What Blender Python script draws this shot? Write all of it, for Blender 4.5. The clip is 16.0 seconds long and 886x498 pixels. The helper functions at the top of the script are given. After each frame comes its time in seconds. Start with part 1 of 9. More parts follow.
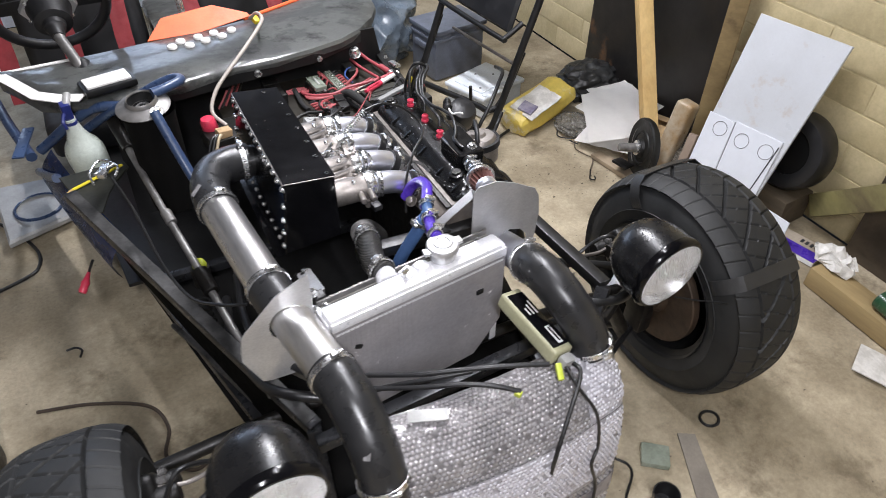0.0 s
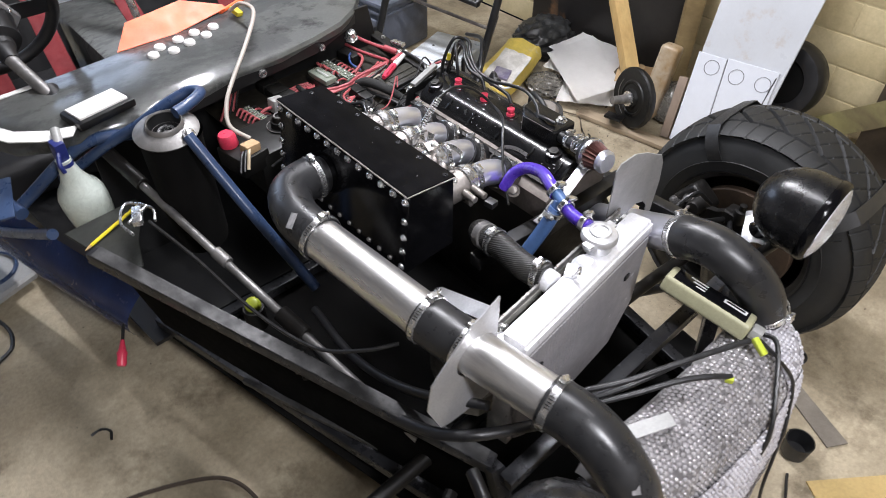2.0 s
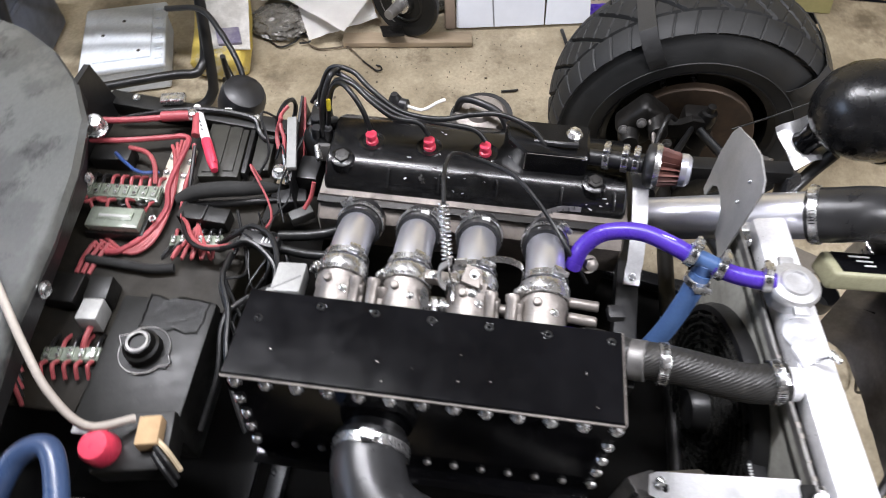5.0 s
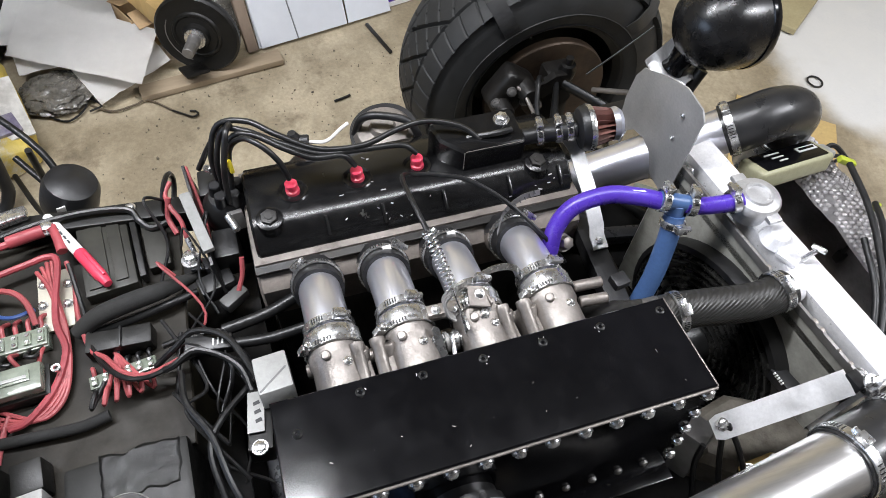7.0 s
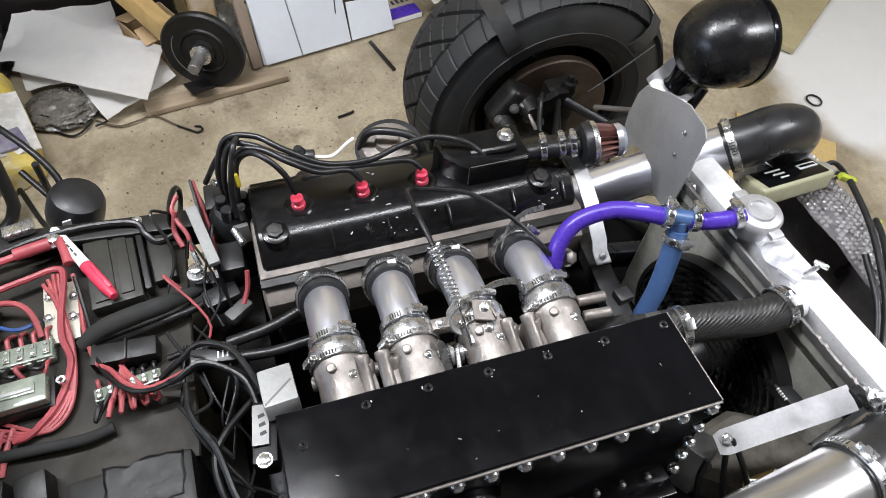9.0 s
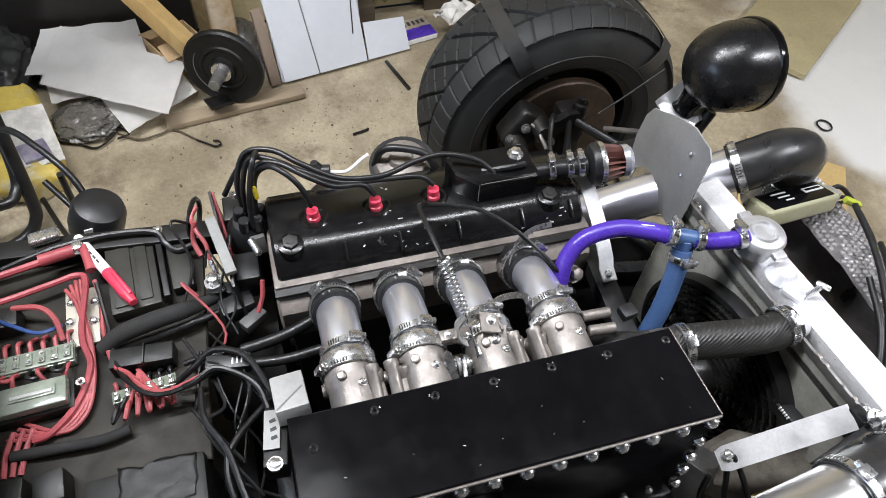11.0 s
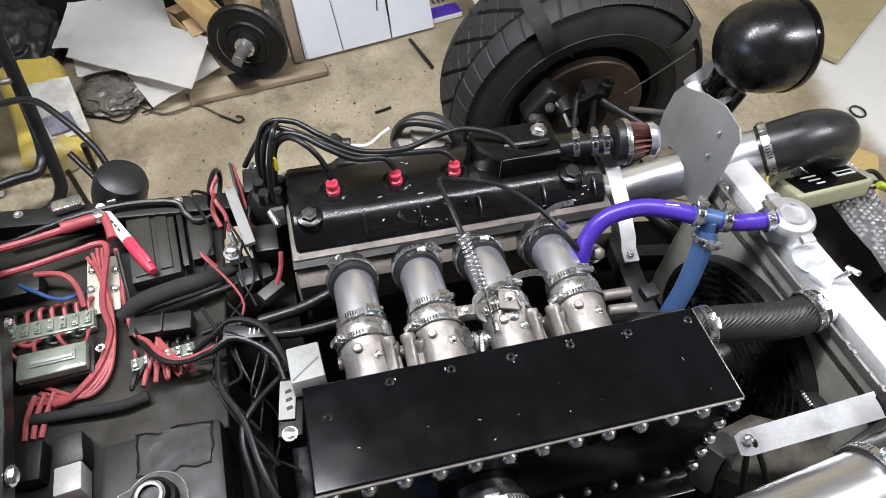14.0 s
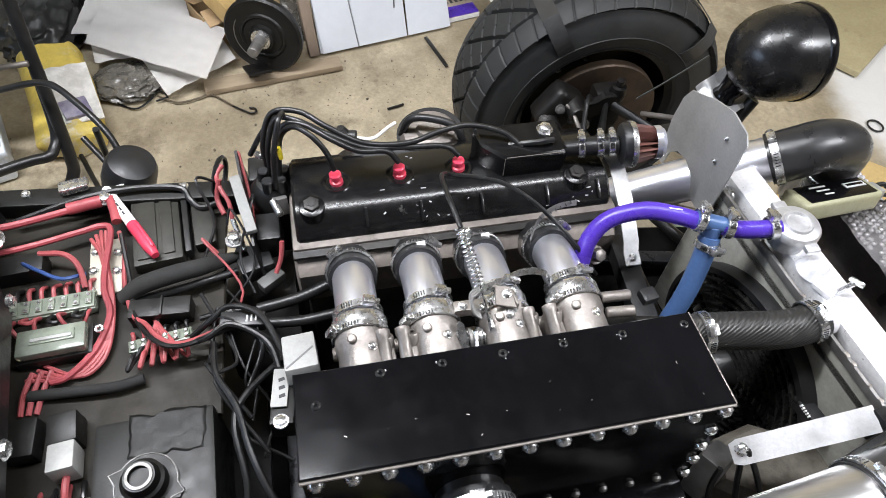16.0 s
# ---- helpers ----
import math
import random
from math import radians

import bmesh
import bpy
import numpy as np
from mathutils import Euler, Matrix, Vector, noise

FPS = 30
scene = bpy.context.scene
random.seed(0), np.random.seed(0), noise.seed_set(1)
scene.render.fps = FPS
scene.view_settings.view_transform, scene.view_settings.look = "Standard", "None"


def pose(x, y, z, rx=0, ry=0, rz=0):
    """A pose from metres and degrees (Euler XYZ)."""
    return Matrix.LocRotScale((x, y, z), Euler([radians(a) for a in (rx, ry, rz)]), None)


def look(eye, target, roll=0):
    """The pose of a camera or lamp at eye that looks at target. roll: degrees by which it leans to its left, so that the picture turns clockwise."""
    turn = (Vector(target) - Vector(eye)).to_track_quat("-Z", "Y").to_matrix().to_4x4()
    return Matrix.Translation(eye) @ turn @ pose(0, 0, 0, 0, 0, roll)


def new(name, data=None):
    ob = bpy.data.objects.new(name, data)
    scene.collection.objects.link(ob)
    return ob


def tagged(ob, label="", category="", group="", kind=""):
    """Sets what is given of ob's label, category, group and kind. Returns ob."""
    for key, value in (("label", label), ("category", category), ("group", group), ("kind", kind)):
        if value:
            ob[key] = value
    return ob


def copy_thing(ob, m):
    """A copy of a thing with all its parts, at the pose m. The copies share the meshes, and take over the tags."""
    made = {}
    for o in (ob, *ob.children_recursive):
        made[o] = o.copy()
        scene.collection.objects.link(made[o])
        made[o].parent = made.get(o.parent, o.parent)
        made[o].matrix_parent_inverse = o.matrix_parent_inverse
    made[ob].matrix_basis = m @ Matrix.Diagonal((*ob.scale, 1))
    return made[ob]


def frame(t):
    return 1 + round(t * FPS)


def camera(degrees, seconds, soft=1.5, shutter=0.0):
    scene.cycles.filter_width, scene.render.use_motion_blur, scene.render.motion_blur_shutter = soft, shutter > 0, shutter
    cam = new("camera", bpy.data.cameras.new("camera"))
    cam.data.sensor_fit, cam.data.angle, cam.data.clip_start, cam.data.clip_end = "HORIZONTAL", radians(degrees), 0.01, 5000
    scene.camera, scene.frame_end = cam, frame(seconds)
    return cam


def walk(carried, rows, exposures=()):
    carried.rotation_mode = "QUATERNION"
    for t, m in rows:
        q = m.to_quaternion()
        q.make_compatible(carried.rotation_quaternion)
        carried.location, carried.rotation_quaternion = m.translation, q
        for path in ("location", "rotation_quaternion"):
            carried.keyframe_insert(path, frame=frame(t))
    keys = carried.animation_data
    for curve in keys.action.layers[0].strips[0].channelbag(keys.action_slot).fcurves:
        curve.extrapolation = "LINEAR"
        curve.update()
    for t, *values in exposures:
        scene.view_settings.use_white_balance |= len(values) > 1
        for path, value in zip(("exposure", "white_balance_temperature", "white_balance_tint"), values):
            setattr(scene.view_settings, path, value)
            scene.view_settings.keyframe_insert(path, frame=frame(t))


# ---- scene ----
cam = camera(67.4, 16.0, soft=0.65, shutter=0.4)
PATH = [
    (0, (-0.52, -1.148, 1.583), (0.175, 0.19, 0.268), 0.8),
    (0.5, (-0.722, -1.159, 1.584), (0.084, 0.157, 0.312), 2.1),
    (1, (-0.796, -1.084, 1.56), (0.071, 0.203, 0.298), 2.6),
    (1.5, (-0.823, -0.859, 1.517), (0.153, 0.281, 0.195), 1.7),
    (2, (-0.855, -0.725, 1.512), (0.106, 0.365, 0.138), -0.0),
    (2.5, (-0.873, -0.508, 1.495), (0.365, 0.338, 0.172), -0.2),
    (3, (-0.942, -0.265, 1.508), (0.379, 0.303, 0.117), 0.2),
    (3.2, (-0.945, -0.243, 1.505), (0.349, 0.31, 0.085), 1.5),
    (5.3, (-0.506, 0.247, 1.434), (0.584, 0.314, -0.242), -1.5),
    (5.5, (-0.486, 0.301, 1.42), (0.678, 0.222, -0.204), 1.4),
    (6, (-0.448, 0.365, 1.418), (0.733, 0.064, -0.168), 3.6),
    (6.5, (-0.45, 0.369, 1.414), (0.644, -0.013, -0.217), 4.4),
    (7, (-0.46, 0.373, 1.406), (0.587, -0.034, -0.249), 4.6),
    (7.5, (-0.464, 0.387, 1.407), (0.605, -0.032, -0.23), 6.3),
    (8, (-0.47, 0.381, 1.41), (0.613, -0.038, -0.218), 4.5),
    (8.5, (-0.467, 0.377, 1.408), (0.614, -0.039, -0.222), 3.6),
    (9, (-0.464, 0.381, 1.409), (0.622, -0.037, -0.217), 4.7),
    (9.2, (-0.467, 0.385, 1.411), (0.639, -0.028, -0.203), 5.0),
    (11.3, (-0.484, 0.386, 1.427), (0.657, -0.008, -0.168), 4.3),
    (11.5, (-0.48, 0.388, 1.42), (0.655, 0.01, -0.184), 3.7),
    (12, (-0.48, 0.388, 1.42), (0.661, 0.024, -0.182), 2.8),
    (12.5, (-0.483, 0.388, 1.417), (0.651, 0.03, -0.191), 2.7),
    (13, (-0.483, 0.39, 1.413), (0.633, 0.025, -0.206), 3.4),
    (13.5, (-0.487, 0.395, 1.414), (0.633, 0.047, -0.206), 3.8),
    (14, (-0.489, 0.385, 1.411), (0.63, 0.055, -0.214), 3.4),
    (14.5, (-0.498, 0.363, 1.407), (0.626, 0.084, -0.224), 2.7),
    (15, (-0.498, 0.368, 1.406), (0.624, 0.123, -0.231), 2.1),
    (15.5, (-0.497, 0.373, 1.407), (0.63, 0.115, -0.225), 2.9),
    (16, (-0.499, 0.369, 1.405), (0.632, 0.075, -0.218), 4.2),
]
walk(cam, [(t, look(eye, target, roll)) for t, eye, target, roll in PATH], exposures=[(0.0, -0.36, 6500, 15), (1.5, -0.26, 6500, 15), (3.2, -0.28, 6500, 16), (5.3, -0.28, 6500, 15), (6.5, -0.40, 6500, 13), (7.5, -0.49, 6500, 12), (13.5, -0.45, 6500, 12), (15.0, -0.32, 6500, 12), (16.0, -0.26, 6500, 12)])


# ---- world and lights ----
world = bpy.data.worlds.new("garage_world")
scene.world = world
world.use_nodes = True
world.node_tree.nodes["Background"].inputs[0].default_value = (0.8, 0.88, 1.0, 1)
world.node_tree.nodes["Background"].inputs[1].default_value = 0.012


def area_lamp(name, eye, target, size, size_y, watts, colour):
    data = bpy.data.lights.new(name, "AREA")
    data.shape, data.size, data.size_y, data.energy, data.color = "RECTANGLE", size, size_y, watts, colour
    ob = new(name, data)
    ob.matrix_world = look(eye, target)
    return ob


LAMPS = [((0.40, 1.10, 2.33), 80), ((0.1, 0.0, 2.33), 30), ((-0.7, -1.85, 2.33), 94)]
for n, (at, watts) in enumerate(LAMPS):
    area_lamp("tube_light", at, (at[0], at[1] + 0.001, 0), 0.12, 1.2, watts, (0.93, 0.96, 1.0))

# added blue light from an unseen rear window, for the scuttle's sheen
area_lamp("assumed_window_light", (-0.6, 3.285, 1.525), (-0.6, 0, 1.525), 1.72, 1.07, 36, (0.60, 0.76, 1.0))

# ---- building helpers ----
ORG = {}


def thing(name, at, label, category, group="", kind=""):
    ob = new(name)
    ob.empty_display_size = 0.05
    ob.location = at
    ORG[ob.name] = Vector(at)
    return tagged(ob, label, category, group, kind)


def mesh_of(bm, name, material, org, angle=40):
    bmesh.ops.recalc_face_normals(bm, faces=bm.faces)
    bmesh.ops.translate(bm, verts=bm.verts, vec=-Vector(org))
    me = bpy.data.meshes.new(name)
    bm.to_mesh(me)
    bm.free()
    me.materials.append(material)
    me.shade_smooth()
    me.set_sharp_from_angle(angle=radians(angle))
    return me


def part(name, bm, material, parent, label="", angle=40):
    org = ORG[parent.name]
    ob = new(name, mesh_of(bm, name, material, org, angle))
    ob.parent = parent
    ORG[ob.name] = org
    return tagged(ob, label)


def solo(name, bm, material, at, label, category, group="", kind="", angle=40):
    ob = new(name, mesh_of(bm, name, material, at, angle))
    ob.location = at
    ORG[ob.name] = Vector(at)
    return tagged(ob, label, category, group, kind)


def B():
    return bmesh.new()


def frame_of(axis, up=(0, 0, 1)):
    z = Vector(axis).normalized()
    u = Vector(up)
    if abs(z.dot(u.normalized())) > 0.97:
        u = Vector((0, 1, 0))
    x = u.cross(z).normalized()
    return Matrix((x, z.cross(x), z)).transposed()


def turn(rx=0, ry=0, rz=0):
    return Euler((radians(rx), radians(ry), radians(rz))).to_matrix()


def box(bm, c, s, rot=None, bev=0.003, seg=2):
    m = Matrix.Translation(c) @ (rot or Matrix.Identity(3)).to_4x4() @ Matrix.Diagonal((*s, 1))
    made = bmesh.ops.create_cube(bm, size=1, matrix=m)
    if bev:
        edges = list({e for v in made["verts"] for e in v.link_edges})
        bmesh.ops.bevel(bm, geom=edges, offset=min(bev, min(s) * 0.45), segments=seg, affect="EDGES", profile=0.6)
    return bm


def lathe(bm, profile, at, axis, seg=32, up=(0, 0, 1), closed=False):
    """profile: rows of radius and height along the axis."""
    rot, at = frame_of(axis, up), Vector(at)
    rings = []
    for r, h in profile:
        if r < 1e-5:
            rings.append([bm.verts.new(at + rot @ Vector((0, 0, h)))])
        else:
            rings.append([bm.verts.new(at + rot @ Vector((r * math.cos(2 * math.pi * k / seg), r * math.sin(2 * math.pi * k / seg), h))) for k in range(seg)])
    pairs = list(zip(rings, rings[1:])) + ([(rings[-1], rings[0])] if closed else [])
    for a, b in pairs:
        for k in range(seg):
            j = (k + 1) % seg
            if len(a) == 1 and len(b) == 1:
                continue
            if len(a) == 1:
                bm.faces.new((a[0], b[k], b[j]))
            elif len(b) == 1:
                bm.faces.new((a[k], a[j], b[0]))
            else:
                bm.faces.new((a[k], a[j], b[j], b[k]))
    return bm


def cyl(bm, a, b, r, r2=None, seg=24, bev=0.0015):
    a, b = Vector(a), Vector(b)
    h, r2 = (b - a).length, r if r2 is None else r2
    e = min(bev, r * 0.4, h * 0.4)
    return lathe(bm, [(0, 0), (r - e, 0), (r, e), (r2, h - e), (max(r2 - e, 1e-4), h), (0, h)], a, b - a, seg)


def curve(pts, steps=8, closed=False):
    """Catmull-Rom points through pts."""
    p = [Vector(q) for q in pts]
    n = len(p)
    out = []
    for i in range(n if closed else n - 1):
        if closed:
            a, b, c, d = p[(i - 1) % n], p[i], p[(i + 1) % n], p[(i + 2) % n]
        else:
            b, c = p[i], p[i + 1]
            a = p[i - 1] if i else b * 2 - c
            d = p[i + 2] if i + 2 < n else c * 2 - b
        for k in range(steps):
            t = k / steps
            out.append(0.5 * (2 * b + (c - a) * t + (2 * a - 5 * b + 4 * c - d) * t * t + (3 * b - a - 3 * c + d) * t ** 3))
    if not closed:
        out.append(p[-1])
    return out


def sweep(bm, pts, r, seg=10, steps=8, closed=False, smooth=True, ribs=0.0, caps=True):
    """A tube along pts; r is a number or a function of the share of the way."""
    line = curve(pts, steps, closed) if smooth else [Vector(q) for q in pts]
    n = len(line)
    rad = r if callable(r) else (lambda s: r)
    up = Vector((0.13, 0.21, 0.97))
    rings = []
    for i, q in enumerate(line):
        t = (line[(i + 1) % n] - line[i - 1]) if closed else (line[min(i + 1, n - 1)] - line[max(i - 1, 0)])
        t = t.normalized() if t.length > 1e-9 else Vector((0, 0, 1))
        side = up.cross(t)
        if side.length < 1e-4:
            side = Vector((1, 0, 0)).cross(t)
        side.normalize()
        up = t.cross(side)
        w = rad(i / max(n - 1, 1)) * (1 + (ribs if i % 2 else -ribs))
        rings.append([bm.verts.new(q + w * (math.cos(2 * math.pi * k / seg) * side + math.sin(2 * math.pi * k / seg) * up)) for k in range(seg)])
    for a, b in list(zip(rings, rings[1:])) + ([(rings[-1], rings[0])] if closed else []):
        for k in range(seg):
            j = (k + 1) % seg
            bm.faces.new((a[k], a[j], b[j], b[k]))
    if not closed and caps:
        bm.faces.new(rings[0][::-1])
        bm.faces.new(rings[-1])
    return bm


def plate(bm, outline, at, u, v, thick, bev=0.0):
    """A flat plate: outline in metres along u and v from at, thickened along u x v."""
    at, u, v = Vector(at), Vector(u).normalized(), Vector(v).normalized()
    n = u.cross(v).normalized() * thick
    low = [bm.verts.new(at + a * u + b * v) for a, b in outline]
    top = [bm.verts.new(at + a * u + b * v + n) for a, b in outline]
    faces = [bm.faces.new(low[::-1]), bm.faces.new(top)]
    k = len(outline)
    for i in range(k):
        faces.append(bm.faces.new((low[i], low[(i + 1) % k], top[(i + 1) % k], top[i])))
    if bev:
        edges = list({e for f in faces[:2] for e in f.edges})
        bmesh.ops.bevel(bm, geom=edges, offset=bev, segments=1, affect="EDGES")
    return bm


def arc(r, a0, a1, n, cx=0.0, cy=0.0):
    return [(cx + r * math.cos(radians(a0 + (a1 - a0) * k / n)), cy + r * math.sin(radians(a0 + (a1 - a0) * k / n))) for k in range(n + 1)]


def strip(bm, pts, width, thick, across):
    """A flat band along pts, its width along across."""
    line = [Vector(p) for p in pts]
    w = Vector(across).normalized() * width / 2
    rows = []
    for i, q in enumerate(line):
        t = (line[min(i + 1, len(line) - 1)] - line[max(i - 1, 0)]).normalized()
        n = t.cross(w).normalized() * thick
        rows.append([bm.verts.new(p) for p in (q - w, q + w, q + w + n, q - w + n)])
    for a, b in zip(rows, rows[1:]):
        for k in range(4):
            bm.faces.new((a[k], a[(k + 1) % 4], b[(k + 1) % 4], b[k]))
    bm.faces.new(rows[0][::-1])
    bm.faces.new(rows[-1])
    return bm


def dome_bolt(bm, at, n, r=0.006):
    return lathe(bm, [(0, -0.002), (r * 1.25, -0.002), (r * 1.25, 0.0015), (r, 0.002), (r * 0.92, r * 0.55), (r * 0.55, r * 0.85), (r * 0.45, r * 0.8), (r * 0.3, r * 0.45), (0, r * 0.45)], at, n, 10)


def hex_bolt(bm, at, n, r=0.006, h=0.005):
    lathe(bm, [(0, -0.002), (r * 1.4, -0.002), (r * 1.4, 0.001), (0, 0.001)], at, n, 14)
    return lathe(bm, [(0, 0), (r, 0), (r, h), (r * 0.8, h * 1.12), (0, h * 1.12)], at, n, 6)


# ---- materials ----
def link(tree, a, b):
    tree.links.new(a, b)


def surface(name, col, col2=None, rough=0.5, metal=0.0, blot=7.0, grain=140.0, bump=0.12, rvar=0.2, share=0.5, dirt=None, dirty=0.0, dirt_scale=9.0,
            spread=0.12, coat=0.0, rand=0.0, trans=0.0, stretch=(1, 1, 1), spec=0.5, alpha=1.0, gvar=0.13):
    m = bpy.data.materials.new(name)
    m.use_nodes = True
    t = m.node_tree
    bsdf = t.nodes["Principled BSDF"]
    co = t.nodes.new("ShaderNodeTexCoord")
    mp = t.nodes.new("ShaderNodeMapping")
    mp.inputs["Scale"].default_value = stretch
    link(t, co.outputs["Object"], mp.inputs["Vector"])

    def noise_at(scale, detail, rgh=0.6):
        n = t.nodes.new("ShaderNodeTexNoise")
        n.inputs["Scale"].default_value, n.inputs["Detail"].default_value, n.inputs["Roughness"].default_value = scale, detail, rgh
        link(t, mp.outputs[0], n.inputs["Vector"])
        return n.outputs["Fac"]

    def ramp(src, lo, hi):
        n = t.nodes.new("ShaderNodeMapRange")
        n.inputs[1].default_value, n.inputs[2].default_value = lo, hi
        link(t, src, n.inputs[0])
        return n.outputs[0]

    def mix(f, a, b, kind="MIX"):
        n = t.nodes.new("ShaderNodeMix")
        n.data_type, n.blend_type = "RGBA", kind
        for s, v in ((n.inputs[0], f), (n.inputs[6], a), (n.inputs[7], b)):
            if hasattr(v, "is_linked"):
                link(t, v, s)
            else:
                s.default_value = v
        return n.outputs[2]

    col2 = col2 or tuple(min(1, c * 0.75) for c in col)
    big, fine = noise_at(blot, 5), noise_at(grain, 3, 0.7)
    c = mix(ramp(big, 0.5 - spread + (0.5 - share) * 0.3, 0.5 + spread + (0.5 - share) * 0.3), (*col, 1), (*col2, 1))
    g = ramp(fine, 0.2, 0.8)
    grey = t.nodes.new("ShaderNodeMapRange")
    grey.inputs[3].default_value, grey.inputs[4].default_value = 1 - gvar, 1 + gvar
    link(t, g, grey.inputs[0])
    c = mix(1.0, c, grey.outputs[0], "MULTIPLY")
    r_out = t.nodes.new("ShaderNodeMapRange")
    r_out.inputs[3].default_value, r_out.inputs[4].default_value = max(0.02, rough - rvar / 2), min(1, rough + rvar / 2)
    mid = noise_at(blot * 4, 4)
    link(t, ramp(mid, 0.3, 0.7), r_out.inputs[0])
    rough_socket = r_out.outputs[0]
    metal_socket = None
    if dirt:
        d = ramp(noise_at(dirt_scale, 8, 0.7), 0.68 - dirty * 0.35, 0.78 - dirty * 0.25)
        c = mix(d, c, (*dirt, 1))
        n = t.nodes.new("ShaderNodeMix")
        n.inputs[3].default_value = 0.85
        link(t, d, n.inputs[0]), link(t, rough_socket, n.inputs[2])
        rough_socket = n.outputs[0]
        if metal:
            n = t.nodes.new("ShaderNodeMapRange")
            n.inputs[3].default_value, n.inputs[4].default_value = metal, 0.0
            link(t, d, n.inputs[0])
            metal_socket = n.outputs[0]
    if rand:
        info = t.nodes.new("ShaderNodeObjectInfo")
        n = t.nodes.new("ShaderNodeMapRange")
        n.inputs[3].default_value, n.inputs[4].default_value = 1 - rand, 1 + rand
        link(t, info.outputs["Random"], n.inputs[0])
        c = mix(1.0, c, n.outputs[0], "MULTIPLY")
    link(t, c, bsdf.inputs["Base Color"])
    link(t, rough_socket, bsdf.inputs["Roughness"])
    if metal_socket:
        link(t, metal_socket, bsdf.inputs["Metallic"])
    else:
        bsdf.inputs["Metallic"].default_value = metal
    bsdf.inputs["Coat Weight"].default_value = coat
    bsdf.inputs["Coat Roughness"].default_value = 0.12
    bsdf.inputs["Transmission Weight"].default_value = trans
    bsdf.inputs["Specular IOR Level"].default_value = spec
    bsdf.inputs["Alpha"].default_value = alpha
    if bump:
        bp = t.nodes.new("ShaderNodeBump")
        bp.inputs["Strength"].default_value, bp.inputs["Distance"].default_value = bump, 0.002
        link(t, fine, bp.inputs["Height"])
        link(t, bp.outputs[0], bsdf.inputs["Normal"])
    return m


def glow(name, col, power):
    m = bpy.data.materials.new(name)
    m.use_nodes = True
    b = m.node_tree.nodes["Principled BSDF"]
    b.inputs["Emission Color"].default_value, b.inputs["Emission Strength"].default_value = (*col, 1), power
    return m


CONCRETE = surface("concrete", (0.46, 0.39, 0.275), (0.25, 0.205, 0.135), 0.66, blot=2.2, grain=90, bump=0.4, dirt=(0.15, 0.118, 0.075), dirty=0.40, dirt_scale=3.6, spread=0.10, gvar=0.22)
WALL_PAINT = surface("cream_wall_paint", (0.53, 0.445, 0.265), (0.43, 0.355, 0.20), 0.6, blot=3, grain=60, bump=0.35, rand=0.06, dirt=(0.25, 0.2, 0.12), dirty=0.1)
MORTAR = surface("wall_mortar", (0.50, 0.42, 0.25), (0.41, 0.34, 0.19), 0.85, blot=6, grain=80, bump=0.4)
PLASTER = surface("garage_plaster", (0.24, 0.22, 0.195), (0.17, 0.155, 0.14), 0.8, blot=2, grain=50, bump=0.2)
# unseen rear wall, kept pale blue so the scuttle reflects it
PALE_WALL = surface("pale_blue_white_paint", (0.70, 0.77, 0.88), (0.60, 0.66, 0.77), 0.7, blot=2, grain=50, bump=0.15)
CEIL_WOOD = surface("dusty_ceiling_boards", (0.16, 0.14, 0.115), (0.10, 0.09, 0.075), 0.8, blot=4, grain=60, bump=0.2, stretch=(1, 0.15, 1))
DARKWALL = surface("dark_boarding", (0.016, 0.0135, 0.0115), (0.009, 0.008, 0.0075), 0.45, blot=4, grain=60, bump=0.2, dirt=(0.20, 0.10, 0.04), dirty=0.25, dirt_scale=3)
BLACK_PAINT = surface("black_gloss_paint", (0.0032, 0.0032, 0.0038), (0.005, 0.005, 0.006), 0.14, blot=8, grain=300, bump=0.008, rvar=0.08, dirt=(0.03, 0.028, 0.026), dirty=-0.2, dirt_scale=40, spec=0.27)
BLACK_SATIN = surface("black_satin_metal", (0.006, 0.006, 0.0065), (0.012, 0.012, 0.012), 0.40, blot=14, grain=200, bump=0.12, dirt=(0.05, 0.045, 0.038), dirty=0.08, dirt_scale=22)
CAST_BLACK = surface("black_engine_paint", (0.0042, 0.0042, 0.0046), (0.007, 0.007, 0.0072), 0.22, blot=16, grain=180, bump=0.03, rvar=0.1, dirt=(0.06, 0.056, 0.05), dirty=0.02, dirt_scale=26)
HEAD_CAST = surface("grimy_cast_head", (0.21, 0.182, 0.16), (0.12, 0.103, 0.09), 0.5, metal=0.2, blot=15, grain=140, bump=0.3, dirt=(0.05, 0.04, 0.032), dirty=0.2, dirt_scale=20)
DARK_IRON = surface("oily_iron", (0.008, 0.0075, 0.007), (0.016, 0.014, 0.012), 0.45, metal=0.3, blot=12, grain=120, bump=0.3, dirt=(0.045, 0.036, 0.027), dirty=0.18, dirt_scale=15)
RUBBER = surface("black_rubber", (0.009, 0.009, 0.010), (0.016, 0.016, 0.017), 0.42, blot=10, grain=180, bump=0.08, dirt=(0.10, 0.095, 0.09), dirty=0.07, dirt_scale=14)
HOSE_RUBBER = surface("silicone_hose_black", (0.017, 0.0172, 0.018), (0.025, 0.025, 0.026), 0.32, blot=8, grain=260, bump=0.06, dirt=(0.2, 0.19, 0.18), dirty=0.04, dirt_scale=20)
TYRE = surface("tyre_rubber", (0.0105, 0.0108, 0.0108), (0.018, 0.0184, 0.018), 0.62, blot=5, grain=90, bump=0.2, dirt=(0.06, 0.056, 0.048), dirty=0.14, dirt_scale=7)
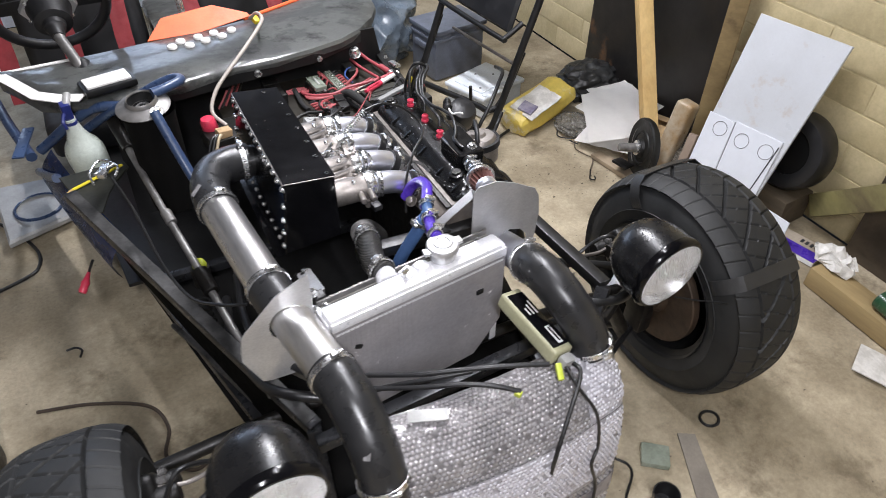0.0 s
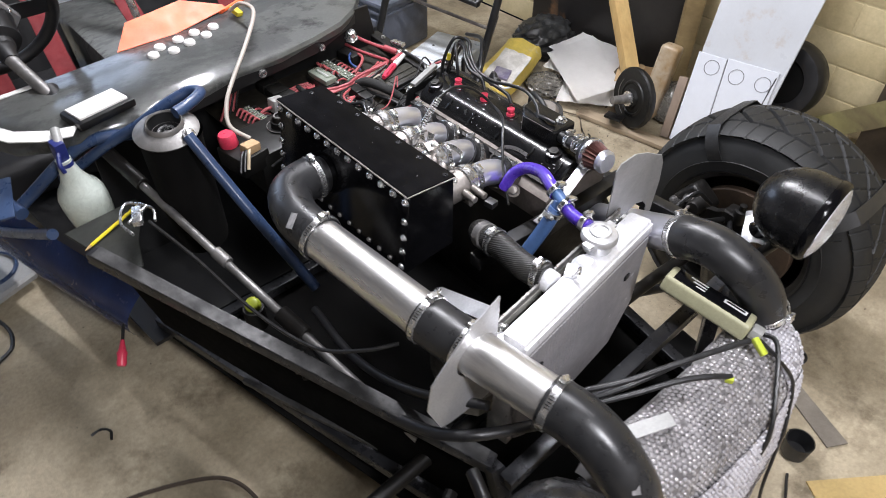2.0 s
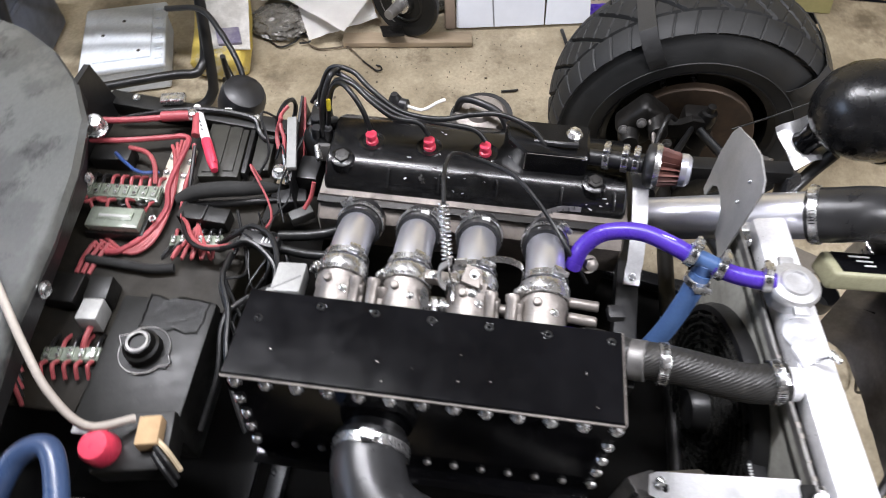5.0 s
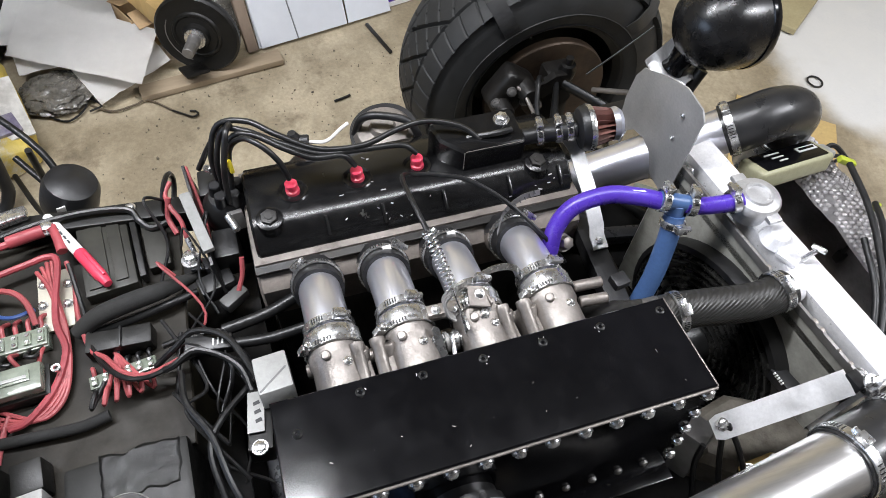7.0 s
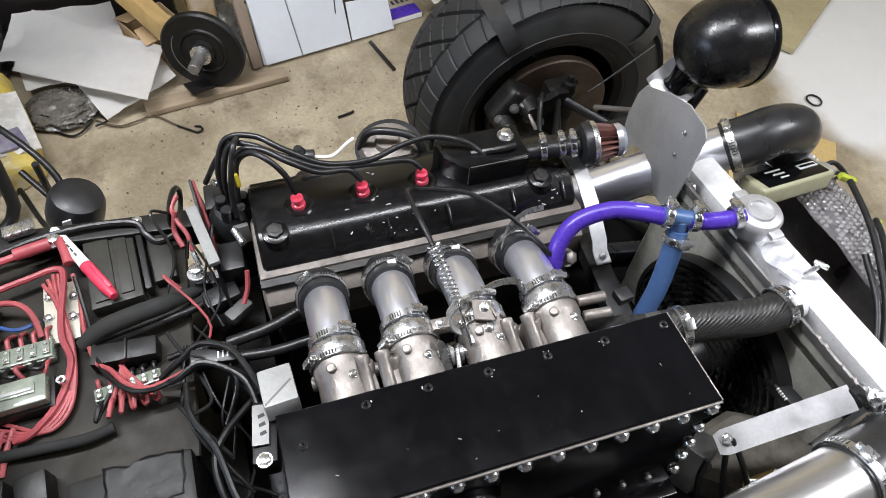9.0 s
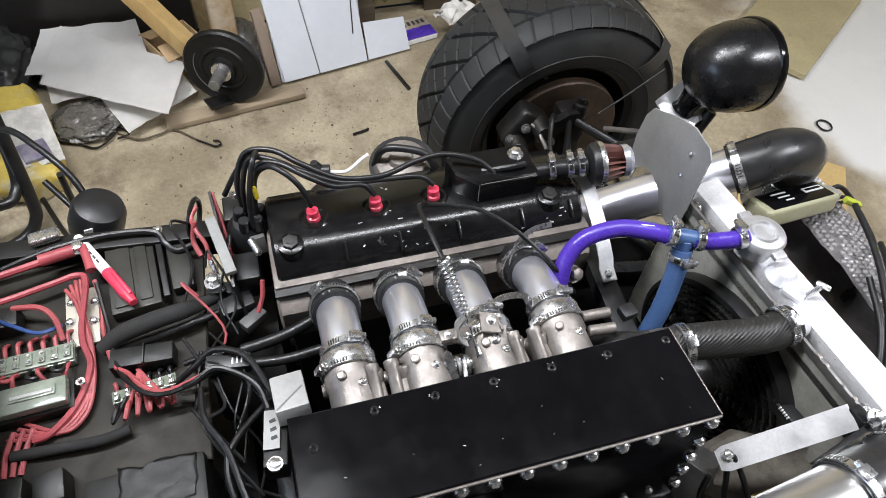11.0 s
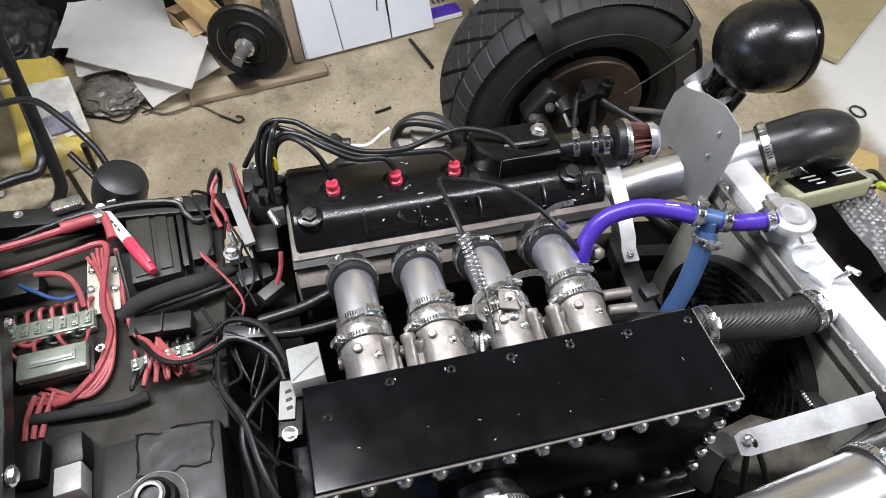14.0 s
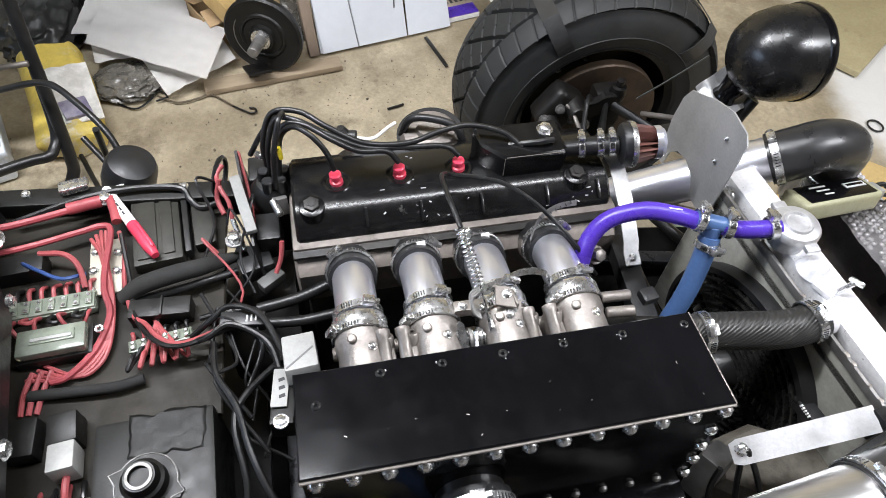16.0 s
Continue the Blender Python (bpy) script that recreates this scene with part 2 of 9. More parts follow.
WIRE_BLACK = surface("black_cable", (0.007, 0.007, 0.0075), (0.013, 0.013, 0.013), 0.38, blot=30, grain=200, bump=0.05)
CHROME = surface("polished_aluminium", (0.89, 0.90, 0.98), (0.85, 0.86, 0.94), 0.30, metal=0.9, blot=3, grain=240, bump=0, rvar=0.02, gvar=0.02)
PIPE_STEEL = surface("brushed_aluminium_pipe", (0.88, 0.87, 0.86), (0.72, 0.71, 0.70), 0.32, metal=0.95, blot=6, grain=160, bump=0.06, rvar=0.16, stretch=(1, 0.08, 1), dirt=(0.28, 0.25, 0.22), dirty=0.05)
ALU = surface("bare_aluminium_sheet", (0.72, 0.72, 0.73), (0.60, 0.60, 0.61), 0.42, metal=0.75, blot=9, grain=200, bump=0.05, rvar=0.2, dirt=(0.35, 0.34, 0.33), dirty=0.06)
REFLECTOR = surface("silvered_reflector", (0.93, 0.93, 0.93), (0.88, 0.88, 0.88), 0.3, metal=0.8, blot=12, grain=240, bump=0.02)
CAST_ALU = surface("cast_aluminium", (0.33, 0.30, 0.275), (0.21, 0.19, 0.175), 0.44, metal=0.7, blot=16, grain=180, bump=0.3, rvar=0.2, dirt=(0.16, 0.14, 0.11), dirty=0.22, dirt_scale=22)
RAD_ALU = surface("radiator_aluminium", (0.90, 0.90, 0.92), (0.80, 0.80, 0.83), 0.36, metal=0.3, blot=26, grain=180, bump=0.1, dirt=(0.55, 0.55, 0.55), dirty=0.03)
SHELF_METAL = surface("grimy_grey_shroud", (0.36, 0.355, 0.315), (0.23, 0.226, 0.20), 0.5, blot=14, grain=160, bump=0.1, dirt=(0.55, 0.55, 0.52), dirty=-0.04, dirt_scale=34)
RAD_PAINT = surface("grey_radiator_face", (0.42, 0.405, 0.42), (0.33, 0.318, 0.33), 0.42, metal=0.3, blot=5, grain=120, bump=0.1, dirt=(0.92, 0.91, 0.92), dirty=0.10, dirt_scale=30)
STEEL = surface("zinc_steel", (0.82, 0.82, 0.82), (0.62, 0.62, 0.62), 0.27, metal=0.95, blot=25, grain=220, bump=0.08)
DULL_STEEL = surface("dull_grimy_steel", (0.30, 0.29, 0.28), (0.16, 0.155, 0.15), 0.5, metal=0.7, blot=20, grain=160, bump=0.2)
RUST = surface("rusty_disc", (0.070, 0.046, 0.030), (0.040, 0.028, 0.019), 0.55, metal=0.4, blot=14, grain=150, bump=0.2)
BLUE_TUBE = surface("blue_powder_coat", (0.04, 0.07, 0.145), (0.026, 0.046, 0.10), 0.33, blot=10, grain=160, bump=0.08, dirt=(0.20, 0.21, 0.235), dirty=0.1)
PURPLE = surface("purple_silicone", (0.080, 0.036, 0.40), (0.060, 0.027, 0.30), 0.30, blot=9, grain=260, bump=0.05)
PALE_BLUE = surface("blue_hose", (0.075, 0.15, 0.32), (0.055, 0.11, 0.25), 0.38, blot=9, grain=200, bump=0.05)
RED_WIRE = surface("red_wire", (0.38, 0.078, 0.084), (0.28, 0.058, 0.062), 0.5, blot=30, grain=200, bump=0.03)
RED = surface("red_plastic", (0.70, 0.052, 0.10), (0.58, 0.04, 0.08), 0.35, blot=30, grain=200, bump=0.03)
RED_SLEEVE = surface("dusty_red_sleeve", (0.36, 0.062, 0.074), (0.26, 0.045, 0.054), 0.5, blot=25, grain=150, bump=0.08)
ORANGE = surface("orange_fluorescent_tape", (0.90, 0.15, 0.045), (0.82, 0.125, 0.04), 0.5, blot=8, grain=150, bump=0.06)
YELLOW = surface("yellow_plastic", (0.75, 0.62, 0.03), (0.62, 0.5, 0.03), 0.4, blot=20, grain=150, bump=0.04)
LIME = surface("lime_plastic", (0.42, 0.48, 0.04), (0.33, 0.39, 0.04), 0.4, blot=20, grain=150, bump=0.04)
WHITE = surface("white_board", (0.84, 0.825, 0.80), (0.78, 0.765, 0.74), 0.6, blot=3, grain=40, bump=0.03, gvar=0.03, dirt=(0.5, 0.46, 0.4), dirty=-0.12, dirt_scale=5)
WHITE_PL = surface("white_plastic", (0.36, 0.36, 0.35), (0.29, 0.29, 0.28), 0.4, blot=9, grain=160, bump=0.04, dirt=(0.2, 0.18, 0.16), dirty=0.05)
MILKY = surface("milky_plastic", (0.58, 0.63, 0.57), (0.50, 0.56, 0.49), 0.3, blot=9, grain=120, bump=0.04)
CLEAR_PL = surface("cloudy_clear_plastic", (0.56, 0.62, 0.52), (0.42, 0.47, 0.38), 0.12, blot=30, grain=160, bump=0.04, trans=0.6)
GREY_PANEL = surface("dirty_grey_panel", (0.175, 0.182, 0.173), (0.115, 0.120, 0.116), 0.45, blot=6, grain=120, bump=0.04, spread=0.04, dirt=(0.036, 0.038, 0.036), dirty=0.40, dirt_scale=8, coat=0.75, stretch=(1, 1.7, 1))
GREY_PANEL.node_tree.nodes["Principled BSDF"].inputs["Coat IOR"].default_value = 2.0
BROWN_PANEL = surface("dusty_grey_brown_board", (0.023, 0.0195, 0.014), (0.012, 0.0105, 0.0082), 0.6, blot=9, grain=150, bump=0.15, dirt=(0.085, 0.075, 0.06), dirty=0.06, dirt_scale=16, spec=0.25)
DUSTY_BLACK = surface("dusty_black_plastic", (0.0065, 0.0065, 0.006), (0.012, 0.0115, 0.0105), 0.44, blot=12, grain=90, bump=0.22, dirt=(0.045, 0.043, 0.037), dirty=0.18, dirt_scale=24, spec=0.32)
CLOTH_TAPE = surface("black_cloth_tape", (0.010, 0.010, 0.010), (0.018, 0.018, 0.017), 0.85, blot=14, grain=260, bump=0.25)
TIMBER = surface("pale_pine", (0.62, 0.44, 0.19), (0.50, 0.33, 0.13), 0.65, blot=6, grain=60, bump=0.2, stretch=(1, 1, 0.12))
DARK_TIMBER = surface("dark_timber", (0.10, 0.075, 0.045), (0.06, 0.045, 0.028), 0.75, blot=7, grain=60, bump=0.25, stretch=(1, 0.2, 1))
TIMBER_Y = surface("worn_timber", (0.31, 0.225, 0.105), (0.20, 0.14, 0.065), 0.7, blot=6, grain=60, bump=0.25, stretch=(1, 0.15, 1), dirt=(0.06, 0.042, 0.025), dirty=0.30, dirt_scale=6)
CARD = surface("brown_cardboard", (0.50, 0.35, 0.19), (0.42, 0.28, 0.15), 0.75, blot=5, grain=90, bump=0.1)
YELLOW_BAG = surface("yellow_sack", (0.66, 0.50, 0.10), (0.55, 0.42, 0.10), 0.45, blot=9, grain=60, bump=0.25, dirt=(0.62, 0.60, 0.55), dirty=0.38, dirt_scale=9)
CLEAR_BAG = surface("clear_polythene", (0.30, 0.28, 0.245), (0.16, 0.15, 0.13), 0.25, blot=18, grain=40, bump=0.4, trans=0.5)
PALE_BOARD = surface("pale_grey_board", (0.56, 0.58, 0.61), (0.49, 0.505, 0.525), 0.36, blot=2.5, grain=120, bump=0.02, gvar=0.03, dirt=(0.40, 0.29, 0.20), dirty=0.36, dirt_scale=2.6)
CLADDING = surface("blue_white_cladding", (0.66, 0.685, 0.73), (0.60, 0.62, 0.665), 0.45, blot=3, grain=40, bump=0.03, gvar=0.03, dirt=(0.5, 0.47, 0.43), dirty=-0.1, dirt_scale=5)
JOINT_GREY = surface("grey_joint", (0.20, 0.20, 0.21), (0.15, 0.15, 0.155), 0.6, bump=0.05)
TAN_BOARD = surface("tan_hardboard", (0.52, 0.38, 0.16), (0.45, 0.31, 0.13), 0.6, blot=3, grain=120, bump=0.08, dirt=(0.25, 0.18, 0.1), dirty=0.08)
GREEN = surface("green_bottle_glass", (0.03, 0.08, 0.035), (0.02, 0.06, 0.03), 0.25, blot=9, grain=120, bump=0.03)
RED_WEB = surface("red_harness_webbing", (0.20, 0.012, 0.016), (0.15, 0.009, 0.012), 0.75, blot=12, grain=300, bump=0.3)
SEAT = surface("black_seat_vinyl", (0.008, 0.008, 0.009), (0.014, 0.014, 0.015), 0.5, blot=9, grain=120, bump=0.2)
CREAM_CASE = surface("beige_charger_case", (0.37, 0.36, 0.23), (0.32, 0.31, 0.20), 0.42, blot=9, grain=200, bump=0.05)
PAPER = surface("crumpled_paper", (0.68, 0.66, 0.62), (0.5, 0.48, 0.44), 0.7, blot=22, grain=60, bump=0.3)
FILTER = surface("oiled_filter_gauze", (0.15, 0.062, 0.05), (0.09, 0.04, 0.034), 0.6, blot=30, grain=300, bump=0.3)
BRASS = surface("brass_fitting", (0.55, 0.42, 0.18), (0.42, 0.3, 0.12), 0.4, metal=1.0, blot=20, grain=200, bump=0.1)
PRINT = surface("white_print", (0.75, 0.75, 0.74), (0.7, 0.7, 0.7), 0.5, bump=0)
LAMP_BLACK = surface("satin_black_lamp_paint", (0.006, 0.006, 0.0065), (0.009, 0.009, 0.0095), 0.27, blot=10, grain=240, bump=0.03, rvar=0.1, dirt=(0.05, 0.048, 0.044), dirty=-0.05, dirt_scale=30)
DARK_PRINT = surface("dark_print", (0.03, 0.03, 0.035), (0.04, 0.04, 0.04), 0.5, bump=0)


def ribbed_glass():
    """Fluted headlamp glass: thick pressed glass over the reflector, with upright ribs."""
    m = surface("ribbed_headlamp_glass", (0.92, 0.92, 0.92), (0.88, 0.88, 0.88), 0.08, blot=30, grain=200, bump=0.0, trans=0.8, rvar=0.06, coat=0.5)
    t = m.node_tree
    co = t.nodes.new("ShaderNodeTexCoord")
    w = t.nodes.new("ShaderNodeTexWave")
    w.inputs["Scale"].default_value, w.inputs["Distortion"].default_value = 55, 0.4
    bp = t.nodes.new("ShaderNodeBump")
    bp.inputs["Strength"].default_value, bp.inputs["Distance"].default_value = 0.4, 0.004
    link(t, co.outputs["Object"], w.inputs["Vector"])
    link(t, w.outputs["Fac"], bp.inputs["Height"])
    link(t, bp.outputs[0], t.nodes["Principled BSDF"].inputs["Normal"])
    return m


LENS = ribbed_glass()
TUBE_GLOW = glow("lit_tube", (1.0, 0.97, 0.92), 6.0)


BUBBLE = surface("bubble_wrap", (0.40, 0.385, 0.39), (0.25, 0.24, 0.245), 0.16, metal=0.25, blot=9, grain=90, bump=0.15, rvar=0.14, coat=0.6)
TAPE = surface("cloudy_wrap_film", (0.56, 0.545, 0.58), (0.45, 0.435, 0.465), 0.26, blot=8, grain=60, bump=0.2, dirt=(0.34, 0.32, 0.33), dirty=0.1, dirt_scale=12, coat=0.4)


def pale_corner(m):
    """Paler concrete over one corner, with a cloudy uneven edge."""
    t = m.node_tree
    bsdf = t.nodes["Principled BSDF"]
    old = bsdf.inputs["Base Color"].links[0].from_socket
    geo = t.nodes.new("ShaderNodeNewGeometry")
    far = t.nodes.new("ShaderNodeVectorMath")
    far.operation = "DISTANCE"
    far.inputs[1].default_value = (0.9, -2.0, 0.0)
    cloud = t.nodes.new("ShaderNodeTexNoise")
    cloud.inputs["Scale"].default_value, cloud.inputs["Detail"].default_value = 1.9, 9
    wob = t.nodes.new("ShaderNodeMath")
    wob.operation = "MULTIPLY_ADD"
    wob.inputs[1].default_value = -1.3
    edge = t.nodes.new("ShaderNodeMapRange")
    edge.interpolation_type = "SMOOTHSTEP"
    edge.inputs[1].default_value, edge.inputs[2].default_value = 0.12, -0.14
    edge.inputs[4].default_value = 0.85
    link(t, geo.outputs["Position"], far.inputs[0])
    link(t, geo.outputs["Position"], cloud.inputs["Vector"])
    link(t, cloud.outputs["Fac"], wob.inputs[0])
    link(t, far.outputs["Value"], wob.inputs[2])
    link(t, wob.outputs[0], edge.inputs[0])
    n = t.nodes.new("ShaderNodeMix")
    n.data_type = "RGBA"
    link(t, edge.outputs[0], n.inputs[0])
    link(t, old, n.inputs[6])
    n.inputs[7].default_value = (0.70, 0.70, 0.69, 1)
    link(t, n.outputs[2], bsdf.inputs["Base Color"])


pale_corner(CONCRETE)

# ---- the garage ----
XW, XE, YN, YS, H = -2.7, 1.66, 3.3, -3.2, 2.4


def setting(name, bm, material, label, category):
    return solo(name, bm, material, (0, 0, 0), label, category, kind="structure")


def floor_sheet():
    bm = B()
    bmesh.ops.create_grid(bm, x_segments=70, y_segments=100, size=0.5, matrix=Matrix.Translation(((XW + XE) / 2, (YN + YS) / 2, 0)) @ Matrix.Diagonal((XE - XW, YN - YS, 1, 1)))
    for v in bm.verts:
        v.co.z = 0.004 * (noise.noise(v.co * 2.2) + 0.5 * noise.noise(v.co * 7)) - 0.004
    return setting("floor", bm, CONCRETE, "bare stained concrete garage floor with grit and oil marks", "floor")


floor_sheet()
wall_l = setting("wall_east", box(B(), (XE + 0.06, (YN + YS) / 2, H / 2), (0.1, YN - YS + 0.2, H), bev=0), MORTAR, "cream painted blockwork garage wall with open joints", "wall")
# assumed window opening, placed where the scuttle's reflection meets the rear wall
WX0, WX1, WZ0, WZ1 = -1.5, 0.3, 0.95, 2.1
nw = B()
for x0, x1, z0, z1 in ((XW - 0.1, WX0, 0, H), (WX1, XE + 0.1, 0, H), (WX0, WX1, 0, WZ0), (WX0, WX1, WZ1, H)):
    box(nw, ((x0 + x1) / 2, YN + 0.05, (z0 + z1) / 2), (x1 - x0, 0.1, z1 - z0), bev=0)
setting("wall_north", nw, PALE_WALL, "unseen rear garage wall, pale blue-white to reflect in the scuttle", "wall")
win = tagged(thing("window_1", ((WX0 + WX1) / 2, YN, WZ0), "unseen rear window, added for the blue sheen on the scuttle", "window"), kind="structure")
for x in (WX0 + 0.02, (WX0 + WX1) / 2, WX1 - 0.02):
    part("window_frame", box(B(), (x, YN + 0.05, (WZ0 + WZ1) / 2), (0.04, 0.06, WZ1 - WZ0)), WHITE_PL, win)
for z in (WZ0 + 0.02, WZ1 - 0.02):
    part("window_frame", box(B(), ((WX0 + WX1) / 2, YN + 0.053, z), (WX1 - WX0 - 0.05, 0.05, 0.04)), WHITE_PL, win)
part("window_sill", box(B(), ((WX0 + WX1) / 2, YN - 0.03, WZ0 - 0.012), (WX1 - WX0 + 0.1, 0.10, 0.022)), WHITE_PL, win)
setting("wall_south", box(B(), ((XW + XE) / 2, YS - 0.05, H / 2), (XE - XW + 0.2, 0.1, H), bev=0), PLASTER, "plain garage wall in front of the car", "wall")
setting("wall_west", box(B(), (XW - 0.05, (YN + YS) / 2, H / 2), (0.1, YN - YS + 0.2, H), bev=0), PLASTER, "plain garage wall beside the car", "wall")
setting("ceiling", box(B(), ((XW + XE) / 2, (YN + YS) / 2, H + 0.05), (XE - XW + 0.3, YN - YS + 0.3, 0.1), bev=0), CEIL_WOOD, "dusty boarded garage ceiling", "ceiling")

for at, watts in LAMPS:
    f = thing("ceiling_light", (at[0], at[1], 2.37), "white fluorescent batten light on the garage ceiling", "light", "garage lights")
    part("housing", box(B(), (at[0], at[1], 2.382), (0.14, 1.28, 0.036)), WHITE_PL, f)
    part("tube", cyl(B(), (at[0], at[1] - 0.6, 2.348), (at[0], at[1] + 0.6, 2.348), 0.013), TUBE_GLOW, f, "lit fluorescent tube")

# ---- the car: frame, scuttle and cockpit ----
car = thing("kit_car", (-0.1, 0.4, 0), "unfinished open kit car, blue tube frame, nose and bonnet off", "car")


def square_tube(bm, a, b, w, h, bev=0.004):
    a, b = Vector(a), Vector(b)
    x = (b - a).normalized()
    z = (Vector((0, 0, 1)) - x * x.z).normalized()
    rot = Matrix((x, z.cross(x), z)).transposed()
    return box(bm, (a + b) / 2, ((b - a).length, w, h), rot, bev)


def side_panel():
    """A flat panel from the upper rail, leaning inward to the lower rail."""
    bm = B()
    a, b = Vector((-0.722, 0.50, 0.545)), Vector((-0.380, -0.318, 0.400))
    c, d = Vector((-0.395, -0.36, 0.23)), Vector((-0.672, 0.50, 0.28))
    rows = [[bm.verts.new(a.lerp(b, i / 8).lerp(d.lerp(c, i / 8), k / 4)) for k in range(5)] for i in range(9)]
    for p, q in zip(rows, rows[1:]):
        for k in range(4):
            bm.faces.new((p[k], p[k + 1], q[k + 1], q[k]))
    bmesh.ops.solidify(bm, geom=bm.faces, thickness=0.003)
    return bm


RAIL = surface("worn_black_rail", (0.045, 0.046, 0.05), (0.020, 0.021, 0.024), 0.32, metal=0.45, blot=11, grain=160, bump=0.08, dirt=(0.26, 0.26, 0.275), dirty=0.16, dirt_scale=26, rvar=0.2)
BARE_RAIL = surface("scuffed_bare_steel", (0.08, 0.079, 0.078), (0.028, 0.028, 0.028), 0.5, metal=0.45, blot=16, grain=140, bump=0.15, dirt=(0.035, 0.035, 0.035), dirty=0.34, dirt_scale=28)
MATT_PANEL = surface("matt_black_panel", (0.004, 0.004, 0.004), (0.007, 0.0065, 0.006), 0.85, blot=8, grain=120, bump=0.1, spec=0.12)
part("upper_rail", square_tube(B(), (-0.742, 0.515, 0.548), (-0.385, -0.33, 0.400), 0.032, 0.03), RAIL, car, "worn black square rail, bare metal on its top")
part("rail_top", strip(B(), [(-0.7355, 0.50, 0.5615), (-0.56, 0.0845, 0.4885), (-0.3895, -0.319, 0.4180)], 0.029, 0.0012, (0.921, 0.389, 0)), BARE_RAIL, car, "bare scuffed steel rail top")
part("upper_rail", square_tube(B(), (0.300, 1.0, 0.535), (0.250, 0.46, 0.535), 0.03, 0.03), BLACK_SATIN, car)
part("upper_rail", square_tube(B(), (0.252, 0.47, 0.537), (0.30, -0.36, 0.54), 0.03, 0.03), BLACK_SATIN, car)
part("lower_rail", square_tube(B(), (-0.66, 0.60, 0.20), (-0.40, -0.42, 0.22), 0.03, 0.03), RAIL, car)
part("lower_rail", square_tube(B(), (0.40, 0.60, 0.20), (0.20, -0.42, 0.22), 0.03, 0.03), RAIL, car)
part("mid_rail", square_tube(B(), (-0.605, 0.24, 0.262), (-0.455, -0.14, 0.252), 0.014, 0.014), BARE_RAIL, car)
part("mid_rail", square_tube(B(), (-0.59, 0.235, 0.235), (-0.44, -0.145, 0.225), 0.012, 0.012), BARE_RAIL, car)
part("front_upright", square_tube(B(), (-0.390, -0.335, 0.41), (-0.40, -0.42, 0.21), 0.03, 0.03), RAIL, car)
part("front_upright", square_tube(B(), (0.30, -0.36, 0.54), (0.20, -0.42, 0.21), 0.03, 0.03), RAIL, car)
part("cross_member", square_tube(B(), (-0.395, -0.37, 0.40), (0.30, -0.37, 0.46), 0.03, 0.03), RAIL, car)
part("cross_member", square_tube(B(), (-0.40, -0.42, 0.21), (0.20, -0.42, 0.21), 0.03, 0.03), RAIL, car)
part("cross_member", square_tube(B(), (-0.62, 0.50, 0.20), (0.38, 0.50, 0.20), 0.03, 0.03), RAIL, car)
part("engine_bay_brace", square_tube(B(), (0.06, -0.06, 0.565), (-0.17, -0.045, 0.565), 0.034, 0.03), BLACK_SATIN, car)
part("engine_bay_brace", square_tube(B(), (0.30, -0.055, 0.55), (0.02, -0.065, 0.562), 0.034, 0.03), BLACK_SATIN, car)
part("side_panel", side_panel(), MATT_PANEL, car, "dull black lower side panel")
part("undertray", plate(B(), [(-0.66, 0.56), (-0.43, -0.42), (0.22, -0.42), (0.42, 0.56)], (0, 0, 0.165), (1, 0, 0), (0, 1, 0), 0.006), MATT_PANEL, car)
part("floor_pan", plate(B(), [(-0.7, 0.55), (0.42, 0.55), (0.46, 2.2), (-0.86, 2.2)], (0, 0, 0.17), (1, 0, 0), (0, 1, 0), 0.012), BLACK_SATIN, car)
part("bulkhead", plate(B(), [(-0.62, 0), (0.30, 0), (0.29, 0.36), (0.262, 0.495), (-0.60, 0.505)], (0, 0.895, 0.18), (1, 0, 0), (0, 0, 1), 0.01), BLACK_SATIN, car)

def sill():
    """A curved body side: rows along the car, each bowed outward from top to bottom."""
    bm = B()
    rows = []
    for i in range(13):
        s = i / 12
        y = 0.62 + 0.62 * s
        x = -0.665 - 0.20 * s + 0.03 * s * s
        row = []
        for k in range(9):
            v = k / 8
            row.append(bm.verts.new((x - 0.055 * math.sin(v * math.pi * 0.8) - 0.02 * v, y + 0.04 * v, 0.30 - 0.18 * v)))
        rows.append(row)
    for a, b in zip(rows, rows[1:]):
        for k in range(8):
            bm.faces.new((a[k], a[k + 1], b[k + 1], b[k]))
    bmesh.ops.solidify(bm, geom=bm.faces, thickness=0.004)
    return bm


# blue frame tubes
part("frame_tube", sweep(B(), [(-0.487, 0.485, 0.745), (-0.452, 0.385, 0.62), (-0.39, 0.235, 0.42)], 0.0125, 14), BLUE_TUBE, car)

part("frame_tube", sweep(B(), [(-0.478, 0.553, 0.762), (-0.44, 0.565, 0.764), (-0.400, 0.594, 0.763), (-0.412, 0.626, 0.757), (-0.46, 0.64, 0.74), (-0.53, 0.665, 0.70), (-0.60, 0.725, 0.645), (-0.70, 0.80, 0.56)], 0.0125, 14), BLUE_TUBE, car)
part("frame_tube", sweep(B(), [(-0.52, 0.70, 0.66), (-0.64, 0.74, 0.66), (-0.80, 0.78, 0.55)], 0.014, 12), BLUE_TUBE, car)
part("frame_tube", sweep(B(), [(-0.94, 1.9, 0.62), (-0.92, 1.25, 0.61), (-0.876, 0.95, 0.60), (-0.813, 0.69, 0.585)], 0.014, 12), BLUE_TUBE, car)
part("frame_tube", sweep(B(), [(-0.90, 1.25, 0.22), (-0.84, 0.98, 0.35), (-0.78, 0.70, 0.50)], 0.013, 12), BLUE_TUBE, car)
part("tube_bracket", box(B(), (-0.825, 0.74, 0.605), (0.03, 0.14, 0.006), turn(4, 0, -14)), BLUE_TUBE, car)
